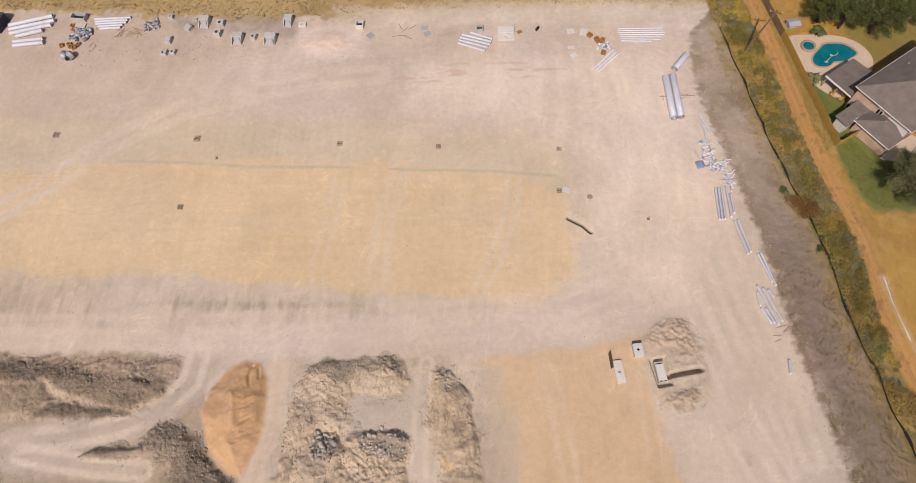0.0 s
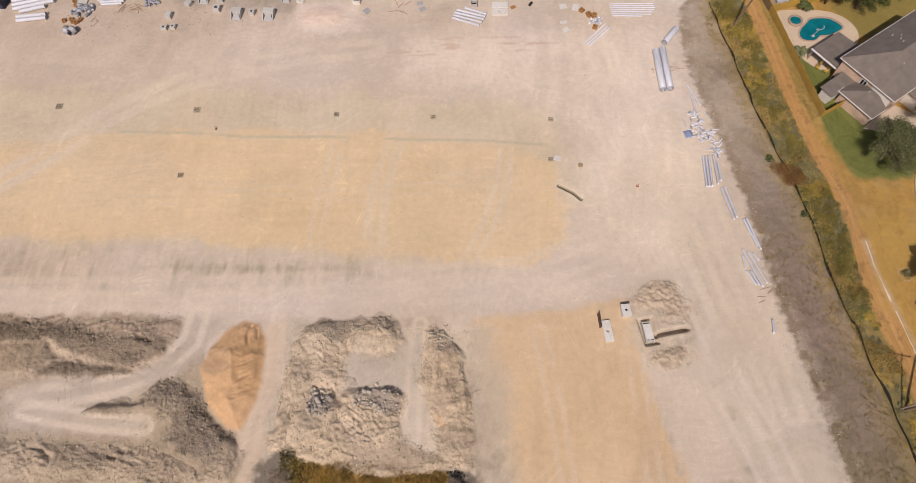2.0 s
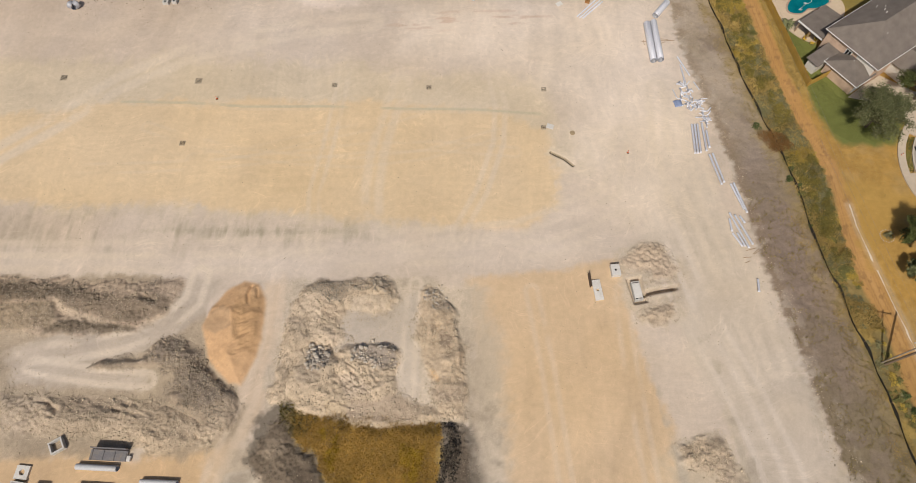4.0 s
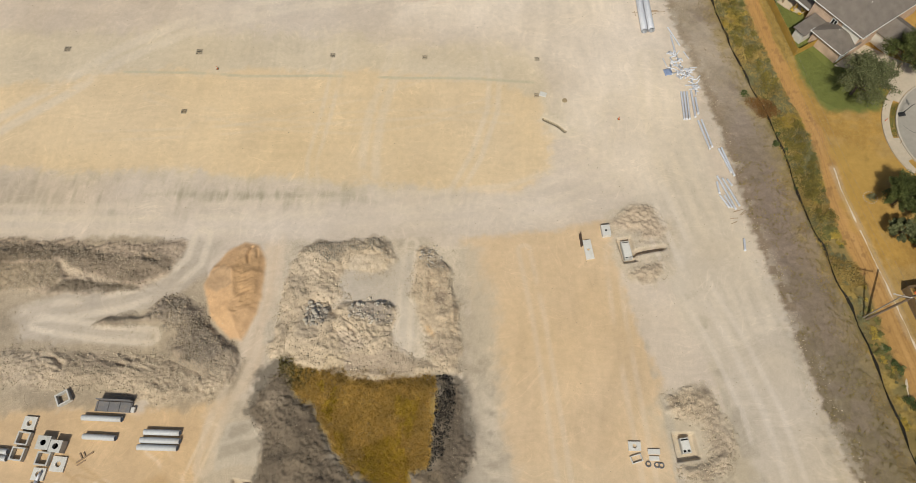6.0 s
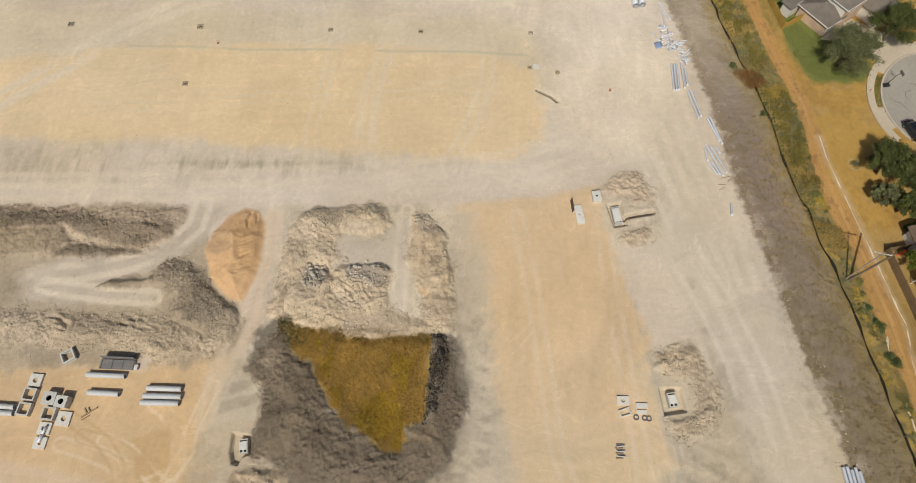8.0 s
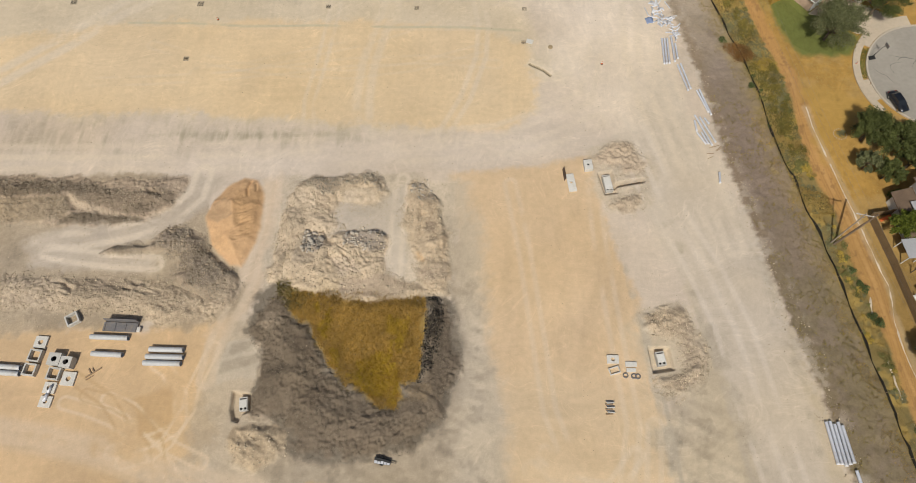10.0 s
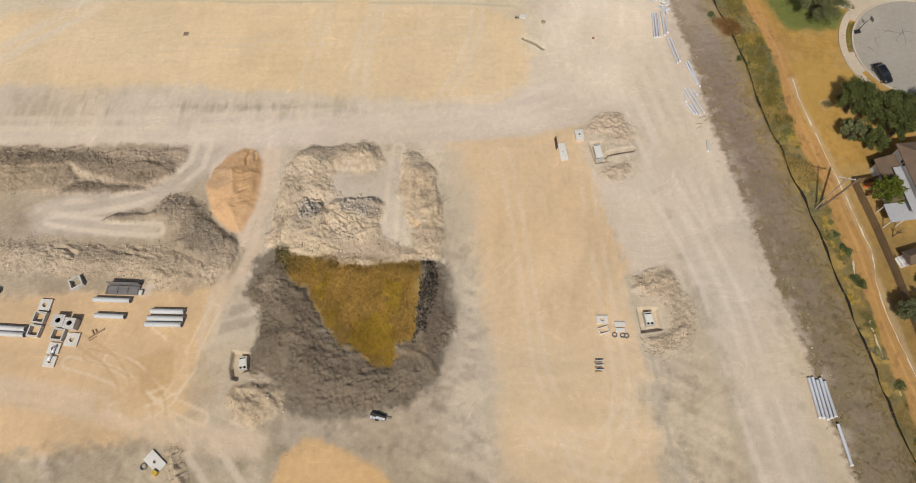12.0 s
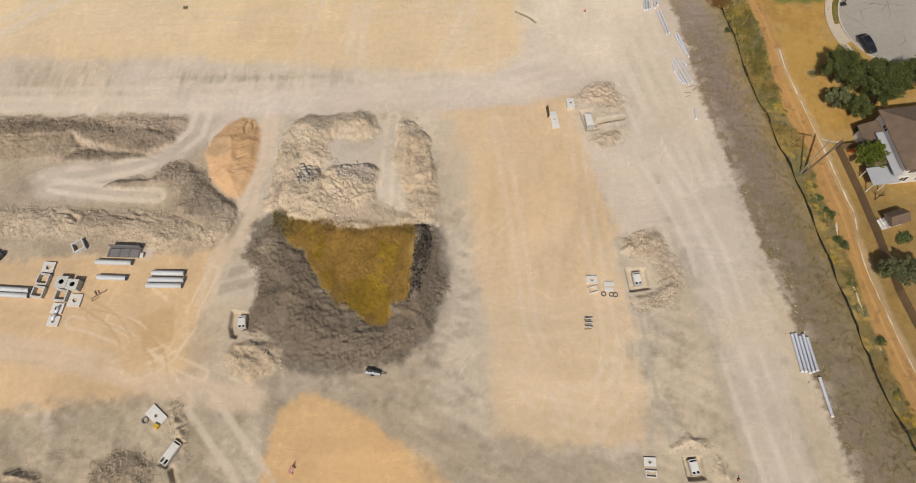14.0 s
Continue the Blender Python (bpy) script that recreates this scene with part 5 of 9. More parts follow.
h_top = heap("topsoil_bank", "broad bank of dark grey topsoil round yellow grass", TOPSOIL, 0.8, 5.5, (0.150, 0.124, 0.093), (0.173, 0.143, 0.107), 0.45, 0.15, hollow=PIT_GRASS, seed=0, lumps=2.2, blend=1.5, ragged=1.5, vary=0.26, grain=0.26,
             patches=[([(-34.5, -13.6), (-33.3, -9.8), (-32.6, -7.9), (-29.1, -8.2), (-28.3, -13.6)], (0.44, 0.375, 0.29)), ([(-23.6, -7.1), (-20.7, -7.6), (-18.0, -10.9), (-17.1, -12.8), (-19.3, -11.9), (-21.9, -10.0), (-23.9, -8.6)], (0.115, 0.094, 0.071)),
                      ([(-24.0, -3.6), (-21.6, -4.1), (-20.4, -6.1), (-22.3, -6.1), (-24.3, -5.1)], (0.12, 0.099, 0.075)), ([(-21.2, -15.6), (-17.6, -14.7), (-17.9, -16.5), (-20.0, -18.3), (-21.4, -17.4)], (0.13, 0.106, 0.08)),
                      # the near-black patch paints shade onto the scarp's western flank
                      ([(-29.4, -3.1), (-27.0, -3.1), (-26.2, -5.1), (-28.0, -6.1), (-29.5, -5.6)], (0.26, 0.218, 0.165)), ([(-4.4, -2.1), (-2.3, -1.9), (-1.3, -4.1), (-1.6, -7.0), (-3.0, -7.5), (-3.4, -10.4), (-3.6, -12.8), (-4.3, -12.8), (-4.1, -9.9), (-4.3, -6.1)], (0.06, 0.05, 0.038)),
                      ([(-7.6, -14.6), (-4.6, -13.6), (-2, -14.6), (-3, -17), (-7, -17)], (0.215, 0.172, 0.118)), ([(-1.2, -3), (1.4, -3.6), (1.6, -11), (-1.4, -17), (-3, -13.4), (-1.6, -9)], (0.132, 0.108, 0.08))],
             crests=[([(-18.6, -18.3), (-15.6, -16.9), (-13.9, -16.0), (-11.3, -15.4)], 0.16, 0.6), ([(-17.0, -20.9), (-13.5, -20.0), (-10.1, -19.1)], 0.16, 0.6), ([(-16.7, -23.9), (-15.9, -22.7), (-13.4, -21.3), (-10.9, -20.5)], 0.15, 0.5),
                     ([(-8.9, -23.4), (-7.2, -22.2), (-5.6, -20.8), (-4.8, -19.1)], 0.2, 0.6), ([(-7.2, -15.4), (-5.8, -15.3), (-3.1, -16.0), (-1.3, -17.7), (-0.8, -19.5)], 0.2, 0.5), ([(-2.6, -1.6), (-2.0, -5), (-2.8, -8.4), (-3.4, -12.6)], 1.0, 0.75),
                     ([(-24, -4.4), (-22.4, -7), (-19.4, -10.4), (-17, -13), (-14, -15.4)], 0.4, 0.9), ([(-28, -14), (-24, -12.6), (-21, -14)], 0.3, 0.8), ([(-20, -16), (-22, -19), (-22.6, -22)], 0.3, 0.8), ([(-24, -1.2), (-22.4, -2.4), (-20.6, -4)], 0.35, 0.6)],
             furrows=[([(-20, -17), (-8, -18), (-3, -16), (-3, -21), (-9, -24), (-20, -24)], 32, 0.7, 0.09), ([(0.4, -2), (1.4, -6), (1.4, -14), (-1.6, -19), (-2.4, -12), (-1, -6)], 80, 1.0, 0.15)])
h_dig_n = heap("spoil_mound", "pale diggings beside the drain trench", [(24.2, 25.4), (28.3, 28.3), (31.3, 28.3), (33, 26.2), (34.4, 23.8), (32.5, 21.6), (28.9, 21.2), (28.4, 23), (24.8, 23.4)], 0.18, 2.8, (0.50, 0.412, 0.31), (0.465, 0.385, 0.29), 0.35, 0.2, seed=1, blend=1.6, lumps=1.5,
               crests=[([(27.4, 27), (30.6, 26.8), (32.2, 24.6)], 0.18, 0.6), ([(28.8, 24.6), (30.6, 24.4), (32, 23)], 0.15, 0.5), ([(25.4, 24.8), (27.4, 25.4)], 0.12, 0.5)], furrows=[([(25, 25), (29, 28), (33, 25.5), (31, 22), (28.6, 23)], -30, 0.8, 0.13)])
h_dig_s = heap("spoil_mound", "grey diggings south of the drain box", [(25.9, 16), (28.6, 17.6), (32.1, 18.5), (32.5, 16), (30.4, 14.3), (26.1, 15)], 0.28, 1.8, (0.44, 0.368, 0.278), (0.385, 0.322, 0.243), 0.5, 0.3, seed=3)
h_ring = heap("spoil_mound", "stony pale diggings curved round a drain box", [(29.8, -3.4), (31.8, -2.4), (35.8, -1.3), (37.2, -3.7), (38.3, -7.5), (39.8, -10.5), (38, -13.3), (34.3, -16), (31.3, -14.9), (30.8, -13.1), (34.9, -12.4), (34.6, -7.5), (30.3, -6.6)], 0.26, 2.2, (0.46, 0.385, 0.285), (0.415, 0.345, 0.255), 0.7, 0.3, seed=5, blend=1.6,
              patches=[([(30, -3.2), (31.4, -2.4), (32.4, -5), (30.6, -5.6)], (0.38, 0.312, 0.225)), ([(32.6, -13), (36, -12.8), (35.4, -15.2), (32.2, -15)], (0.36, 0.298, 0.218))],
              crests=[([(29.8, -5.6), (31.4, -5.0), (34.2, -4.6), (36, -3)], 0.28, 0.5), ([(32, -13.6), (34.6, -13.4), (36.6, -12)], 0.3, 0.5)])
h_arc = heap("spoil_mound", "small arc of pale diggings", [(33.7, -35.6), (36.6, -34), (39.3, -34.9), (39, -36), (36.6, -35.6), (34, -36.4)], 0.4, 0.9, CHALK, (0.42, 0.355, 0.26), 0.6, 0.25, seed=6, crests=[([(34, -35.4), (36.6, -34.6), (39, -35)], 0.1, 0.5)])
h_arc2 = heap("spoil_mound", "small patch of pale diggings", [(39.6, -36.2), (41.4, -36.6), (42, -39.4), (41, -42), (39.8, -39.5)], 0.3, 0.9, CHALK, (0.42, 0.355, 0.26), 0.6, 0.25, seed=4)
h_w1 = heap("spoil_mound", "pale stony diggings beside the topsoil bank", [(-31.8, -20.6), (-29.7, -19.9), (-26.1, -19.9), (-23.2, -21.0), (-22.7, -23.6), (-24.3, -25.7), (-27.7, -26.6), (-30.8, -26.2), (-32.1, -23.7)], 0.5, 2.0, (0.44, 0.36, 0.255), (0.37, 0.308, 0.222), 0.65, 0.35, seed=2, vary=0.34,
            crests=[([(-30, -21.4), (-27, -21.8), (-24, -24.4)], 0.35, 0.5), ([(-31, -23.6), (-28, -23.8), (-26, -25.4)], 0.3, 0.5)], furrows=[([(-31, -21), (-24, -21), (-24, -25), (-30, -26)], -38, 1.0, 0.22)])
h_w2 = heap("spoil_mound", "dark stony spoil heap beside the drain box", [(-49, -38.6), (-46.5, -36.9), (-42.5, -37.2), (-40.2, -39), (-39.4, -43), (-43, -47), (-50, -46)], 0.6, 3.0, (0.24, 0.20, 0.148), (0.30, 0.25, 0.186), 0.95, 0.3, seed=7, blend=1.4)
h_w4 = heap("spoil_mound", "low ruts of grey stony spoil beside the slab", [(-39.9, -30.2), (-38.2, -30.0), (-36.9, -32.4), (-35.4, -35.4), (-35.0, -37.4), (-36.3, -37.8), (-38.6, -34.4)], 0.22, 1.2, (0.33, 0.272, 0.195), (0.42, 0.35, 0.255), 0.8, 0.3, seed=3, blend=1.2, crests=[([(-39, -31), (-37.6, -33.2), (-36.2, -36)], 0.2, 0.4)], furrows=[([(-40, -30), (-36, -30), (-35, -37), (-39, -35)], 25, 0.7, 0.16)])
h_w3 = heap("spoil_mound", "rough grey spoil bank", [(-64, -41), (-60, -39.2), (-56.5, -40.2), (-54.5, -42.5), (-55, -46), (-66, -48)], 0.6, 1.6, (0.36, 0.298, 0.21), (0.42, 0.345, 0.245), 0.8, 0.4, seed=1, crests=[([(-63.5, -40.6), (-58.6, -40.2), (-55.4, -42.6)], 0.3, 0.5)],
            patches=[([(-63, -41.6), (-58, -41.4), (-56, -44), (-62, -45)], (0.26, 0.215, 0.155))])

h_pale = heap("sand_mound", "low pale heap of fine sand in the pipe yard", [(-36.2, 84.2), (-35, 87.2), (-31.6, 88.6), (-27.4, 87.6), (-25.6, 84.6), (-28, 82), (-32.4, 81.8)], 0.3, 3.4, (0.63, 0.528, 0.44), (0.60, 0.50, 0.415), 0.02, 0.06, seed=2, ragged=0.5, blend=1.6, vary=0.12, grain=0.04)


def top_z(x, y):
    """Height of the ground or of the heap on it."""
    z = ground_z(x, y)
    for inside, z_of in HEAPS:
        z = np.maximum(z, z_of(x, y))
    return z


# ---- stones lying about ----
ICO = bmesh.new()
bmesh.ops.create_icosphere(ICO, subdivisions=1, radius=1)
ICO_V = np.array([v.co[:] for v in ICO.verts])
ICO_F = np.array([[v.index for v in f.verts] for f in ICO.faces])
ICO.free()


def scatter(rs, outline, count, ragged=1.0):
    xs, ys = [p[0] for p in outline], [p[1] for p in outline]
    x, y = rs.uniform(min(xs) - 1, max(xs) + 1, count * 4), rs.uniform(min(ys) - 1, max(ys) + 1, count * 4)
    ok = within(x, y, outline) + ragged * (fbm(x, y, 1.5, 3, 2) * 2 - 1) > -0.2
    return x[ok][:count], y[ok][:count]


def stones(name, label, outline, count, small, large, material, seed, z_of=None, ragged=1.0):
    rs = np.random.RandomState(seed)
    x, y = scatter(rs, outline, int(count * 1.3), ragged)
    ok = fbm(x, y, 2.4, 4, seed) + 0.3 * rs.rand(len(x)) > 0.58
    x, y = x[ok], y[ok]
    n = len(x)
    size = small + (0.75 * large - small) * rs.rand(n) ** 6
    z = (z_of or top_z)(x, y) + size * 0.2
    v = np.clip(ICO_V[None] * (0.6 + 0.75 * rs.rand(n, len(ICO_V), 1)), -0.42 - 0.5 * rs.rand(n, 1, 3), 0.42 + 0.5 * rs.rand(n, 1, 3)) * size[:, None, None] * np.stack([0.7 + 0.6 * rs.rand(n), 0.7 + 0.6 * rs.rand(n), 0.45 + 0.4 * rs.rand(n)], -1)[:, None]
    a = rs.rand(n) * 6.28
    ca, sa = np.cos(a)[:, None], np.sin(a)[:, None]
    v = np.stack([v[..., 0] * ca - v[..., 1] * sa + x[:, None], v[..., 0] * sa + v[..., 1] * ca + y[:, None], v[..., 2] + z[:, None]], -1)
    f = ICO_F[None] + (np.arange(n) * len(ICO_V))[:, None, None]
    return tagged(raw_mesh(name, v.reshape(-1, 3), f.reshape(-1, 3), material), label, "stones", kind="stuff")


OCT_V = np.array([(1, 0, 0), (0, 1, 0), (-1, 0, 0), (0, -1, 0), (0, 0, 1), (0, 0, -1)], float)
OCT_F = np.array([(0, 1, 4), (1, 2, 4), (2, 3, 4), (3, 0, 4), (1, 0, 5), (2, 1, 5), (3, 2, 5), (0, 3, 5)])


def gravel(name, label, outline, count, small, large, material, seed, z_of, ragged=1.0, level=0.5):
    """A dense scatter of small sharp stones, thicker in patches."""
    rs = np.random.RandomState(seed)
    x, y = scatter(rs, outline, count, ragged)
    ok = fbm(x, y, 1.8, 4, seed) + 0.3 * rs.rand(len(x)) > level + 0.13
    x, y = x[ok], y[ok]
    n = len(x)
    size = small + (large - small) * rs.rand(n) ** 2.5
    v = OCT_V[None] * (0.6 + 0.7 * rs.rand(n, 6, 1)) * size[:, None, None]
    a = rs.rand(n) * 6.28
    ca, sa = np.cos(a)[:, None], np.sin(a)[:, None]
    z = z_of(x, y) + 0.35 * size
    v = np.stack([v[..., 0] * ca - v[..., 1] * sa + x[:, None], v[..., 0] * sa + v[..., 1] * ca + y[:, None], v[..., 2] * 0.8 + z[:, None]], -1)
    f = OCT_F[None] + (np.arange(n) * 6)[:, None, None]
    return tagged(raw_mesh(name, v.reshape(-1, 3), f.reshape(-1, 3), material), label, "gravel", kind="stuff")


def zone(inner):
    return lambda x, y: np.maximum(inner[1](x, y), ground_z(x, y))


stones("rubble", "dark loose stones on the spoil ridge", RIDGE_DARK, 2600, 0.06, 0.34, ROCK_DARK, 1, zone(h_ridge))
stones("rubble", "grey loose stones on the curved spoil heap", DARK_CORE, 2600, 0.06, 0.34, ROCK_DARK, 2, zone(h_dark))
stones("rubble", "mixed loose stones on the low spoil spread", OUT_APRON, 2600, 0.06, 0.3, ROCK, 3, zone(h_apron))
stones("rubble", "pale limestone lumps on the rubble crest", OUT_CN, 900, 0.06, 0.34, ROCK, 4, zone(h_cn))
stones("rubble", "dark stones along the rubble crest", CN_CREST, 1500, 0.06, 0.3, ROCK_MID, 5, zone(h_cn))
stones("rubble", "pale limestone lumps on the broad rubble heap", OUT_CS, 1400, 0.06, 0.4, ROCK, 6, zone(h_cs))
stones("boulders", "blue-grey broken boulders on the rubble heap", PILE_A, 300, 0.07, 0.62, ROCK_GREY, 7, zone(h_cs))
stones("boulders", "dark grey broken boulders on the heap's crest", PILE_B, 520, 0.07, 0.56, ROCK_GREY, 8, zone(h_cs))
stones("rubble", "limestone lumps on the narrow heap", OUT_EAST, 800, 0.06, 0.32, ROCK, 9, zone(h_east))
stones("boulders", "grey lumps at the narrow heap's end", [(-7.4, 19.4), (-4.6, 20.2), (-3, 17), (-5.6, 16.6)], 240, 0.08, 0.36, ROCK_GREY, 10, zone(h_east))
stones("clods", "dark topsoil clods on the bank", TOPSOIL, 900, 0.03, 0.14, CLOD, 11, None, 0.3)
stones("pebbles", "small pale stones in the topsoil", TOPSOIL, 260, 0.04, 0.14, ROCK, 44)
# clods along the scarp, coloured near-black in place of shade
stones("clods", "big clods blackened for shade along the grass edge", [(-3.9, -0.6), (-1.4, -1), (-0.8, -4.5), (-1.6, -8), (-3.4, -14), (-4.2, -14), (-3.6, -6)], 1900, 0.04, 0.3, CLOD_SHADE, 12)
stones("rubble", "pale stones from the drain diggings", [(29.8, -3.4), (35.8, -1.3), (38.3, -7.5), (39.8, -10.5), (38, -13.3), (34.3, -16), (31.3, -14.9), (30.8, -13.1), (34.9, -12.4), (34.6, -7.5), (30.3, -6.6)], 1100, 0.06, 0.3, ROCK, 13, zone(h_ring), 0.6)
stones("rubble", "pale stones beside the long drain box", [(24.2, 25.4), (28.3, 28.3), (31.3, 28.3), (34.4, 23.8), (32.5, 14.8), (26, 15)], 300, 0.05, 0.2, ROCK, 14)
stones("rubble", "pale stones of the small diggings", [(33.7, -35.6), (36.6, -34), (39.3, -34.9), (41.5, -37), (42, -41), (39, -40), (38.8, -36.4), (34, -36.6)], 380, 0.05, 0.2, ROCK, 15)
stones("rubble", "pale stones beside the topsoil bank", [(-32.6, -24), (-28.5, -20.7), (-23, -21.5), (-23, -25), (-26, -26.6), (-31, -26)], 700, 0.05, 0.28, ROCK, 16)
stones("rubble", "dark stones on the south-west heap", [(-48, -38.6), (-44.5, -36.6), (-40.6, -38.2), (-40, -43), (-43, -47), (-50, -46)], 900, 0.05, 0.24, ROCK_DARK, 17, None, 0.3)
stones("rubble", "grey stones round the south-west diggings", [(-66, -39), (-50, -36), (-40, -36), (-34, -44), (-40, -50), (-66, -50)], 320, 0.04, 0.2, ROCK, 18)
stones("rubble", "scattered stones at the strip's chalky edge", [(39, 84), (40.4, 84), (41.4, 68), (43.5, 56), (46.5, 42), (48, 28), (50, 15), (54, -4), (58, -24), (60.4, -44), (58.4, -44), (56, -24), (52, -4), (48.6, 15), (46.5, 28), (45, 42), (42, 56), (40, 68)], 1300, 0.05, 0.26, ROCK, 19, None, 1.5)
stones("rubble", "scattered small stones on the grey ground", [(-34, -27), (-8, -26), (6, -24), (12, -36), (30, -37), (30, -50), (-24, -50)], 500, 0.03, 0.1, ROCK, 20, None, 1.0)
stones("pebbles", "small loose stones over the graded pads", [(-104, 88), (38, 86), (40, 60), (46, 20), (56, -40), (30, -44), (0, 20), (-104, 23)], 2600, 0.035, 0.12, ROCK_DARK, 21, ground_z, 1.0)
stones("pebbles", "small pale stones over the sandy yard", [(-84, -7), (-36, -6), (-36, -30), (-84, -34)], 500, 0.03, 0.1, ROCK, 22, ground_z, 1.0)
for outline, made, count, mat, seed in ((OUT_RIDGE, h_ridge, 11000, ROCK_MID, 31), (OUT_DARK, h_dark, 9000, ROCK_MID, 32), (OUT_APRON, h_apron, 9000, ROCK, 33), (OUT_CN, h_cn, 5000, ROCK, 34), (OUT_CS, h_cs, 7000, ROCK, 35), (OUT_EAST, h_east, 4000, ROCK, 36), (TOPSOIL, h_top, 20000, CLOD, 37)):
    gravel("gravel", "fine broken stones strewn over the mound", outline, count, 0.04, 0.1 if mat is CLOD else 0.12, mat, seed, zone(made), 0.6 if mat is CLOD else 1.8)
gravel("gravel", "fine stones on the trodden spoil yard", [(-80, 21), (-47, 21), (-43, 15), (-35, 3), (-36, -4), (-56, -5), (-84, -6)], 6000, 0.03, 0.12, ROCK, 38, top_z, 1.0, 0.54)
gravel("gravel", "fine stones round the rubble mounds", [(-29, 21), (-10, 22), (0.6, 20), (0.6, -1), (-29.5, 1.5)], 4000, 0.03, 0.12, ROCK, 39, top_z, 1.0, 0.54)
gravel("gravel", "fine stones on the grey rough ground", [(-66, -38), (-50, -33), (-36, -28), (-22, -29), (-24, -50), (-66, -50)], 5000, 0.03, 0.1, ROCK, 40, top_z, 1.0, 0.52)
gravel("gravel", "fine stones by the drain boxes", [(29.4, -3), (36, -1), (40, -10), (38, -14), (34, -17), (30.5, -15), (30.5, -12.6), (34.6, -12.4), (34.6, -7.5)], 3500, 0.03, 0.13, ROCK, 41, top_z, 0.6)
gravel("gravel", "fine grey stones on the dark heap", [(-49, -38.6), (-46, -37), (-41.4, -37.3), (-38.6, -39.2), (-37.6, -41.5), (-43, -47), (-50, -46)], 1800, 0.04, 0.16, ROCK, 43, top_z, 0.6)
gravel("gravel", "fine grey stones on the ruts by the slab", [(-40.2, -30.2), (-38, -29.8), (-35, -35), (-34.6, -38), (-37, -38), (-39.4, -34.4)], 700, 0.03, 0.12, ROCK, 44, top_z, 0.6)
gravel("gravel", "fine clods on the churned ground by the pipe yard", [(-70, -36), (-52, -32), (-36, -28), (-34, -38), (-40, -44), (-70, -46)], 1800, 0.02, 0.065, ROCK, 45, top_z, 0.8)
gravel("gravel", "fine stones on the drain diggings", [(24.2, 25.4), (28.3, 28.3), (31.3, 28.3), (34.4, 23.8), (32.5, 14.8), (26, 15)], 1600, 0.03, 0.1, ROCK, 42, top_z, 0.6)
gravel("gravel", "chalk stones at the strip's ragged edge", [(38.6, 86), (40.8, 84), (41.8, 68), (43.9, 56), (46.9, 42), (48.4, 28), (50.4, 15), (54, -4), (58, -24), (60.4, -44), (57, -44), (54.6, -24), (51, -4), (47.6, 15), (45.5, 28), (44, 42), (41, 56), (39, 68)], 5000, 0.03, 0.12, ROCK, 43, ground_z, 2.0)


# ---- plants ----
def quads(rs, centres, size, flat=0.0):
    """Small leaf-shaped faces, turned at random, at the centres."""
    n = len(centres)
    a, b = rs.normal(size=(n, 3)), rs.normal(size=(n, 3))
    if flat:
        a[:, 2] *= 1 - flat
        b[:, 2] *= 1 - flat
    a /= np.linalg.norm(a, axis=1)[:, None]
    b -= a * (a * b).sum(1)[:, None]
    b /= np.linalg.norm(b, axis=1)[:, None]
    s = (size * (0.6 + 0.8 * rs.rand(n)))[:, None]
    v = np.stack([centres - a * s, centres + b * s * 0.55, centres + a * s, centres - b * s * 0.55], 1)
    return v.reshape(-1, 3), np.arange(n * 4).reshape(-1, 4)


def blades(rs, x, y, z, high, wide, lean=0.4, per=4):
    """Tufts of pointed blades."""
    n = len(x) * per
    bx, by, bz = (np.repeat(q, per) for q in (x, y, z))
    bx, by = bx + rs.normal(0, 0.12, n), by + rs.normal(0, 0.12, n)
    h = np.repeat(high, per) * (0.6 + 0.6 * rs.rand(n)) if np.ndim(high) else high * (0.5 + 0.8 * rs.rand(n))
    a = rs.rand(n) * 6.28
    dx, dy = np.cos(a), np.sin(a)
    lx, ly = rs.normal(0, lean, n) * h, rs.normal(0, lean, n) * h
    w = wide * (0.6 + 0.8 * rs.rand(n))
    v = np.stack([np.stack([bx - dx * w, by - dy * w, bz - 0.03], -1), np.stack([bx + dx * w, by + dy * w, bz - 0.03], -1),
                  np.stack([bx + lx + dx * w * 0.5, by + ly + dy * w * 0.5, bz + h], -1), np.stack([bx + lx - dx * w * 0.5, by + ly - dy * w * 0.5, bz + h], -1)], 1)
    return v.reshape(-1, 3), np.arange(n * 4).reshape(-1, 4)


def tufts(name, label, outline, count, high, wide, material, seed, category="grass", lean=0.4, ragged=0.8, clump=None):
    rs = np.random.RandomState(seed)
    x, y = scatter(rs, outline, count, ragged)
    if clump:
        ok = fbm(x, y, clump, 3, seed) > 0.5
        x, y = x[ok], y[ok]
    v, f = blades(rs, x, y, ground_z(x, y), high, wide, lean)
    return tagged(raw_mesh(name, v, f, material), label, category, kind="stuff")


def strip_points(rs, west, east, y0, y1, count, inset=0.0):
    y = rs.uniform(y0, y1, count)
    a, b = across(y, west) + inset, across(y, east) - inset
    return a + (b - a) * rs.rand(count), y


def strip_tufts(name, label, west, east, y0, y1, count, high, wide, material, seed, clump=6, level=0.45):
    rs = np.random.RandomState(seed)
    x, y = strip_points(rs, west, east, y0, y1, count)
    ok = fbm(x, y, clump, 4, seed) > level
    v, f = blades(rs, x[ok], y[ok], ground_z(x[ok], y[ok]), high, wide, 0.5)
    return tagged(raw_mesh(name, v, f, material), label, "weeds", kind="stuff")


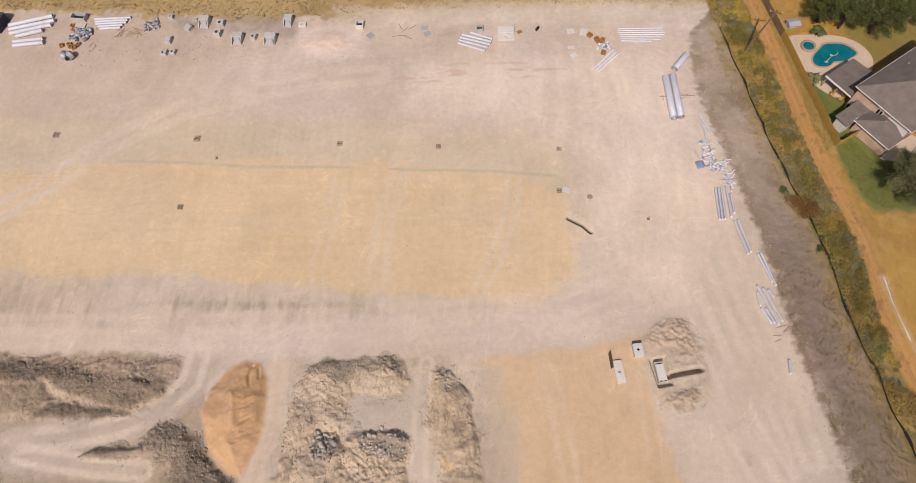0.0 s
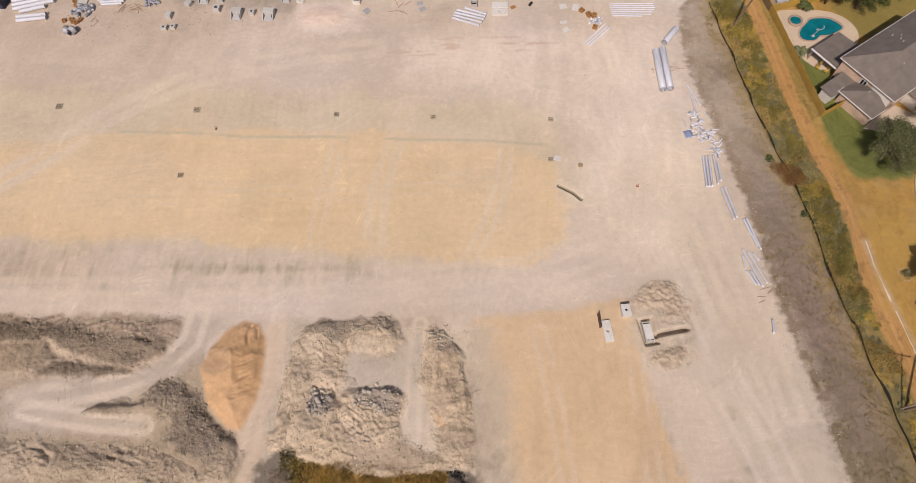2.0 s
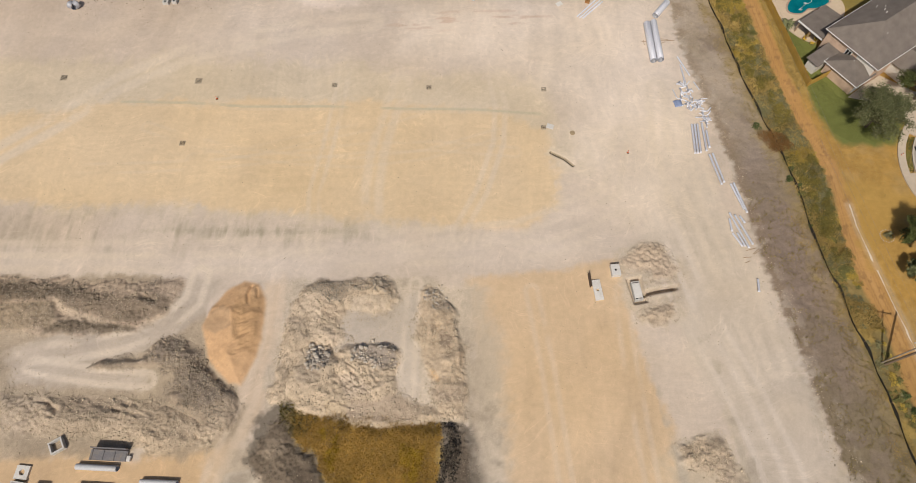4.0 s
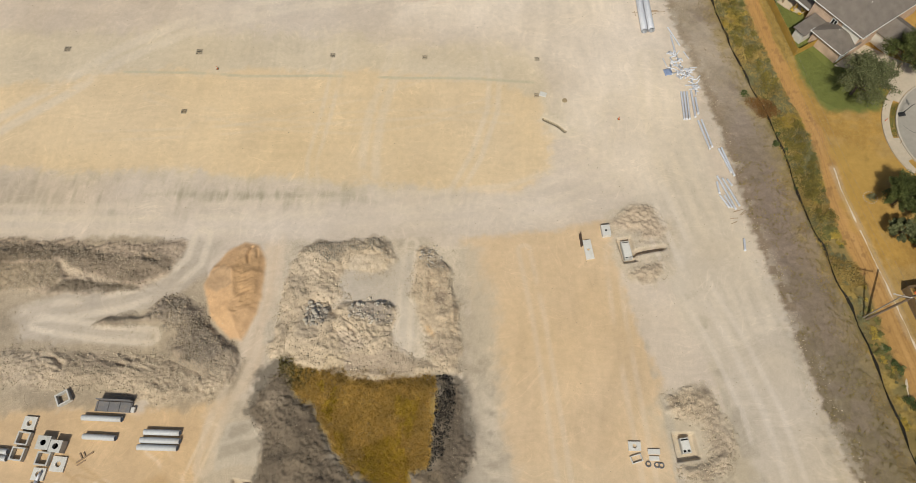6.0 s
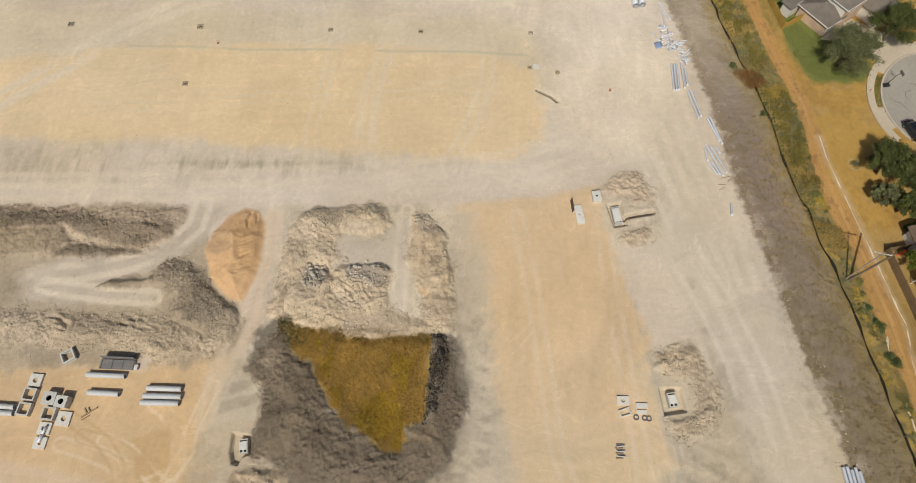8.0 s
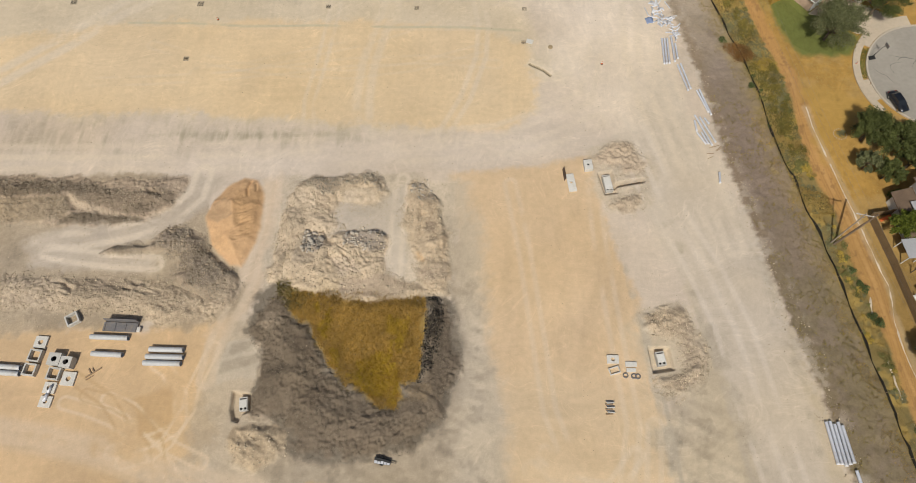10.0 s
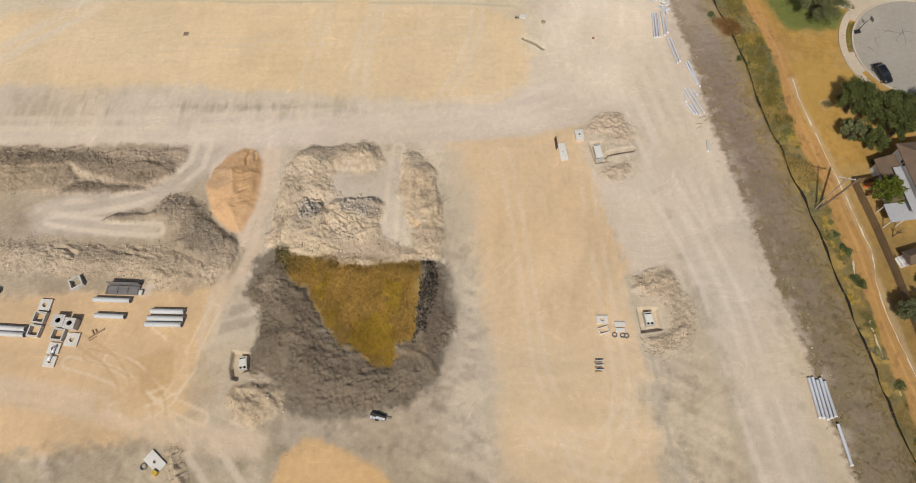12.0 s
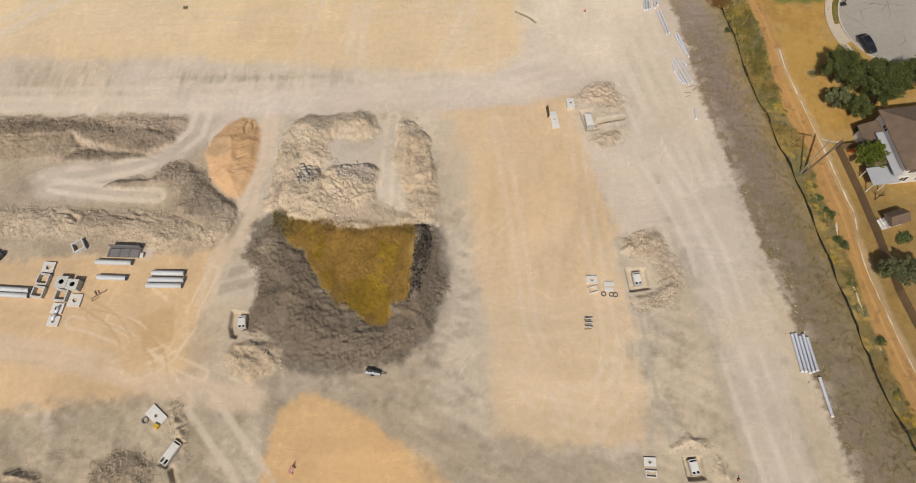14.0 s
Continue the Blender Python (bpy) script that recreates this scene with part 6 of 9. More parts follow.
def shrub_leaves(rs, x, y, z, r, h, count, leaf):
    p = rs.normal(size=(count, 3))
    p /= np.linalg.norm(p, axis=1)[:, None]
    p *= rs.rand(count, 1) ** 0.4
    p[:, 2] = np.abs(p[:, 2])
    wob = 0.7 + 0.6 * rs.rand(1) + 0.25 * np.sin(3 * np.arctan2(p[:, 1], p[:, 0]) + rs.rand() * 6)
    p[:, :2] *= wob[:, None] if np.ndim(wob) else wob
    return quads(rs, p * (r, r, h) + (x, y, z), np.full(count, leaf), 0.72)


def shrubs(name, label, places, material, seed, leaf=0.16, dense=90):
    """Many low bushes that nobody could count."""
    rs, vs, fs, n = np.random.RandomState(seed), [], [], 0
    for x, y, r, h in places:
        v, f = shrub_leaves(rs, x, y, float(ground_z(x, y)), r, h, int(dense * (0.5 + r)), leaf)
        vs.append(v)
        fs.append(f + n)
        n += len(v)
    return tagged(raw_mesh(name, np.concatenate(vs), np.concatenate(fs), material), label, "bushes", kind="stuff")


def tree(name, label, x, y, radius, high, leaf_mat, seed, leaves=3200, leaf=0.135, flat=0.75, trunk=0.22):
    """A tapered trunk with forking limbs and a crown of leaf clumps with gaps."""
    rs = np.random.RandomState(seed)
    z = float(ground_z(x, y))
    root = empty(name, x, y, z)
    bm = bmesh.new()
    fork = high * 0.28
    rod(bm, (0, 0, -0.2), (0.1, 0.05, fork), trunk * 1.25, trunk * 0.85, 10)
    centre = Vector((0, 0, high * 0.62))
    tips = []
    count = 22 + int(radius * 7)
    for k in range(count):
        a, e = k * 2.4 + rs.rand(), rs.uniform(-0.25, 1.0)
        r = radius * (0.2 + 0.72 * rs.rand() ** 0.6)
        tip = centre + Vector((math.cos(a) * r * math.cos(e * 1.2), math.sin(a) * r * math.cos(e * 1.2), high * 0.36 * flat * math.sin(e * 1.5) * 1.3))
        tips.append((tip, radius * rs.uniform(0.2, 0.36)))
        mid = Vector((0.1, 0.05, fork)).lerp(tip, 0.5) + Vector((0, 0, 0.3))
        rod(bm, (0.1, 0.05, fork - 0.15), mid, trunk * 0.45, trunk * 0.25, 6)
        rod(bm, mid, tip, trunk * 0.25, 0.03, 5)
    part("trunk", bm, BARK, root, "grey-brown forked trunk", False)
    pts = []
    each = int(leaves * 3.4) // count
    for tip, r in tips:
        p = rs.normal(size=(each, 3))
        p /= np.linalg.norm(p, axis=1)[:, None]
        p *= (rs.rand(each, 1) ** 0.5) * r * (0.8 + 0.35 * rs.rand(each, 1) ** 2)
        p[:, 2] *= 0.7
        out = np.array((tip - centre).normalized())
        reach = p @ out
        p = (p - reach[:, None] * out) * (0.55 + 0.45 * rs.rand(each, 1)) + (reach * 1.35)[:, None] * out
        pts.append(p + np.array(tip))
    v, f = quads(rs, np.concatenate(pts), np.full(each * count, leaf))
    crown = raw_mesh("crown", v, f, leaf_mat)
    crown.parent = root
    tagged(crown, "uneven crown of small leaves")
    return tagged(root, label, "tree")


# ---- things of the building ground ----
def gz(x, y):
    return float(ground_z(x, y))


def pipe(x1, y1, x2, y2, dia, material, label, group, ribs=0.0, wall=0.06, bell=True, base=0.0):
    """A hollow pipe lying on the ground, with a bell at one end or ribs."""
    length, turn = math.hypot(x2 - x1, y2 - y1), math.degrees(math.atan2(y2 - y1, x2 - x1))
    r = dia / 2
    prof = []
    if ribs:
        n = int(length / ribs)
        for k in range(n):
            s = -length / 2 + k * length / n
            prof += [(s, r * 0.88), (s + 0.3 * length / n, r), (s + 0.7 * length / n, r)]
        prof.append((length / 2, r * 0.955))
    else:
        prof = [(-length / 2, r * 0.97), (-length / 2 + 0.02, r)]
        prof += [(length / 2 - 0.30, r), (length / 2 - 0.26, r * 1.12), (length / 2, r * 1.12)] if bell else [(0, r * 1.005), (0.06, r * 1.005), (length / 2 - 0.02, r), (length / 2, r * 0.97)]
    inner = r * (1 - 2 * wall)
    prof += [(length / 2, inner), (0, inner), (-length / 2, inner)]
    ob = mesh_object("pipe", ringed(bmesh.new(), prof, 20), material, False)
    mx, my = (x1 + x2) / 2, (y1 + y2) / 2
    tilt = math.degrees(math.atan2(gz(x2, y2) - gz(x1, y1), length))
    ob.matrix_world = pose(mx, my, max(gz(mx, my), (gz(x1, y1) + gz(x2, y2)) / 2) + r * (1.1 if bell and not ribs else 1.0) + base, 0, -tilt, turn)
    return tagged(ob, label, "pipe", group)


def pipes(rows, dia, material, label, group, **k):
    for row in rows:
        pipe(*row, dia, material, label, group, **k)


def hole_slab(bm, w, d, z0, z1, hole, n=24):
    """A slab with a round hole through it."""
    def edge(a):
        c, s = math.cos(a), math.sin(a)
        k = 1 / max(abs(c) / (w / 2), abs(s) / (d / 2))
        return c * k, s * k
    angles = sorted({round(2 * math.pi * k / n, 6) for k in range(n)} | {round(math.atan2(sy * d, sx * w) % (2 * math.pi), 6) for sx in (1, -1) for sy in (1, -1)})
    rings = []
    for z in (z0, z1):
        rings.append([bm.verts.new((*edge(a), z)) for a in angles])
        rings.append([bm.verts.new((hole * math.cos(a), hole * math.sin(a), z)) for a in angles])
    ob, ib, ot, it = rings
    m = len(angles)
    for k in range(m):
        j = (k + 1) % m
        for q in ((ot[k], ot[j], it[j], it[k]), (ob[j], ob[k], ib[k], ib[j]), (ob[k], ob[j], ot[j], ot[k]), (it[k], it[j], ib[j], ib[k])):
            bm.faces.new(q)
    return bm


def frame_mesh(bm, w, d, z0, z1, t):
    for x0, y0, x1, y1 in ((-w / 2, -d / 2, w / 2, -d / 2 + t), (-w / 2, d / 2 - t, w / 2, d / 2), (-w / 2, -d / 2 + t, -w / 2 + t, d / 2 - t), (w / 2 - t, -d / 2 + t, w / 2, d / 2 - t)):
        box(bm, x0, y0, z0, x1, y1, z1)
    return bm


def precast_slab(x, y, w, d, h, hole, turn, label, material=CONCRETE_LIGHT, lift=0.0, tilt=0.0):
    ob = mesh_object("precast_slab", hole_slab(bmesh.new(), w, d, 0, h, hole) if hole else boxed(-w / 2, -d / 2, 0, w / 2, d / 2, h, bevel=0.02), material)
    ob.matrix_world = pose(x, y, gz(x, y) - 0.02 + lift, tilt, 0, turn)
    return tagged(ob, label, "concrete slab", "precast drain parts")


def precast_frame(x, y, w, d, h, t, turn, label, material=CONCRETE):
    ob = mesh_object("manhole_riser", frame_mesh(bmesh.new(), w, d, 0, h, t), material)
    ob.matrix_world = pose(x, y, gz(x, y) - 0.02, 0, 0, turn)
    return tagged(ob, label, "concrete frame", "precast drain parts")


def precast_box(x, y, w, d, h, hole, turn, label, material=CONCRETE):
    """A chamber: four walls and a lid with a hole."""
    root = empty("precast_chamber", x, y, gz(x, y) - 0.02, turn)
    part("wall", frame_mesh(bmesh.new(), w, d, 0, h - 0.15, 0.14), material, root)
    part("lid", hole_slab(bmesh.new(), w + 0.004, d + 0.004, h - 0.15, h, hole), material, root)
    part("base", boxed(-w / 2 + 0.14, -d / 2 + 0.14, 0.02, w / 2 - 0.14, d / 2 - 0.14, 0.12), VOID, root, "chamber floor painted near-black for shade")
    return tagged(root, label, "concrete chamber", "precast drain parts")


def open_box(x, y, w, d, h, turn, label, material=CONCRETE, t=0.13):
    root = empty("precast_chamber", x, y, gz(x, y) - 0.02, turn)
    part("wall", frame_mesh(bmesh.new(), w, d, 0, h, t), material, root)
    part("base", boxed(-w / 2 + t, -d / 2 + t, 0.02, w / 2 - t, d / 2 - t, 0.12), VOID, root, "chamber floor painted near-black for shade")
    return tagged(root, label, "concrete chamber", "precast drain parts")


def end_section(x, y, w, d, h, turn, label):
    """A pipe's end section: a back wall and box, sloped wing walls and an apron between them."""
    root = empty("end_section", x, y, gz(x, y) - 0.02, turn)
    part("headwall", boxed(-w / 2, 0, 0, w / 2, d * 0.5, h, bevel=0.03), CONCRETE, root)
    for s in (-1, 1):
        bm = bmesh.new()
        x0, x1 = s * w / 2 * 0.98, s * (w / 2 - 0.12)
        pts = [(0.0, 0), (0.0, h), (-d * 0.5, 0.18), (-d * 0.5, 0)]
        a = [bm.verts.new((x0, p, q)) for p, q in pts]
        b = [bm.verts.new((x1, p, q)) for p, q in pts]
        bm.faces.new(a)
        bm.faces.new(b[::-1])
        for k in range(4):
            bm.faces.new((a[k], a[(k + 1) % 4], b[(k + 1) % 4], b[k]))
        part("wing_wall", bm, CONCRETE, root)
    bm = bmesh.new()
    vs = [bm.verts.new(p) for p in ((-w / 2 + 0.12, -d * 0.5, 0.05), (w / 2 - 0.12, -d * 0.5, 0.05), (w * 0.22, -0.003, h * 0.62), (-w * 0.22, -0.003, h * 0.62))]
    lo = [bm.verts.new((v.co.x, v.co.y, 0)) for v in vs]
    bm.faces.new(vs)
    for k in range(4):
        bm.faces.new((vs[k], lo[k], lo[(k + 1) % 4], vs[(k + 1) % 4]))
    # darker concrete on the apron stands in for the shaded opening
    part("apron", bm, CONCRETE_DARK, root, "sloped apron")
    return tagged(root, label, "end section", "precast drain parts")


def grate(x, y, size, label):
    """A drain inlet flush with the ground: concrete collar and iron grid."""
    root = empty("drain_inlet", x, y, gz(x, y) - 0.08)
    part("collar", frame_mesh(bmesh.new(), size * 1.16, size * 1.16, 0, 0.12, size * 0.075), DUSTY, root, "dusty concrete collar")
    # a flat near-black slab in place of the shaded shaft's depth
    part("shaft", boxed(-size / 2, -size / 2, 0.0, size / 2, size / 2, 0.06), VOID, root, "near-black slab standing in for the shaded shaft")
    bm = bmesh.new()
    for k in range(7):
        o = -size / 2 + (k + 0.5) * size / 7
        box(bm, o - 0.018, -size / 2, 0.08, o + 0.018, size / 2, 0.13)
    box(bm, -size / 2, -0.018, 0.085, size / 2, 0.018, 0.135)
    part("grid", bm, BLACK, root, "black iron grid")
    return tagged(root, label, "drain inlet", "drain inlets")


def inlet_in_pit(x, y, w, d, h, turn, deep, label, opening=0.45):
    """A cast drain box standing in its excavation, with a slab and a throat."""
    root = empty("curb_inlet", x, y, gz(x, y) - 0.05, turn)
    part("wall", frame_mesh(bmesh.new(), w, d, 0, h, 0.15), CONCRETE, root)
    part("cover", boxed(-w / 2 + 0.08, -d / 2 + opening, h, w / 2 - 0.08, d / 2 - 0.35, h + 0.12, bevel=0.02), CONCRETE_LIGHT, root, "pale concrete cover")
    part("base", boxed(-w / 2 + 0.15, -d / 2 + 0.15, 0.02, w / 2 - 0.15, d / 2 - 0.15, 0.1), VOID, root, "box floor painted near-black for shade")
    part("beam", boxed(-0.12, -d / 2 + 0.15, h * 0.8, 0.12, -d / 2 + opening + 0.1, h + 0.02), CONCRETE, root)
    return tagged(root, label, "drain box", "drain boxes in pits")


def fittings(name, label, x, y, spread_x, spread_y, count, dia, seed, material=PIPE_SCRAP):
    """A pile of pipe bends and tees, each a thing of its own."""
    rs = random.Random(seed)
    for k in range(count):
        r = dia * rs.uniform(0.35, 0.6)
        bm = bmesh.new()
        run = rs.uniform(0.5, 1.1)
        ringed(bm, [(-run, r), (-run + 0.1, r * 1.12), (-run + 0.2, r), (run * 0.3, r), (run * 0.3, r * 0.85), (-run, r * 0.85)], 14)
        other = bmesh.new()
        ringed(other, [(0, r), (run * 0.7, r), (run * 0.72, r * 1.12), (run, r * 1.12), (run, r * 0.85), (0, r * 0.85)], 14)
        bmesh.ops.rotate(other, verts=other.verts, cent=(0, 0, 0), matrix=Matrix.Rotation(radians(rs.choice((45, 60, 90))), 3, "Z"))
        bmesh.ops.translate(other, verts=other.verts, vec=(run * 0.25, 0, 0))
        me = bpy.data.meshes.new("tmp")
        other.to_mesh(me)
        other.free()
        bm.from_mesh(me)
        bpy.data.meshes.remove(me)
        ob = mesh_object(name, bm, material, False)
        px, py = x + rs.uniform(-1, 1) * spread_x, y + rs.uniform(-1, 1) * spread_y
        ob.matrix_world = pose(px, py, gz(px, py) + r * 1.05, 0, 0, rs.uniform(0, 360))
        tagged(ob, label, "pipe fitting", name + " pile")


def sticks(label, x, y, spread, count, length, seed, base_turn=None):
    rs = random.Random(seed)
    for k in range(count):
        L = length * rs.uniform(0.6, 1.2)
        ob = mesh_object("timber_lath", boxed(-L / 2, -0.045, 0, L / 2, 0.045, 0.06, bevel=0.008), TIMBER)
        px, py = x + rs.uniform(-1, 1) * spread, y + rs.uniform(-1, 1) * spread
        ob.matrix_world = pose(px, py, gz(px, py) + 0.01, 0, 0, rs.uniform(0, 180) if base_turn is None else base_turn + rs.uniform(-25, 25))
        tagged(ob, label, "timber", "loose timber")


def tyre(x, y, r, label):
    prof = [(0, r * 0.62), (0, r * 0.92), (0.06, r), (0.2, r), (0.26, r * 0.92), (0.26, r * 0.62)]
    ob = mesh_object("tyre", ringed(bmesh.new(), prof, 20, "z"), STEEL_DARK, False)
    ob.matrix_world = pose(x, y, gz(x, y) - 0.08)
    return tagged(ob, label, "tyre", "loose tyres")


def marker(x, y, label, material=ORANGE, h=0.75):
    """A warning cone on a square foot, with a white band."""
    root = empty("traffic_cone", x, y, gz(x, y))
    part("foot", boxed(-0.2, -0.2, 0, 0.2, 0.2, 0.05, bevel=0.01), BLACK, root)
    bm = bmesh.new()
    rod(bm, (0, 0, 0.05), (0, 0, h), 0.15, 0.04, 14)
    cone = part("body", bm, material, root)
    bm = bmesh.new()
    rod(bm, (0, 0, h * 0.5), (0, 0, h * 0.68), 0.108, 0.085, 14)
    part("band", bm, WHITE, cone, "white band")
    return tagged(root, label, "cone")


# drain inlets of the pads
for x, y, s in ((-79.2, 63.6, 1.15), (-52.3, 62.5, 1.15), (-25.8, 61.2, 0.85), (-7.9, 60.4, 0.85), (13.5, 59.7, 0.8), (-52.5, 48.3, 0.9), (13.1, 51.2, 0.8)):
    grate(x, y, s, "black iron drain grate in a concrete collar")
precast_slab(14.3, 51.4, 1.0, 1.3, 0.12, 0, 70, "small pale concrete lid beside a drain", CONCRETE_LIGHT, 0.0)
bm = bmesh.new()
rod(bm, (0, 0, 0), (0, 0, 0.1), 0.5, 0.46, 20)
rod(bm, (0, 0, 0.1), (0, 0, 0.13), 0.3, 0.3, 16)
ob = mesh_object("valve_cover", bm, plain("rust_brown_iron", (0.36, 0.27, 0.16), 0.85, 0.15, 5, 0.01))
ob.matrix_world = pose(18.2, 50.0, gz(18.2, 50.0) - 0.04)
tagged(ob, "brown round iron cover on pale ground", "cover")
marker(27.6, 45.75, "orange warning cone on pale ground")
marker(-47.9, 58.2, "orange warning cone near a drain")
marker(42.8, -39.9, "red marker cone beside the diggings", RED)

# pipe stacks
pipes([(-97, 90.4, -88.4, 92.8), (-96.6, 89.3, -87.7, 91.6), (-96.1, 88.2, -88, 90.4), (-94.4, 87.4, -89.4, 88.9), (-94.6, 86, -88.5, 86.7), (-94.3, 85, -88.2, 85.7)], 0.75, PLASTIC, "big white plastic drain pipe lying in a row", "white drain pipes")
pipes([(-103, 93.1, -98.7, 93.3), (-103, 92.4, -98.6, 92.6), (-103, 91.5, -98.5, 91.7)], 0.5, PLASTIC, "white plastic pipe at the yard's edge", "white pipes at the edge")
pipes([(-79.4, 91.8, -71.8, 92.1), (-79.1, 91.15, -72.3, 91.45), (-78.8, 90.5, -72.4, 90.8), (-78.1, 89.85, -73, 90.1), (-77.7, 89.2, -73.3, 89.45)], 0.48, PLASTIC, "white plastic pipe in a neat row", "row of white pipes")
pipes([(-2.4, 86.7, 1.9, 84.9), (-4, 86.2, 1.7, 84.25), (-4.4, 85.5, 1.4, 83.6), (-4.6, 84.8, 1, 82.8), (-4.8, 84.1, 0.5, 82)], 0.5, PLASTIC, "white plastic pipe laid aslant", "slanted white pipes")
pipes([(26.3, 87.2, 35, 87.2), (26.3, 86.65, 35.1, 86.65), (26.3, 86.15, 35.2, 86.05), (26.5, 85.6, 35, 85.5), (26.4, 85.1, 34.5, 85), (26.5, 84.6, 34.2, 84.35), (26.6, 84.1, 32.4, 83.9)], 0.26, PLASTIC, "thin white water pipe in a long row", "thin white pipes")
pipes([(20.7, 77.2, 25.1, 82.1), (21.2, 76.9, 25.5, 81.4), (21.8, 76.8, 25.9, 81)], 0.3, PLASTIC, "thin white pipe lying aslant", "slanted thin pipes")
pipes([(35.7, 76.7, 38.4, 80.2)], 1.25, GALVANISED, "short corrugated steel culvert on the strip's edge", "culverts", ribs=0.24, wall=0.02)
pipes([(33.85, 74.9, 34.15, 65.6), (35.15, 75.3, 35.5, 65.8)], 1.25, GALVANISED, "long corrugated steel culvert lying in a pair", "culverts", ribs=0.24, wall=0.02)
pipes([(38.8, 66.9, 40.5, 62.4), (39.1, 65, 39.5, 60.2)], 0.3, PLASTIC, "single white pipe on the weedy edge", "thin white pipes by the strip")
pipes([(39.35, 51.5, 39.15, 45.4), (39.85, 51.5, 39.6, 45.4), (40.35, 51.5, 40.1, 45.5), (41.15, 51.7, 41.15, 45.9), (41.7, 50.2, 41.75, 46.6)], 0.38, PLASTIC, "white pipe in a row by the strip", "white pipes by the strip")
pipes([(41.5, 45.2, 42.7, 39.2), (42.1, 45.4, 43.2, 39.6), (44.2, 39.3, 45.6, 34.4), (44.7, 39.5, 46, 33.8)], 0.36, PLASTIC, "white pipe lying in a pair by the strip", "white pipes by the strip")
pipes([(43.1, 33.8, 45.2, 27.4), (43.9, 33.4, 45.9, 28), (44.7, 33.2, 45.3, 31.9), (42.9, 32.7, 43, 30.4), (43, 30.1, 44.2, 27.7), (43.75, 30.1, 44.65, 27.7)], 0.34, PLASTIC, "white pipe lying askew by the strip", "white pipes by the strip")
pipes([(45.6, 22, 45.4, 19.9)], 0.36, PLASTIC, "short white pipe alone on pale ground", "white pipes by the strip")
pipes([(54.1, -19.2, 54.5, -25), (54.65, -19.1, 55.05, -25), (55.2, -19.5, 55.6, -25.2), (55.75, -19.2, 56.15, -25), (56.25, -19.7, 56.75, -24.8), (56.8, -25.7, 57.4, -31.4)], 0.46, PLASTIC, "white plastic pipe beside the chalky edge", "southern white pipes")
pipes([(-73.3, -12, -66.2, -12.4), (-73, -12.95, -66.1, -13.35), (-56.4, -7.4, -50.3, -7.6), (-55.5, -10.1, -50.6, -10.3), (-46.5, -9.35, -41.1, -9.45), (-46.8, -10.5, -40.9, -10.6), (-47, -11.5, -41.1, -11.6)], 0.86, PIPE_GREY, "big pale grey pipe on the sandy yard", "grey pipes of the sandy yard", bell=False)

# the north yard
open_box(-82.6, 92.2, 3.0, 1.6, 1.0, -6, "long grey concrete chamber open at the top")
precast_slab(-82.0, 90.2, 2.2, 1.1, 0.3, 0, -2, "grey concrete slab beside scrap fittings", CONCRETE)
fittings("pipe_bend", "grey pipe bend in a heap", -81.4, 87.6, 2.2, 1.3, 20, 0.55, 3)
fittings("pipe_bend", "large grey pipe tee", -82.1, 81.4, 0.2, 0.2, 1, 1.5, 5)
fittings("pipe_bend", "grey pipe bend in a small heap", -67.0, 90.6, 1.2, 1.5, 15, 0.45, 8)
for x, y in ((-83.0, 89.2), (-82.4, 84.7), (-83.4, 83.1), (-83.6, 90.2), (-82.9, 85.3), (-81.7, 84.4), (-82.6, 83.0), (-84.4, 85.0), (-81.0, 85.2)):
    ob = mesh_object("iron_valve", hole_slab(bmesh.new(), 0.9, 0.7, 0, 0.45, 0.22), RUST)
    ob.matrix_world = pose(x, y, gz(x, y), 0, 0, x * 37)
    tagged(ob, "rusty orange valve casting", "valve", "valve castings")
for x, y, w, d, h, hole, turn in ((-63.5, 92.0, 0.9, 0.8, 0.7, 0.22, 5), (-59.2, 89.0, 1.3, 1.2, 0.8, 0.0, -25), (-52.8, 90.0, 1.4, 1.2, 0.9, 0.36, 0), (-52.9, 87.4, 1.3, 1.3, 1.0, 0.4, -8),
                                  (-62.6, 85.8, 1.1, 1.4, 0.9, 0.0, -4), (-62.9, 82.6, 1.2, 0.9, 0.7, 0.3, -5), (-61.1, 82.8, 1.0, 0.9, 0.7, 0.28, -5), (-45.5, 86.3, 1.1, 1.1, 0.8, 0.3, -10), (-58.4, 91.4, 0.9, 0.7, 0.4, 0.2, 0)):
    if hole:
        precast_box(x, y, w, d, h, hole, turn, "small grey concrete chamber with a round hole")
    else:
        precast_slab(x, y, w, d, h, 0, turn, "plain grey concrete block", CONCRETE)
for x, y, w in ((-56.2, 90.3, 2.0), (-48.6, 85.8, 2.0), (-42.0, 85.5, 2.2), (-39.0, 90.2, 1.6)):
    end_section(x, y, w, 2.4, 1.2, -4, "grey concrete pipe end section with sloped wings")
precast_slab(-36.1, 89.5, 1.5, 1.1, 0.35, 0.32, 0, "pale concrete slab with a round hole")
open_box(-24.4, 89.1, 1.5, 1.5, 0.9, -4, "pale concrete chamber open at the top", CONCRETE_LIGHT)
precast_slab(-22.2, 86.5, 1.3, 1.3, 0.1, 0, 42, "flat dark grey concrete lid", CONCRETE_DARK)
precast_slab(-11.5, 88.2, 1.3, 1.1, 0.1, 0, 4, "flat dark grey concrete lid", CONCRETE_DARK)
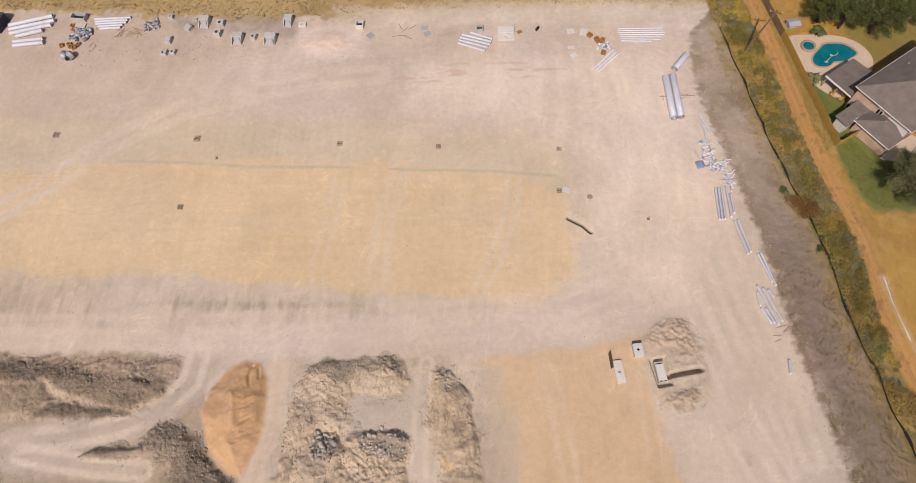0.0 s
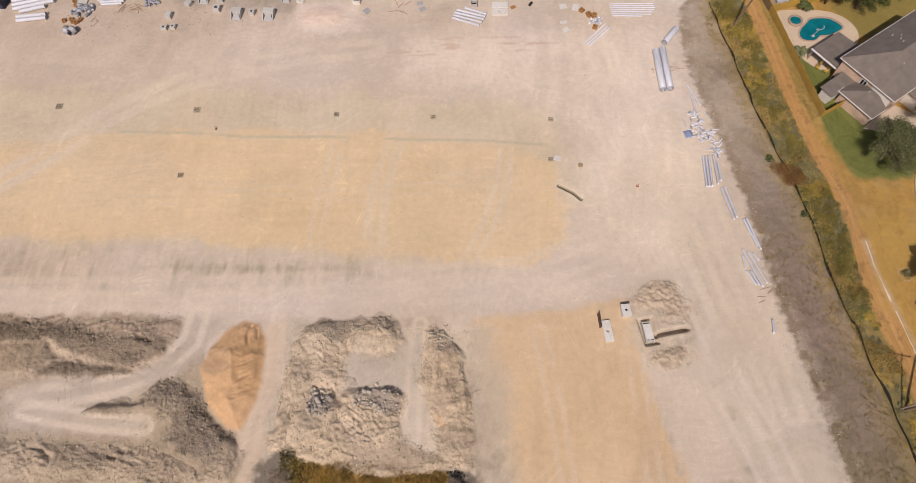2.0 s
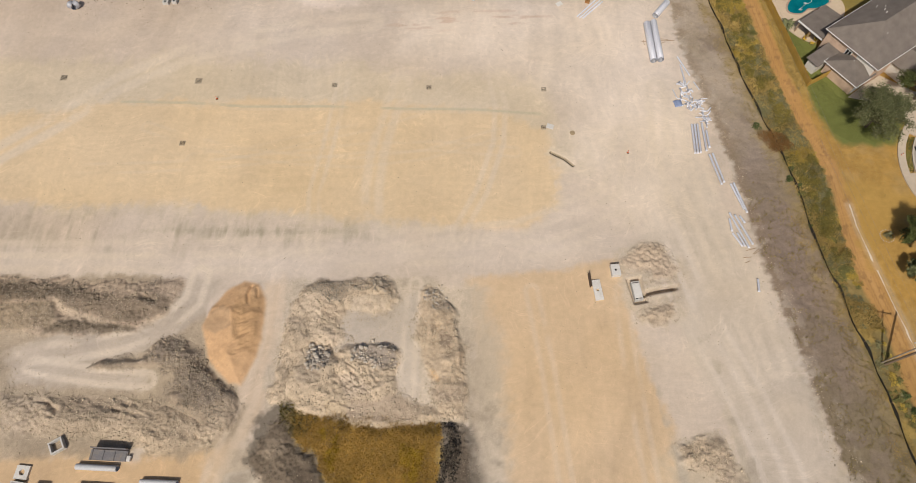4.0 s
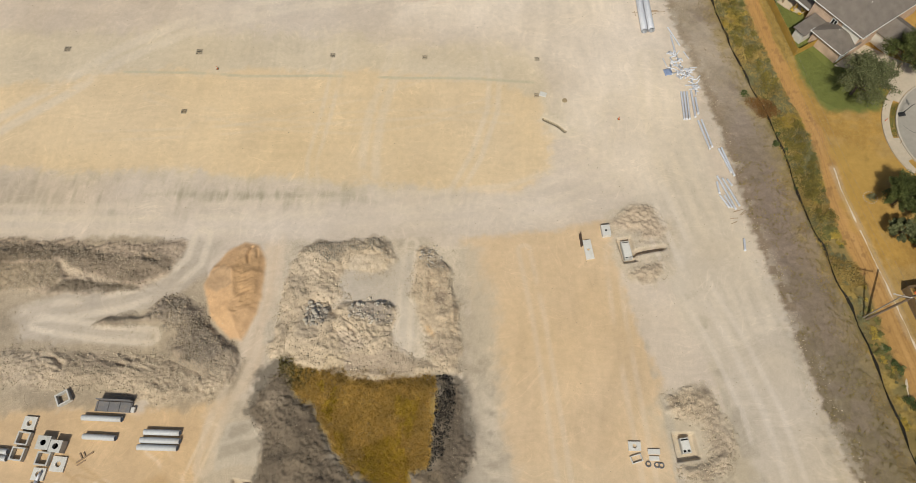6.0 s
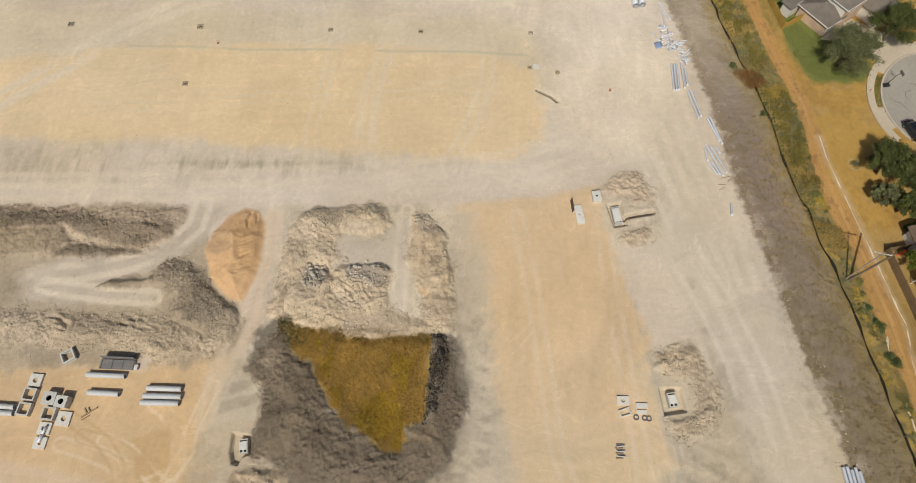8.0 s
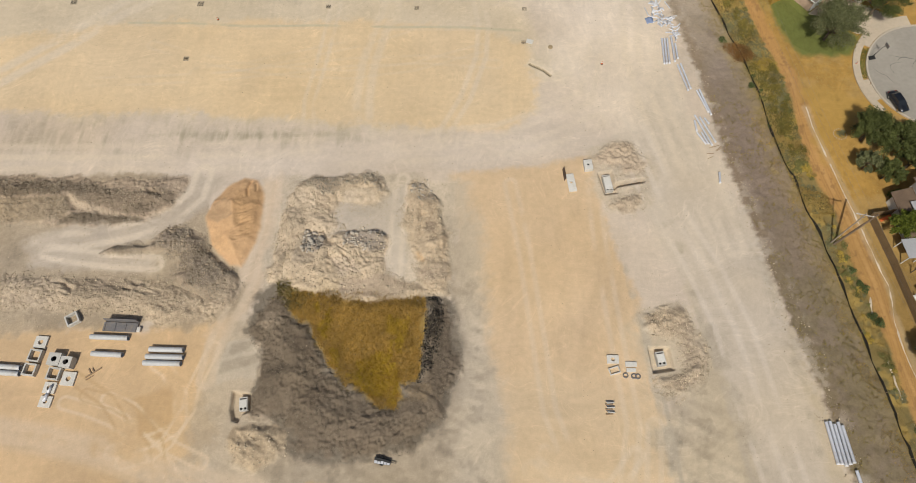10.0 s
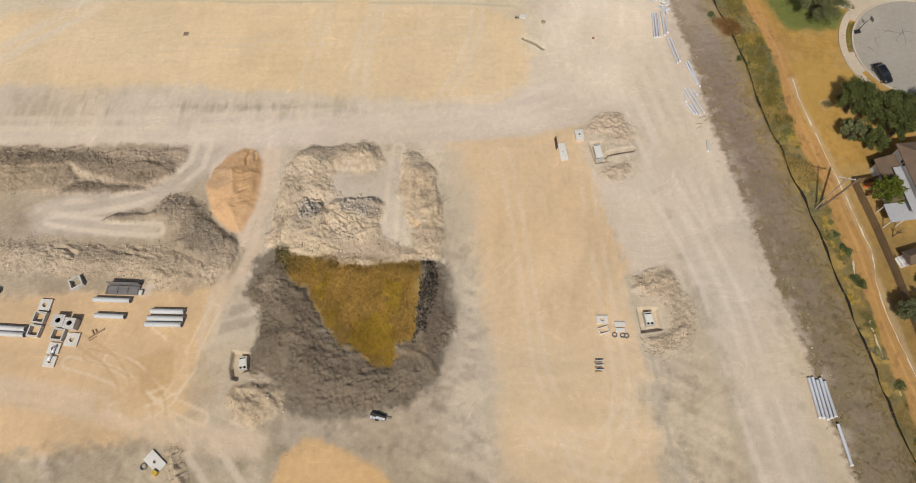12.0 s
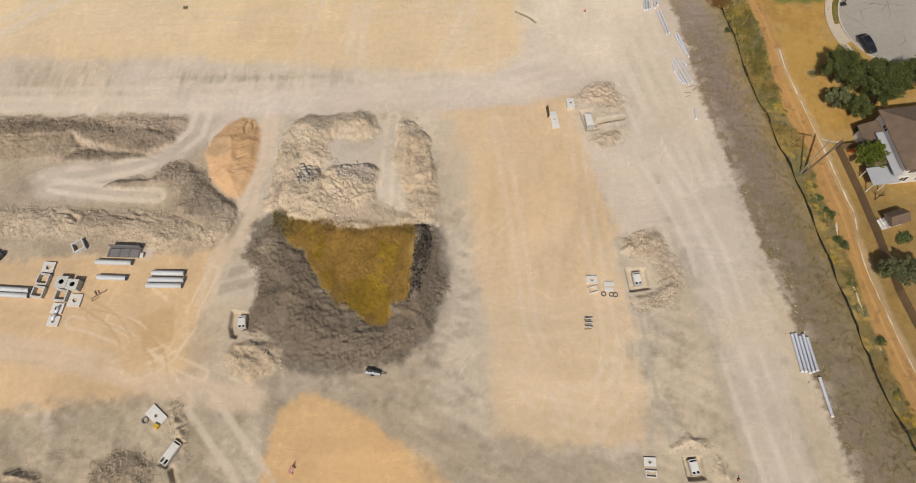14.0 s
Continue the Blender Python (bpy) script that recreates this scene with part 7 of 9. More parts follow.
precast_slab(-10.9, 86.7, 1.3, 1.1, 0.12, 0, 24, "flat dark grey concrete lid", CONCRETE_DARK)
open_box(-0.6, 87.7, 1.3, 1.2, 0.7, 4, "grey concrete chamber near the white pipes")
precast_slab(4.6, 87.2, 3.2, 1.6, 0.5, 0, 0, "long pale concrete headwall lying flat", CONCRETE_LIGHT)
precast_slab(4.6, 85.5, 3.2, 1.4, 0.22, 0.3, 0, "long pale concrete slab with a round hole", CONCRETE_LIGHT)
ob = mesh_object("rusty_plate", boxed(-0.5, -0.4, 0, 0.5, 0.4, 0.06, bevel=0.01), RUST)
ob.matrix_world = pose(7.2, 86.9, gz(7.2, 86.9), 0, 0, 25)
tagged(ob, "rusty orange steel plate lying flat", "plate")
ob = mesh_object("pipe_saw", boxed(-0.2, -0.5, 0, 0.2, 0.5, 0.5, bevel=0.06), BLACK)
ob.matrix_world = pose(10.7, 87.5, gz(10.7, 87.5), 0, 0, -35)
tagged(ob, "small black tool standing alone", "tool")
for x, y, w, d, t in ((17.1, 86.9, 1.4, 1.2, 12), (19.6, 86.6, 1.3, 1.7, -10), (17.4, 80.8, 1.2, 1.0, 30), (17.0, 82.8, 1.3, 0.7, 5)):
    precast_slab(x, y, w, d, 0.1, 0, t, "thin pale slab lying flat among scraps", CONCRETE_LIGHT)
for x, y in ((20.7, 85.6), (22.0, 84.6), (22.4, 84.0), (23.1, 84.3), (23.0, 81.2)):
    ob = mesh_object("iron_valve", hole_slab(bmesh.new(), 0.9, 0.9, 0, 0.5, 0.25), RUST)
    ob.matrix_world = pose(x, y, gz(x, y), 0, 0, x * 50)
    tagged(ob, "rusty orange valve casting", "valve", "valve castings")
fittings("pipe_bend", "white pipe bend among scraps", 23.4, 82.9, 1.2, 1.2, 6, 0.35, 12, PLASTIC)
fittings("pipe_bend", "silver pipe bend by the strip", 39.4, 59.4, 1.0, 1.6, 12, 0.24, 21, GALVANISED)
fittings("pipe_bend", "silver pipe bend by the strip", 40.6, 56.2, 1.6, 1.0, 18, 0.24, 22, GALVANISED)
fittings("pipe_bend", "silver pipe bend by the strip", 42.2, 53.4, 0.7, 1.4, 12, 0.22, 23, GALVANISED)
pipes([(37.0, 59.4, 37.5, 57.4), (37.6, 57.3, 39.2, 56.7), (40.6, 56.9, 42.4, 56.6), (41.0, 61.0, 41.8, 59.2)], 0.2, GALVANISED, "bent thin silver pipe", "scrap pipes")
bm = bmesh.new()
bmesh.ops.create_grid(bm, x_segments=8, y_segments=8, size=0.75)
for v in bm.verts:
    v.co.z = 0.32 + 0.16 * noise.noise(v.co * 2.2) - 0.25 * max(abs(v.co.x), abs(v.co.y)) ** 2
bmesh.ops.solidify(bm, geom=bm.faces[:], thickness=0.03)
ob = mesh_object("tarpaulin", bm, BLUE, False)
ob.matrix_world = pose(37.6, 56.2, gz(37.6, 56.2) - 0.1, 0, 0, 12)
tagged(ob, "crumpled blue-grey tarpaulin on the ground", "tarpaulin")
sticks("loose brown timber lath on the yard", -72.6, 88.4, 1.0, 7, 2.4, 31, 60)
sticks("loose brown timber lath on the yard", -69.8, 88.4, 0.8, 10, 2.6, 32)
sticks("loose brown timber lath on the yard", -78.6, 84.8, 1.2, 4, 1.4, 35)
sticks("loose brown timber lath on pale ground", -16.0, 86.3, 2.6, 6, 2.0, 33)
sticks("loose brown timber lath beside the culverts", 33.0, 69.6, 1.9, 6, 1.8, 36)
sticks("loose brown timber lath beside the culverts", 37.0, 70.8, 1.2, 4, 1.6, 38, 15)
sticks("loose brown timber lath by the strip", 46.0, 25.8, 1.6, 5, 1.6, 34, 20)

root = empty("storage_box", -99.0, 90.6, gz(-99, 90.6), -8)
part("body", boxed(-1.1, -1.9, 0, 1.1, 1.9, 1.9, bevel=0.04), plain("dark_blue_steel", (0.03, 0.035, 0.06), 0.5, 0.12, 2, 0.006), root, "dark blue steel body")
part("lid", boxed(-1.16, -1.96, 1.9, 1.16, 1.96, 2.0, bevel=0.03), IRON, root, "black lid")
for k in range(3):
    part("lid_rib", boxed(-1.1, -1.3 + 1.2 * k, 2.0, 1.1, -1.2 + 1.2 * k, 2.06), IRON, root)
tagged(root, "dark blue-black steel storage box beside white pipes", "storage box")
gravel("debris", "small scraps strewn about the pipe yard", [(-84, 92), (-36, 91), (-36, 84), (-60, 80), (-84, 80)], 900, 0.04, 0.16, ROCK_DARK, 46, ground_z, 1.0, 0.54)

# the sandy pipe yard
precast_slab(-64.3, -8.3, 2.0, 1.9, 0.35, 0.42, -4, "square concrete slab with a round hole")
for x, y, t in ((-64.4, -10.5, -6), (-64.6, -12.7, -6), (-60.6, -13.3, -6), (-60.1, -4.6, 32)):
    precast_frame(x, y, 2.0, 1.9, 0.75, 0.22, t, "square open concrete frame on the sand")
precast_box(-60.9, -11.1, 2.0, 1.9, 1.1, 0.42, -3, "square concrete chamber with a round hole")
precast_box(-58.8, -11.6, 1.8, 1.7, 1.3, 0.42, -5, "tall concrete chamber with a round hole")
precast_slab(-58.3, -14.0, 2.1, 2.1, 0.3, 0.40, -4, "square concrete slab with a round hole")
precast_slab(-60.8, -15.4, 1.9, 1.7, 0.35, 0.42, -4, "concrete slab with a hole under steel fittings")
precast_slab(-60.9, -17.5, 1.9, 1.7, 0.3, 0.3, -4, "concrete slab under steel fittings")
bm = bmesh.new()
rod(bm, (0.3, 0.9, 0.55), (0.05, -0.3, 0.6), 0.2, 0.2, 14)
rod(bm, (0.05, -0.3, 0.6), (-0.35, -1.5, 0.45), 0.24, 0.24, 14)
ob = mesh_object("pipe_elbow", bm, GALVANISED, False)
ob.matrix_world = pose(-60.7, -16.0, gz(-60.7, -16.0) - 0.02)
tagged(ob, "silver pipe elbow lying across two slabs", "pipe fitting")
root = empty("trench_shield", -51.9, -5.8, gz(-51.9, -5.8), -2)
part("side_plate", boxed(-3.0, -0.75, 0.15, 2.6, 0.75, 0.32, bevel=0.03), STEEL_DARK, root)
for k in range(4):
    part("rib", boxed(-2.8 + k * 1.7, -0.72, 0.32, -2.66 + k * 1.7, 0.72, 0.4), STEEL_DARK, root)
part("side_plate", boxed(-2.6, 0.85, 0.2, 2.7, 1.0, 1.5, bevel=0.03), STEEL_DARK, root)
part("spreader", boxed(2.65, -0.7, 0.1, 3.2, 0.1, 0.5, bevel=0.05), CONCRETE_LIGHT, root, "pale spreader block")
for sx in (-2.4, 2.2):
    part("skid", boxed(sx, -0.7, 0, sx + 0.2, 0.9, 0.16), STEEL_DARK, root)
tagged(root, "dark steel trench shield lying on the yard", "trench shield")
root = empty("timber_trestle", -54.7, -13.0, gz(-54.7, -13.0), 35)
for name, a in (("beam", (-1.3, -0.1, 0, 1.3, 0.1, 0.18)), ("leg", (-0.5, 0.1, 0, -0.3, 1.0, 0.16)), ("leg", (0.0, 0.1, 0, 0.2, 0.8, 0.16)), ("brace", (-1.4, -0.5, 0, -0.1, -0.34, 0.14))):
    part(name, boxed(*a, bevel=0.01), TIMBER, root)
tagged(root, "broken timber frame lying on the sand", "timber frame")
root = empty("light_roller", -73.2, -6.4, gz(-73.2, -6.4), 60)
bm = bmesh.new()
rod(bm, (-0.6, 0, 0.5), (0.6, 0, 0.5), 0.5, 0.5, 16)
part("drum", bm, IRON, root)
part("body", boxed(-0.45, 0.5, 0.3, 0.45, 1.5, 0.9, bevel=0.08), BLACK, root)
tagged(root, "small black machine on the spoil edge", "machine")
inlet_in_pit(-30.5, -17.5, 1.25, 2.0, 1.05, 8, 0.8, "pale concrete drain box in a dug pit")

# the trailer by the topsoil
root = empty("utility_trailer", -8.9, -25.3, gz(-8.9, -25.3), -7)
part("deck", boxed(-1.3, -0.5, 0.32, 1.1, 0.34, 0.4, bevel=0.02), IRON, root)
bm = bmesh.new()
pts = [(-1.3, -0.02, 0.4), (1.1, -0.12, 0.4), (1.1, 0.2, 0.4), (-1.3, 0.42, 0.4), (-1.25, 0.03, 0.66), (1.0, -0.08, 0.56), (1.0, 0.14, 0.56), (-1.25, 0.36, 0.8)]
vs = [bm.verts.new(p) for p in pts]
for q in ((0, 3, 2, 1), (4, 5, 6, 7), (0, 1, 5, 4), (1, 2, 6, 5), (2, 3, 7, 6), (3, 0, 4, 7)):
    bm.faces.new([vs[k] for k in q])
bmesh.ops.bevel(bm, geom=bm.edges[:], offset=0.05, segments=1, affect="EDGES")
part("load", bm, BLACK, root, "black sheeted load")
for k, far in enumerate((-0.06, -0.16, -0.05, -0.12, -0.18)):
    part("deck_board", boxed(-1.26 + 0.46 * k, -0.48, 0.4, -0.86 + 0.46 * k, far, 0.44, bevel=0.01), GALVANISED, root, "pale grey deck board")
part("drawbar", boxed(1.1, -0.12, 0.32, 1.85, -0.02, 0.4), IRON, root)
part("jockey_wheel", boxed(1.7, -0.12, 0, 1.8, -0.02, 0.32, bevel=0.02), IRON, root)
for s in (-1, 1):
    bm = ringed(bmesh.new(), [(-0.07, 0.14), (-0.07, 0.27), (0.07, 0.27), (0.07, 0.14)], 16)
    bmesh.ops.rotate(bm, verts=bm.verts, cent=(0, 0, 0), matrix=Matrix.Rotation(radians(90), 3, "Z"))
    bmesh.ops.translate(bm, verts=bm.verts, vec=(-0.2, -0.08 + s * 0.5, 0.27))
    part("wheel", bm, BLACK, root, "black tyre")
tagged(root, "small trailer with pale grey deck and black sheeted load", "trailer")

# the south-west diggings
precast_slab(-41.0, -32.0, 3.1, 1.8, 0.3, 0.26, -38, "pale concrete slab with a round hole on grey earth")
tyre(-42.6, -32.7, 0.55, "black tyre beside the slab")
ob = mesh_object("fuel_can", boxed(-0.4, -0.35, 0, 0.4, 0.35, 0.6, bevel=0.06), YELLOW)
ob.matrix_world = pose(-40.6, -33.5, gz(-40.6, -33.5), 0, 0, -30)
tagged(ob, "yellow toolbox with dark top beside the slab", "toolbox")
inlet_in_pit(-37.9, -37.2, 1.3, 3.6, 0.8, -30, 0.6, "pale concrete drain box in rough earth", 0.9)
root = empty("barricade", -19.7, -39.4, gz(-19.7, -39.4), 70)
for k, (z, m) in enumerate(((0.25, WHITE), (0.5, RED), (0.75, WHITE), (0.95, RED))):
    part("board", boxed(-0.5, -0.1 + 0.07 * k, z, 0.5, -0.04 + 0.07 * k, z + 0.16), m, root, "red board" if m is RED else "white board")
for sx in (-0.42, 0.42):
    part("leg", boxed(sx - 0.04, -0.3, 0, sx + 0.04, 0.3, 0.25), RED, root)
tagged(root, "red and white striped barricade on orange ground", "barricade")

# the orange pad's drain parts
precast_slab(24.8, -10.4, 1.75, 1.25, 0.28, 0.3, 0, "small pale slab with a round hole", CONCRETE_LIGHT)
precast_frame(24.9, -12.1, 1.6, 1.05, 0.35, 0.12, 18, "thin pale concrete frame", CONCRETE_LIGHT)
precast_slab(27.45, -11.1, 1.7, 0.75, 0.25, 0, 0, "long pale concrete block", CONCRETE_LIGHT)
precast_slab(27.4, -12.0, 1.4, 0.6, 0.22, 0, 0, "long pale concrete block", CONCRETE_LIGHT)
for x, y in ((26.5, -12.8), (27.7, -12.9), (28.3, -12.95)):
    tyre(x, y, 0.42, "worn dark tyre lying on the orange pad")
for k in range(9):
    ob = mesh_object("timber_block", boxed(-0.55, -0.09, 0, 0.55, 0.09, 0.16, bevel=0.01), (STEEL_DARK, CONCRETE, TIMBER)[k % 3])
    x, y = 23.8 + 0.14 * math.sin(k * 2.1), -16.6 - k * 0.23
    ob.matrix_world = pose(x, y, gz(x, y) + (0.16 if k % 3 == 1 else 0.0), 0, 0, 6 * math.sin(k * 1.7))
    tagged(ob, "grey timber block in a loose stack", "timber block", "stack of blocks")
inlet_in_pit(32.0, -10.2, 1.25, 2.1, 1.1, 8, 0.9, "pale concrete drain box in a dug pit")
inlet_in_pit(37.0, -38.3, 1.2, 2.1, 1.0, 10, 0.8, "pale concrete drain box in a dug pit")
precast_slab(30.9, -37.7, 1.7, 1.2, 0.25, 0.24, -1, "small pale slab with a round hole", CONCRETE_LIGHT)
precast_frame(30.9, -39.3, 1.6, 0.95, 0.3, 0.14, -3, "small pale concrete frame", CONCRETE_LIGHT)
precast_slab(20.4, 20.1, 1.3, 3.4, 0.3, 0.24, 8, "long pale slab with a round hole", CONCRETE_LIGHT)
precast_box(23.4, 23.3, 1.4, 1.9, 0.9, 0.2, 6, "pale concrete box beside the diggings", CONCRETE_LIGHT)
inlet_in_pit(26.6, 20.1, 1.3, 3.1, 1.0, 8, 0.9, "long pale concrete drain box in a dug pit", 0.3)
ob = mesh_object("steel_plate", boxed(-0.05, -1.15, 0, 0.05, 1.15, 0.9, bevel=0.01), RUST_DARK)
ob.matrix_world = pose(19.15, 21.7, gz(19.15, 21.7) - 0.05, 0, 12, 5)
tagged(ob, "rusty steel plate standing on edge", "plate")

# ---- plants of the building ground ----
tufts("reeds", "golden yellow dry reeds filling the hollow", PIT_GRASS, 12500, 0.26, 0.035, GOLD, 51, "reeds", 0.8, 1.2)
# added taller reeds; their darker tint paints shade along the north edge
tufts("reeds", "tall reeds tinted brown for shade under the northern bank", [(-20.6, 0.2), (-15.2, -0.6), (-5.2, -0.6), (-4.4, -1.4), (-5, -2.6), (-9, -1.9), (-14, -1.9), (-18, -1.3)], 900, 0.5, 0.035, leafy("shade_brown_reeds", [(0.28, 0.18, 0.055), (0.34, 0.215, 0.06), (0.23, 0.15, 0.05)]), 67, "reeds", 0.5, 1.2)
stones("clods", "grey soil showing among the reeds", [(-24.6, -1.6), (-21.6, 0.0), (-19, -1.6), (-17.6, -4.4), (-20.4, -5.2)], 420, 0.05, 0.2, CLOD, 68, ground_z, 0.8)
tufts("reeds", "bright yellow flowering weeds in the hollow", [(-21.4, -2.2), (-19.2, -2.6), (-18, -5.2), (-16.2, -12.4), (-12.6, -10.8), (-9.4, -9.6), (-9.4, -3.4), (-6.4, -2.6), (-6.6, -6.6), (-8.4, -10), (-7.4, -13.6), (-8, -17.2), (-10, -17.2), (-13, -14.8), (-15.6, -13.8), (-20, -7.6)], 4600, 0.3, 0.045, leafy("yellow_weeds", [(0.62, 0.42, 0.04), (0.52, 0.36, 0.03), (0.42, 0.31, 0.04)]), 52, "weeds", clump=2.5)
tufts("weeds", "olive weeds at the topsoil's corner", [(-28, 2), (-25, 2.4), (-22, 0.6), (-24, -2.5), (-27.5, -2)], 380, 0.4, 0.07, WEED, 53, "weeds")
tufts("reeds", "thin dull brown reeds straggling over the hollow's rim", [(-22.4, -3), (-20.6, -6.6), (-17.6, -12), (-13, -17.4), (-9, -19.4), (-6.6, -17.6), (-8.6, -15), (-13, -14), (-16.6, -9.6), (-19.4, -3.4)], 1500, 0.24, 0.035, leafy("dull_reeds", [(0.25, 0.18, 0.085), (0.30, 0.21, 0.09), (0.2, 0.15, 0.08)]), 77, "reeds", 0.8, 1.4, clump=1.8)
tufts("grass", "dry golden grass along the northern bank", [(-104, 96), (-75, 94.6), (-60, 93), (-50, 91.8), (-40, 92), (-27, 93), (-3, 94), (20, 94.4), (35, 93.8), (48, 93), (50, 106), (-104, 106)], 12000, 0.14, 0.05, STRAW, 54, ragged=1.5)
tufts("weeds", "olive-green weeds along the northern bank", [(-104, 96), (-75, 94.6), (-60, 93), (-50, 91.6), (-36, 91), (-27, 93), (-3, 94.5), (48, 94), (50, 106), (-104, 106)], 3200, 0.2, 0.06, WEED, 55, "weeds", clump=3.0, ragged=1.5)
strip_tufts("weeds", "orange weeds dotted beside the silt fence", [(q - 2.6, y) for q, y in STRIP_EAST], STRIP_EAST, -48, 34, 2600, 0.1, 0.045, leafy("orange_weeds", [(0.42, 0.26, 0.05), (0.34, 0.23, 0.06), (0.26, 0.2, 0.07)]), 71, 2.0, 0.5)
strip_tufts("weeds", "thin olive weeds on the bare brown strip", STRIP_WEST, STRIP_EAST, -48, 92, 7000, 0.07, 0.035, SPARSE, 56, 5, 0.5)
strip_tufts("weeds", "dry golden weeds thickening towards the silt fence", [((p + 2 * q) / 3, y) for (q, y), p in zip(STRIP_EAST, across(np.array([e[1] for e in STRIP_EAST]), STRIP_WEST))], STRIP_EAST, -48, 90, 5200, 0.1, 0.04, leafy("dull_weeds", [(0.27, 0.205, 0.085), (0.22, 0.175, 0.08), (0.33, 0.24, 0.085)]), 58, 1.6, 0.52)
strip_tufts("weeds", "small green weeds dotted over the bare strip", STRIP_WEST, STRIP_EAST, -48, 92, 1300, 0.1, 0.04, WEED, 59, 1.6, 0.6)
strip_tufts("weeds", "yellow-green weeds scattered over the southern strip", STRIP_WEST, STRIP_EAST, -48, 40, 5200, 0.13, 0.05, leafy("olive_weeds", [(0.24, 0.19, 0.05), (0.30, 0.225, 0.06), (0.16, 0.145, 0.055)]), 76, 1.2, 0.52)
strip_tufts("grass", "golden grass between fence and track", STRIP_EAST, TRACK_WEST, 14, 104, 8000, 0.35, 0.06, STRAW, 57, 4, 0.38)
strip_tufts("grass", "thin golden grass between fence and track", STRIP_EAST, TRACK_WEST, -48, 14, 2600, 0.12, 0.04, leafy("dull_straw", [(0.29, 0.2, 0.062), (0.24, 0.17, 0.058), (0.33, 0.23, 0.065)]), 65, 3, 0.46)
rs = np.random.RandomState(60)
sage_spots, olive_spots, gold_spots = [], [], []
x, y = strip_points(rs, STRIP_EAST, TRACK_WEST, -48, 104, 2600, 0.35)
for a, b, thick, kind in zip(x, y, fbm(x, y, 5, 4, 3), fbm(x, y, 3.2, 3, 6)):
    if thick > (0.40 if b > 52 else 0.44) if b > 22 else rs.rand() < 0.2 and thick > 0.42:
        r = rs.uniform(0.22, 0.75) * (1.1 if b > 22 else 0.8)
        (sage_spots if kind > 0.53 else olive_spots if kind > (0.42 if b > 46 or b < 22 else 0.34) else gold_spots).append((a, b, r, r * rs.uniform(0.35, 0.75)))
shrubs("bushes", "grey-green sage bushes between fence and track", sage_spots, SAGE, 61, 0.1, 115)
shrubs("bushes", "olive bushes between fence and track", olive_spots, leafy("olive_bushes", [(0.14, 0.132, 0.042), (0.175, 0.158, 0.05), (0.11, 0.108, 0.036), (0.21, 0.18, 0.055)]), 62, 0.1, 115)
shrubs("bushes", "golden dry bushes between fence and track", gold_spots, leafy("golden_bushes", [(0.38, 0.265, 0.05), (0.31, 0.222, 0.05), (0.43, 0.295, 0.048), (0.26, 0.195, 0.052)]), 66, 0.1, 115)
rs = np.random.RandomState(78)
lumps_y = np.concatenate([rs.uniform(52, 88, 46), rs.uniform(24, 46, 26)])
lumps_in = rs.uniform(0.2, 0.85, len(lumps_y))
lumps_w, lumps_e = across(lumps_y, STRIP_EAST), across(lumps_y, TRACK_WEST)
shrubs("bushes", "tall dark olive bushes massed between fence and track", [(w + (e - w) * k, y, r, 0.9 * r + 0.3) for w, e, k, y, r in zip(lumps_w, lumps_e, lumps_in, lumps_y, rs.uniform(0.6, 1.25, len(lumps_y)))], leafy("dark_olive_bushes", [(0.145, 0.126, 0.03), (0.195, 0.156, 0.04), (0.28, 0.205, 0.045), (0.10, 0.094, 0.03)]), 79, 0.11, 210)
shrubs("bushes", "rust-brown dry bush beside the silt fence", [(52.0, 48.6, 1.5, 1.3), (53.6, 48.2, 1.4, 1.5), (54.8, 47.0, 1.2, 1.2), (53.2, 46.6, 1.0, 1.0)], RUST_LEAF, 63, 0.1, 480)
shrubs("bushes", "small green bushes at the strip's edge", [(50.6, 51.0, 0.7, 0.6), (54.2, 40.2, 0.9, 0.8), (54.8, 42.2, 0.6, 0.5), (55.6, 39.0, 0.6, 0.6), (55.8, 31.4, 0.5, 0.4), (64.6, -3.6, 0.8, 0.8), (65.4, -4.6, 0.9, 1.0), (67.0, -20.2, 0.7, 0.7), (63.4, 4.0, 0.7, 0.7), (64.5, 0.9, 0.8, 1.0), (64.0, 1.8, 0.6, 0.7)], GREEN_LEAF, 64, 0.09, 320)

# black silt fence along the strip
root = empty("silt_fence", 56, 20)
ys = np.arange(-48, 88, 1.5)
xs = across(ys, STRIP_EAST) + 0.35 * (fbm(ys, ys * 0, 5, 3, 2) - 0.5) * 2
vs, fs = [], []
bm = bmesh.new()
prev = None
for x, y in zip(xs, ys):
    z = gz(x, y)
    lean = 0.18 * math.sin(y * 0.7)
    row = [bm.verts.new((x - 56 - 0.015, y - 20, z - 0.1)), bm.verts.new((x - 56 + lean - 0.015, y - 20, z + 0.46 + 0.16 * math.sin(y * 1.3))), bm.verts.new((x - 56 + lean + 0.015, y - 20, z + 0.46 + 0.16 * math.sin(y * 1.3))), bm.verts.new((x - 56 + 0.015, y - 20, z - 0.1))]
    if prev:
        for k in range(3):
            bm.faces.new((prev[k], row[k], row[k + 1], prev[k + 1]))
    prev = row
part("fabric", bm, FABRIC, root, "sagging black fabric")
stake = bpy.data.meshes.new("stake")
bm = boxed(-0.03, -0.03, -0.2, 0.03, 0.03, 0.75)
bm.to_mesh(stake)
bm.free()
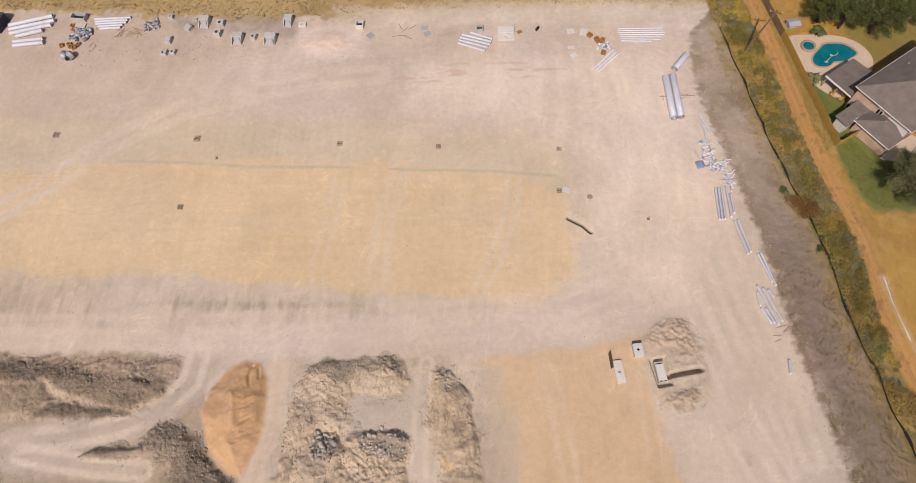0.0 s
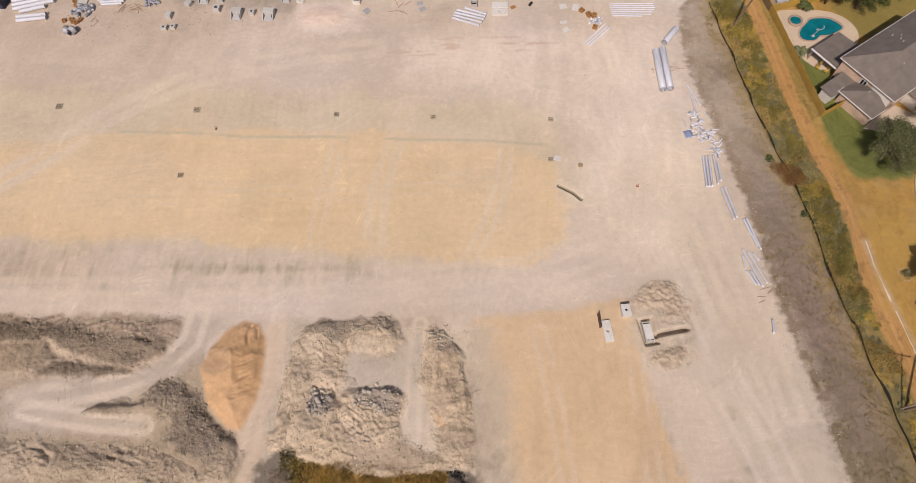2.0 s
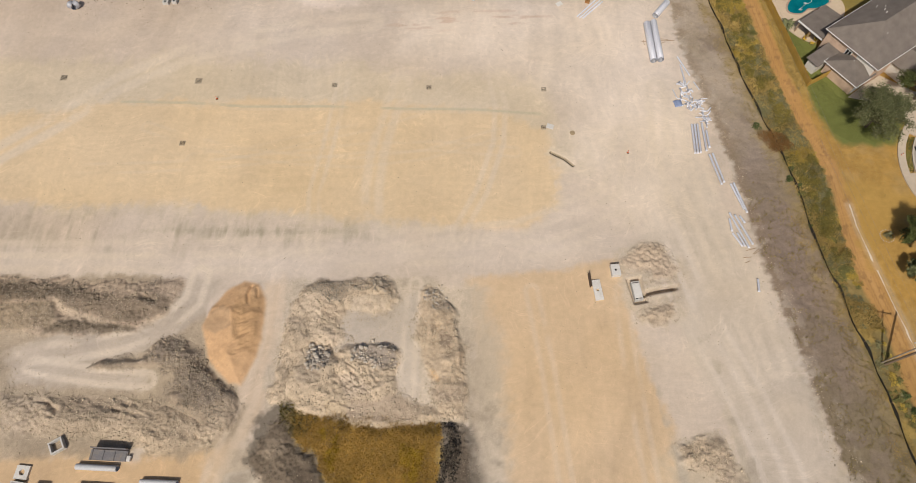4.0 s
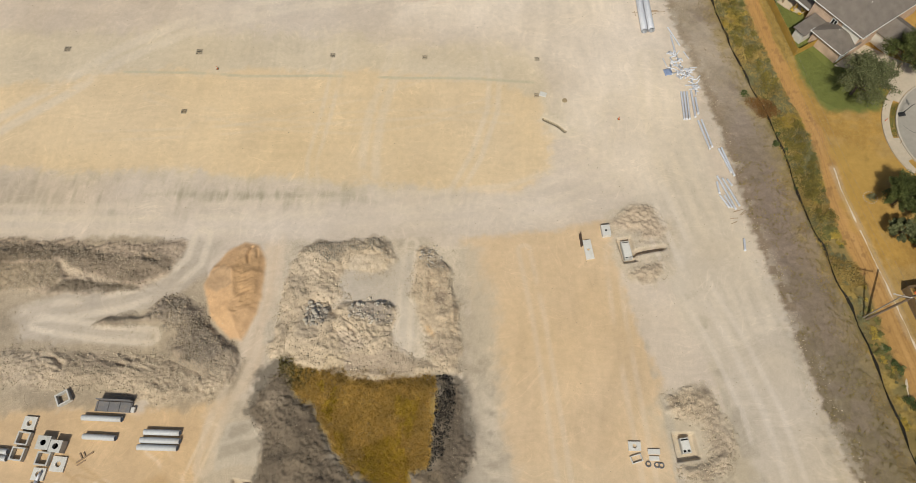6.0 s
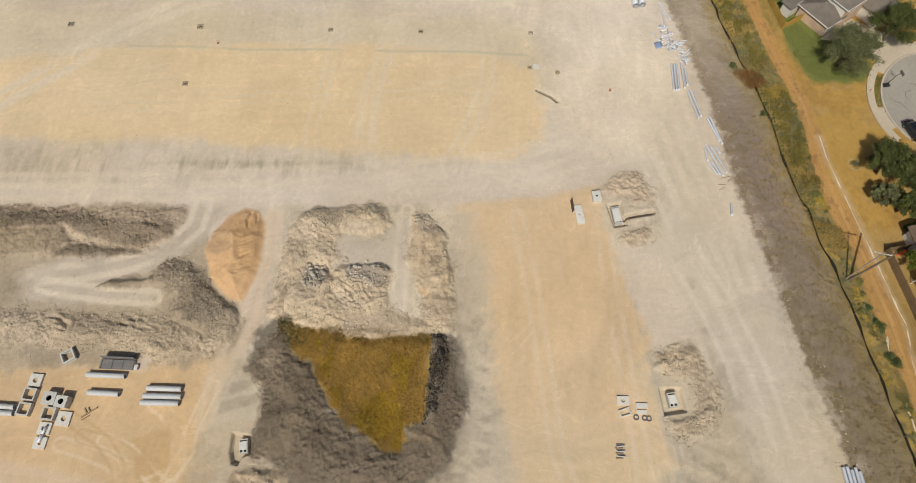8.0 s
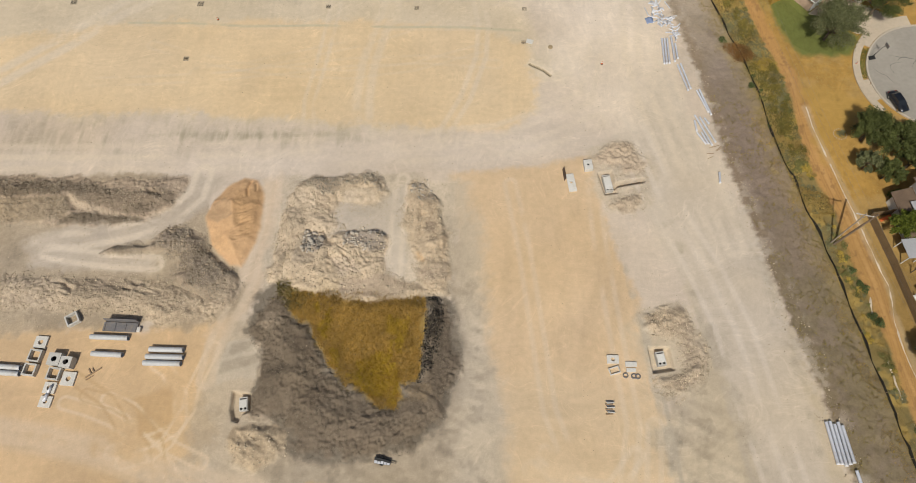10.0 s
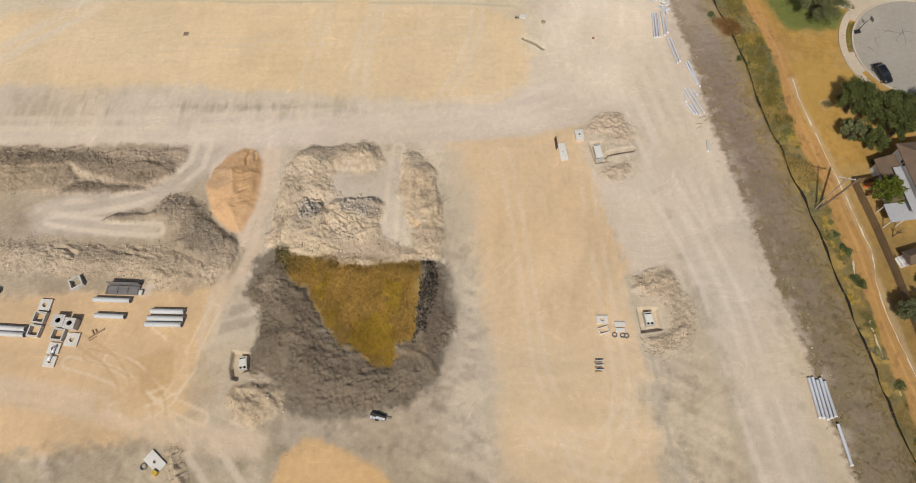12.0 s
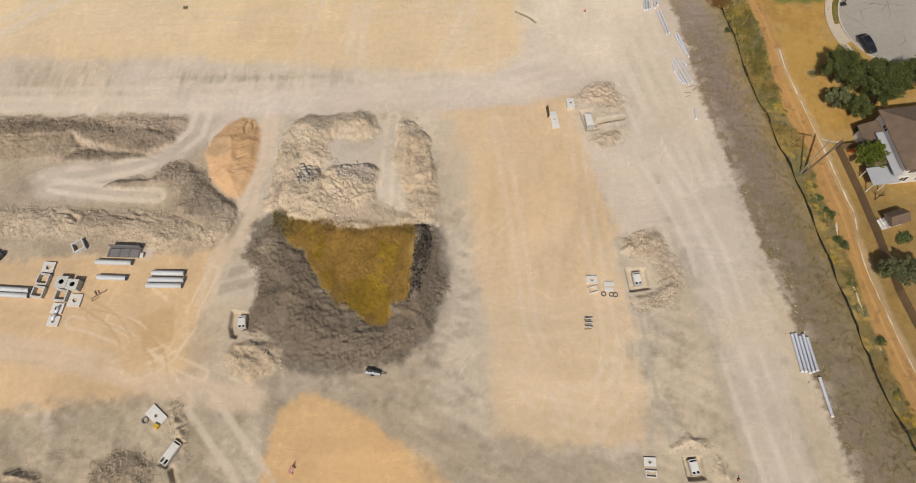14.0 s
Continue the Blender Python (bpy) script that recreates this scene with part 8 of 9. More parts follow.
stake.materials.append(TIMBER)
for x, y in list(zip(xs, ys))[::2]:
    ob = new("stake", stake)
    ob.parent = root
    ob.location = (x - 56 + 0.06, y - 20, gz(x, y))
tagged(root, "low black silt fence sagging between wooden stakes", "silt fence")

# ---- power line ----
CROSSARM = plain("weathered_crossarm", (0.40, 0.36, 0.31), 0.85, 0.15, 4, 0.01)


def power_pole(x, y, high, turn, label, brace=None, lean=0.0, arm_dark=False, thick=0.2, mast=POLE_WOOD):
    root = empty("power_pole", x, y, gz(x, y))
    bm = bmesh.new()
    rod(bm, (0, 0, -0.3), (0, 0, high), thick, thick * 0.7, 12)
    part("mast", bm, mast, root)
    c, s = math.cos(radians(turn)), math.sin(radians(turn))
    bm = boxed(-1.25, -0.06, high - 0.5, 1.25, 0.06, high - 0.36, bevel=0.01)
    bmesh.ops.rotate(bm, verts=bm.verts, cent=(0, 0, 0), matrix=Matrix.Rotation(radians(turn), 3, "Z"))
    part("crossarm", bm, POLE_WOOD if arm_dark else CROSSARM, root, "weathered crossarm")
    for k in (-1.1, 0.0, 1.1):
        bm = bmesh.new()
        rod(bm, (k * c, k * s, high - 0.36), (k * c, k * s, high - 0.12), 0.07, 0.04, 8)
        part("insulator", bm, CONCRETE_LIGHT, root, "pale insulator")
    for k in (-1, 1):
        bm = bmesh.new()
        rod(bm, (k * 0.7 * c, k * 0.7 * s, high - 0.5), (0, 0, high - 1.3), 0.03, 0.03, 6)
        part("stay", bm, STEEL_DARK, root)
    if brace:
        bm = bmesh.new()
        rod(bm, (0.3, -0.3, -0.3), brace, 0.2, 0.14, 10)
        part("prop", bm, POLE_WOOD, root, "dark leaning prop pole")
    root.matrix_world = pose(x, y, gz(x, y) - 0.1, 0, lean, 0)
    return tagged(root, label, "power pole", "power poles")


power_pole(61.3, 8.9, 10.35, -14, "grey wooden power pole with crossarm and brown prop", (2.1, 0.2, 9.7), 0.0, False, 0.13, POLE_GREY)
power_pole(49.45, 81.2, 10.4, -6, "wooden power pole with crossarm leaning over the track", None, 10.5, True)
power_pole(78.5, -62, 10.3, -16, "wooden power pole with crossarm by the fence")
for a, b in (((51.3, 81.3), (61.3, 8.9)), ((61.3, 8.9), (78.5, -62)), ((48.0, 150), (51.3, 81.3))):
    for k in (-1.1, 0.0, 1.1):
        bm = bmesh.new()
        last = None
        for i in range(19):
            t = i / 18
            p = Vector((a[0] + (b[0] - a[0]) * t + k, a[1] + (b[1] - a[1]) * t, 10.15 - 1.3 * 4 * t * (1 - t)))
            if last is not None:
                rod(bm, last, p, 0.008, 0.008, 5)
            last = p
        ob = mesh_object("power_cable", bm, STEEL_DARK)
        tagged(ob, "thin sagging power cable between poles", "cable", "power cables", "structure")


# ---- fences ----
def fence(line, high, material, label, step=2.44):
    """Board fence: posts, rails and a panel of boards for each bay."""
    x0, y0 = line[0]
    root = empty("board_fence", x0, y0)
    panels = {}
    for (ax, ay), (bx, by) in zip(line, line[1:]):
        length, turn = math.hypot(bx - ax, by - ay), math.degrees(math.atan2(by - ay, bx - ax))
        n = max(1, round(length / step))
        w = length / n
        for k in range(n + 1):
            px, py = ax + (bx - ax) * k / n, ay + (by - ay) * k / n
            post = part("post", boxed(-0.06, -0.06, -0.2, 0.06, 0.06, high + 0.1), material, root)
            post.matrix_basis = pose(px - x0, py - y0, gz(px, py), 0, 0, turn)
            if k == n:
                break
            key = round(w, 3)
            if key not in panels:
                bm = bmesh.new()
                boards = int(w / 0.15)
                for i in range(boards):
                    a = -w / 2 + i * w / boards
                    box(bm, a + 0.006, -0.012, 0.04, a + w / boards - 0.006, 0.012, high - 0.02 * ((i * 7) % 3))
                for z in (0.35, high - 0.35):
                    box(bm, -w / 2, 0.013, z, w / 2, 0.055, z + 0.09)
                panels[key] = part("panel", bm, material, root)
                panel = panels[key]
            else:
                panel = new("panel", panels[key].data)
                panel.parent = root
            mx, my = ax + (bx - ax) * (k + 0.5) / n, ay + (by - ay) * (k + 0.5) / n
            panel.matrix_basis = pose(mx - x0, my - y0, gz(mx, my), 0, 0, turn)
    return tagged(root, label, "fence")


fence([(56.9, 84.5), (61.2, 59.8)], 1.85, FENCE_WOOD, "golden cedar board fence along the garden")
fence([(61.3, 59.7), (65.2, 62.0)], 1.85, FENCE_WOOD, "short golden cedar fence beside the house")
fence([(56.9, 84.6), (67.4, 87.2)], 1.85, FENCE_WOOD, "golden cedar board fence behind the pool")
fence([(54.4, 97), (56.8, 84.7)], 1.85, FENCE_BROWN, "weathered grey-brown board fence by the track")
fence([(68.3, 13.4), (74.3, 14.4)], 1.85, FENCE_BROWN, "dark brown board fence closing the yard")
fence([(68.2, 13.3), (69.6, 5), (70.6, -3), (71.4, -12.5), (73.4, -21.7), (76.5, -33), (80, -46)], 1.85, FENCE_BROWN, "dark brown board fence along the track")


# ---- houses ----
def prism(bm, faces_pts):
    for pts in faces_pts:
        bm.faces.new([bm.verts.new(p) for p in pts])
    bmesh.ops.remove_doubles(bm, verts=bm.verts, dist=0.001)
    return bm


def hip_roof(x0, y0, x1, y1, z, rise, hip0, hip1, along_x=True, thick=0.16, lip=0.0):
    """A roof over a rectangle, with its ridge along x; hip0 and hip1: how far the ridge stops short of the ends."""
    bm = bmesh.new()
    if along_x:
        ym = (y0 + y1) / 2
        r0, r1 = (x0 + hip0, ym, z + rise), (x1 - hip1, ym, z + rise)
        a, b, c, d = (x0, y0, z), (x1, y0, z), (x1, y1, z), (x0, y1, z)
        tops = [[a, b, r1, r0], [c, d, r0, r1], [d, a, r0], [b, c, r1]]
    else:
        xm = (x0 + x1) / 2
        r0, r1 = (xm, y0 + hip0, z + rise), (xm, y1 - hip1, z + rise)
        a, b, c, d = (x0, y0, z), (x1, y0, z), (x1, y1, z), (x0, y1, z)
        tops = [[b, c, r1, r0], [d, a, r0, r1], [a, b, r0], [c, d, r1]]
    low = [(p[0], p[1], p[2] - thick) for p in (a, b, c, d)]
    sides = [[low[0], low[1], b, a], [low[1], low[2], c, b], [low[2], low[3], d, c], [low[3], low[0], a, d], low[::-1]]
    return prism(bm, tops + sides)


def shed_roof(x0, y0, x1, y1, zs, thick=0.14):
    """A single slope; zs are the heights at the corners, anticlockwise."""
    pts = [(x0, y0), (x1, y0), (x1, y1), (x0, y1)]
    top = [(p[0], p[1], z) for p, z in zip(pts, zs)]
    low = [(p[0], p[1], z - thick) for p, z in zip(pts, zs)]
    bm = bmesh.new()
    return prism(bm, [top, low[::-1]] + [[low[k], low[(k + 1) % 4], top[(k + 1) % 4], top[k]] for k in range(4)])


def eaves(root, x0, y0, x1, y1, z, w=0.07, h=0.16):
    """A gutter and fascia board round the eaves."""
    part("gutter", frame_mesh(bmesh.new(), x1 - x0 + 2 * w, y1 - y0 + 2 * w, z - h, z - 0.02, w), TRIM, root, "white gutter").location = ((x0 + x1) / 2, (y0 + y1) / 2, 0)


def window(root, x, y, z, w, h, face):
    """A window in a wall that faces -x ('w') or -y ('s')."""
    turn = {"w": -90, "s": 0}[face]
    holder = part("window", frame_mesh(bmesh.new(), w + 0.2, h + 0.2, -0.05, 0.05, 0.1), TRIM, root, "white window frame")
    holder.matrix_basis = pose(x, y, z + h / 2, 90, 0, turn)
    pane = part("pane", boxed(-w / 2, -h / 2, -0.02, w / 2, h / 2, 0.02), GLASS, holder, "dark glass")
    bar = part("bar", boxed(-0.03, -h / 2, 0.02, 0.03, h / 2, 0.045), TRIM, holder)


def roof_vents(root, spots):
    for x, y, z in spots:
        bm = bmesh.new()
        rod(bm, (x, y, z - 0.1), (x, y, z + 0.25), 0.06, 0.06, 10)
        part("roof_vent", bm, CONCRETE_LIGHT, root, "pale roof vent pipe")
    return root


root = empty("brick_house", 64.0, 68.3, 0, 34.5)
part("wall", boxed(0.5, -11.1, -0.2, 18.5, -0.5, 5.3), BRICKWORK, root, "tan brick wall")
part("roof", hip_roof(0, -11.6, 19.0, 0, 5.5, 3.3, 5.8, 0.5), SHINGLE, root, "grey shingle hip roof")
eaves(root, 0, -11.6, 19.0, 0, 5.5)
part("siding", boxed(0.44, -11.0, 3.0, 0.5, -7.2, 5.2), SIDING, root, "pale siding panel")
part("wall", boxed(-2.6, -10.9, -0.2, 0.5, -4.5, 2.75), BRICKWORK, root, "tan brick wing wall")
part("roof", hip_roof(-3.1, -11.4, 2.0, -4.1, 2.9, 1.9, 2.5, 2.4), SHINGLE, root, "grey shingle hip roof of the wing")
eaves(root, -3.1, -11.4, 0.4, -4.1, 2.9)
part("wall", boxed(-4.4, -4.0, -0.2, -0.1, -2.0, 2.45), SIDING, root, "white siding of the bay")
part("roof", shed_roof(-4.8, -4.3, 0.45, -1.6, (2.6, 3.1, 3.1, 2.6)), SHINGLE, root, "low grey bay roof")
part("roof", shed_roof(0.3, -0.4, 7.3, 5.3, (3.2, 3.2, 2.75, 2.75)), SHINGLE, root, "low grey patio roof")
part("fascia", boxed(0.18, -0.4, 2.65, 0.297, 5.3, 2.95), TRIM, root, "white fascia")
for px, py in ((0.6, 5.0), (7.0, 5.0), (0.6, 2.4)):
    part("post", boxed(px - 0.09, py - 0.09, -0.1, px + 0.09, py + 0.09, 2.62), TIMBER, root)
part("wall", boxed(6.6, -15.2, -0.2, 12.0, -11.1, 2.75), SIDING, root, "pale porch wall")
part("roof", hip_roof(6.2, -16.0, 12.4, -10.5, 2.9, 1.8, 0.3, 0.3, False), SHINGLE, root, "grey shingle porch roof")
window(root, 0.40, -5.6, 3.4, 1.0, 1.2, "w")
window(root, 3.0, -11.14, 3.4, 1.4, 1.3, "s")
part("garage_door", boxed(-2.4, -10.96, 0, 0.3, -10.9, 2.2), TRIM, root, "white garage door")
roof_vents(root, [(9.0, -3.6, 7.7), (10.2, -3.0, 7.3), (9.6, -2.0, 6.7), (8.2, -4.4, 8.2), (-0.8, -7.6, 4.5), (5.0, -7.6, 7.7)])
tagged(root, "two-storey tan brick house with grey hip roofs", "house")

root = empty("patio_chair", 63.0, 70.6, gz(63, 70.6), 40)
part("seat", boxed(-0.3, -0.3, 0.38, 0.3, 0.3, 0.46, bevel=0.03), YELLOW, root)
part("backrest", boxed(-0.3, 0.24, 0.46, 0.3, 0.32, 0.95, bevel=0.02), YELLOW, root)
for sx in (-0.24, 0.24):
    for sy in (-0.24, 0.24):
        part("leg", boxed(sx - 0.03, sy - 0.03, 0, sx + 0.03, sy + 0.03, 0.38), TIMBER, root)
tagged(root, "yellow-brown wooden chair on the patio", "chair", "patio chairs")
for x, y, t in ((64.1, 69.6, 150), (63.6, 71.4, -60), (64.9, 70.4, 90)):
    copy_thing(root, pose(x, y, gz(x, y), 0, 0, t))
root = empty("kettle_grill", 64.9, 67.6, gz(64.9, 67.6))
bm = bmesh.new()
bmesh.ops.create_uvsphere(bm, u_segments=14, v_segments=8, radius=0.42, matrix=Matrix.Translation((0, 0, 0.85)))
part("bowl", bm, BLACK, root, "", False)
for a in (0, 2.1, 4.2):
    bm = bmesh.new()
    rod(bm, (0.4 * math.cos(a), 0.4 * math.sin(a), 0), (0.2 * math.cos(a), 0.2 * math.sin(a), 0.6), 0.03, 0.03, 6)
    part("leg", bm, STEEL_DARK, root)
tagged(root, "dark round kettle grill beside the house", "grill")

# pool, deck and spa
def rounded(outline, rounds=3):
    pts = list(outline)
    for _ in range(rounds):
        pts = [q for a, b in zip(pts, pts[1:] + pts[:1]) for q in ((a[0] * 0.75 + b[0] * 0.25, a[1] * 0.75 + b[1] * 0.25), (a[0] * 0.25 + b[0] * 0.75, a[1] * 0.25 + b[1] * 0.75))]
    return pts


def filled(outer, holes, z0, z1):
    """A slab with holes."""
    bm = bmesh.new()
    loops = [[bm.verts.new((x, y, z1)) for x, y in loop] for loop in (outer, *holes)]
    edges = [bm.edges.new((a, b)) for loop in loops for a, b in zip(loop, loop[1:] + loop[:1])]
    bmesh.ops.triangle_fill(bm, use_beauty=True, edges=edges)
    top = bm.faces[:]
    res = bmesh.ops.extrude_face_region(bm, geom=top)
    bmesh.ops.translate(bm, verts=[v for v in res["geom"] if isinstance(v, bmesh.types.BMVert)], vec=(0, 0, z0 - z1))
    return bm


def grown(outline, by):
    cx, cy = sum(p[0] for p in outline) / len(outline), sum(p[1] for p in outline) / len(outline)
    return [(cx + (x - cx) * (1 + by / math.hypot(x - cx, y - cy)), cy + (y - cy) * (1 + by / math.hypot(x - cx, y - cy))) for x, y in outline]


POOL = rounded([(61.3, 78.4), (62.0, 80.1), (63.3, 81.4), (64.2, 82.5), (66.0, 82.8), (67.9, 82.6), (69.3, 81.4), (69.9, 80.5), (69.6, 79.8), (68.1, 78.9), (66.5, 78.3), (65.3, 78.5), (64.4, 77.5), (63.5, 77.1), (61.9, 77.3)], 1)
SPA = [(61.3 + 1.0 * math.cos(k * math.pi / 12), 82.0 + 1.0 * math.sin(k * math.pi / 12)) for k in range(24)]
deck = mesh_object("pool_deck", filled(rounded([(57.6, 84.6), (60.7, 85.0), (67.2, 84.8), (70.4, 83.2), (72.0, 81.1), (72.6, 78.4), (71, 75), (68, 77), (65.6, 69), (61.2, 71.8), (58.9, 77)], 2), [POOL], -0.1, 0.16), DECK)
tagged(deck, "tan textured deck round the pool", "pool deck", kind="structure")
root = empty("swimming_pool", 66, 80, 0)
bm = filled([(x - 66, y - 80) for x, y in grown(POOL, 0.36)], [[(x - 66, y - 80) for x, y in grown(POOL, -0.02)]], 0.02, 0.22)
part("coping", bm, COPING, root, "brown stone coping")
bm = bmesh.new()
bm.faces.new([bm.verts.new((x - 66, y - 80, 0.1)) for x, y in POOL])
part("water", bm, WATER, root, "turquoise water")
bm = bmesh.new()
last = None
for k in range(26):
    p = Vector((-2.6 + k * 0.11 + 0.5 * math.sin(k * 0.6), -2.2 + k * 0.12 + 0.5 * math.cos(k * 0.45), 0.13))
    if last is not None:
        rod(bm, last, p, 0.03, 0.03, 6)
    last = p
part("hose", bm, WHITE, root, "white cleaner hose")
tagged(root, "turquoise kidney-shaped pool with stone coping", "swimming pool")
root = empty("spa_tub", 61.3, 82.0, 0)
part("coping", ringed(bmesh.new(), [(0.1, 1.0), (0.5, 1.0), (0.5, 1.35), (0.1, 1.4)], 24, "z"), COPING, root, "brown stone rim", False)
bm = bmesh.new()
bm.faces.new([bm.verts.new((x - 61.3, y - 82.0, 0.4)) for x, y in SPA])
part("water", bm, WATER, root, "turquoise water")
tagged(root, "round raised spa tub beside the pool", "spa tub")
root = empty("garden_shed", 59.3, 87.0, 0, 8)
part("wall", boxed(-1.0, -0.8, 0, 1.0, 0.8, 1.1), SIDING, root)
part("roof", hip_roof(-1.15, -0.95, 1.15, 0.95, 1.2, 0.3, 0.05, 0.05), METAL_ROOF, root, "pale grey roof")
tagged(root, "small pale garden shed behind the fence", "shed")


def palm(x, y, high, reach, label, seed):
    rs = random.Random(seed)
    root = empty("palm", x, y, gz(x, y))
    bm = bmesh.new()
    rod(bm, (0, 0, -0.1), (0, 0, high), 0.16, 0.13, 10)
    part("trunk", bm, BARK, root)
    for k in range(18):
        a, up = k * 2.4, rs.uniform(0.1, 0.9)
        bm = bmesh.new()
        rows = []
        for i in range(7):
            t = i / 6
            r = reach * t
            z = high + up * reach * t - 0.75 * reach * t * t
            w = 0.26 * math.sin(math.pi * min(1, 0.12 + t * 0.9)) + 0.02
            c, s = math.cos(a), math.sin(a)
            rows.append([bm.verts.new((c * r - s * o, s * r + c * o, z - abs(o) * 0.5)) for o in (-w, 0, w)])
        for p, q in zip(rows, rows[1:]):
            for j in (0, 1):
                bm.faces.new((p[j], p[j + 1], q[j + 1], q[j]))
        part("frond", bm, GREEN_LEAF if seed % 2 else OLIVE_LEAF, root)
    return tagged(root, label, "palm")


palm(63.6, 84.9, 1.4, 1.7, "small green palm beside the pool", 1)
palm(60.2, 73.9, 1.2, 1.5, "small grey-green palm by the fence", 2)

# ---- the street's end ----
CX, CY, CR = 87.2, 42.1, 11.6


def sector(r0, r1, a0, a1, z0, z1, n=40):
    """A slab between two radii round the street's turning circle."""
    bm = bmesh.new()
    rows = []
    for k in range(n + 1):
        a = radians(a0 + (a1 - a0) * k / n)
        rows.append([bm.verts.new((CX + r * math.cos(a), CY + r * math.sin(a), z)) for r, z in ((r0, z0), (r0, z1), (r1, z1), (r1, z0))])
    for p, q in zip(rows, rows[1:]):
        for j in range(4):
            bm.faces.new((p[j], q[j], q[(j + 1) % 4], p[(j + 1) % 4]))
    bm.faces.new(rows[0][::-1])
    bm.faces.new(rows[-1])
    return bm


bm = bmesh.new()
ring = [bm.verts.new((CX + CR * math.cos(radians(25 + 310 * k / 60)), CY + CR * math.sin(radians(25 + 310 * k / 60)), 0.10)) for k in range(61)]
far = [bm.verts.new(p) for p in ((160, CY - 4.9, 0.10), (160, CY + 4.9, 0.10))]
bm.faces.new(ring + far)
res = bmesh.ops.extrude_face_region(bm, geom=bm.faces[:])
bmesh.ops.translate(bm, verts=[v for v in res["geom"] if isinstance(v, bmesh.types.BMVert)], vec=(0, 0, -0.4))
tagged(mesh_object("road", bm, ASPHALT), "grey worn street ending in a turning circle", "road", kind="structure")
tagged(mesh_object("kerb", sector(CR, CR + 0.3, 26, 334, -0.2, 0.24), KERB), "pale concrete kerb round the street", "kerb", kind="structure")
tagged(mesh_object("pavement", sector(CR + 1.35, CR + 2.6, 95, 215, -0.2, 0.2), PAVING), "tan concrete footpath round the street", "pavement", kind="structure")
tagged(mesh_object("pavement", sector(CR + 0.354, CR + 1.346, 95, 146, -0.2, 0.2), PAVING), "tan concrete footpath round the street", "pavement", kind="structure")
tagged(mesh_object("pavement", sector(CR + 0.354, CR + 1.346, 184, 205, -0.2, 0.196), PAVING), "tan concrete footpath round the street", "pavement", kind="structure")
tagged(mesh_object("driveway", filled([(67.9, 57.2), (70.0, 58.9), (74.6, 62.0), (79.6, 58.4), (83.4, 56.3), (83.6, 54.4), (78.4, 51.6), (75.6, 52.2), (72.6, 56.0)], [], -0.2, 0.18), PAVING), "tan concrete driveway before the house", "driveway", kind="structure")
tufts("grass", "mown dry grass strip between kerb and footpath", [(CX + r * math.cos(radians(a)), CY + r * math.sin(radians(a))) for r, aa in ((CR + 0.4, range(148, 184, 4)), (CR + 1.3, range(182, 146, -4))) for a in aa], 600, 0.1, 0.05, LAWN_LEAF, 71, ragged=0.0)
rs = random.Random(5)
for k in range(9):
    a, r = rs.uniform(100, 250), rs.uniform(2, 10)
    x, y, turn = CX + r * math.cos(radians(a)), CY + r * math.sin(radians(a)), rs.uniform(-0.6, 0.6) + (0 if k % 2 else 0.9)
    bm = bmesh.new()
    row = None
    for i in range(14):
        turn += rs.uniform(-0.5, 0.5)
        x, y = x + 0.35 * math.cos(turn), y + 0.35 * math.sin(turn)
        w = 0.035 * (1 - abs(i - 6.5) / 9)
        new_row = [bm.verts.new((x - w * math.sin(turn), y + w * math.cos(turn), 0.104)), bm.verts.new((x + w * math.sin(turn), y - w * math.cos(turn), 0.104))]
        if row:
            bm.faces.new((row[0], row[1], new_row[1], new_row[0]))
        row = new_row
    if math.hypot(x - CX, y - CY) < CR - 0.6:
        tagged(mesh_object("crack_seal", bm, TAR), "black tar line sealing a street crack", "tar line", "tar lines", "structure")
    else:
        bm.free()

# the parked car
root = empty("car", 78.7, 35.95, 0.1, -74)
bm = bmesh.new()
SECTIONS = [(-2.25, 0.55, 0.62, 0.72), (-2.1, 0.35, 0.84, 0.9), (-1.5, 0.28, 0.9, 0.96), (0, 0.26, 0.91, 0.98), (1.1, 0.28, 0.9, 0.95), (1.9, 0.35, 0.85, 0.82), (2.25, 0.5, 0.66, 0.68)]
rows = []
for x, z0, hw, z1 in SECTIONS:
    rows.append([bm.verts.new((x, y, z)) for y, z in ((-hw * 0.9, z0), (-hw, (z0 + z1) / 2), (-hw * 0.93, z1), (0, z1 + 0.05), (hw * 0.93, z1), (hw, (z0 + z1) / 2), (hw * 0.9, z0))])
for p, q in zip(rows, rows[1:]):
    for j in range(7):
        bm.faces.new((p[j], q[j], q[(j + 1) % 7], p[(j + 1) % 7]))
bm.faces.new(rows[0])
bm.faces.new(rows[-1][::-1])
part("body", bm, CAR_PAINT, root, "black body", False)


def cabin(x0, x1, x2, x3, z0, z1, w0, w1):
    bm = bmesh.new()
    lo = [bm.verts.new(p) for p in ((x0, -w0, z0), (x3, -w0, z0), (x3, w0, z0), (x0, w0, z0))]
    hi = [bm.verts.new(p) for p in ((x1, -w1, z1), (x2, -w1, z1), (x2, w1, z1), (x1, w1, z1))]
    for k in range(4):
        bm.faces.new((lo[k], lo[(k + 1) % 4], hi[(k + 1) % 4], hi[k]))
    bm.faces.new(hi)
    bm.faces.new(lo[::-1])
    return bm


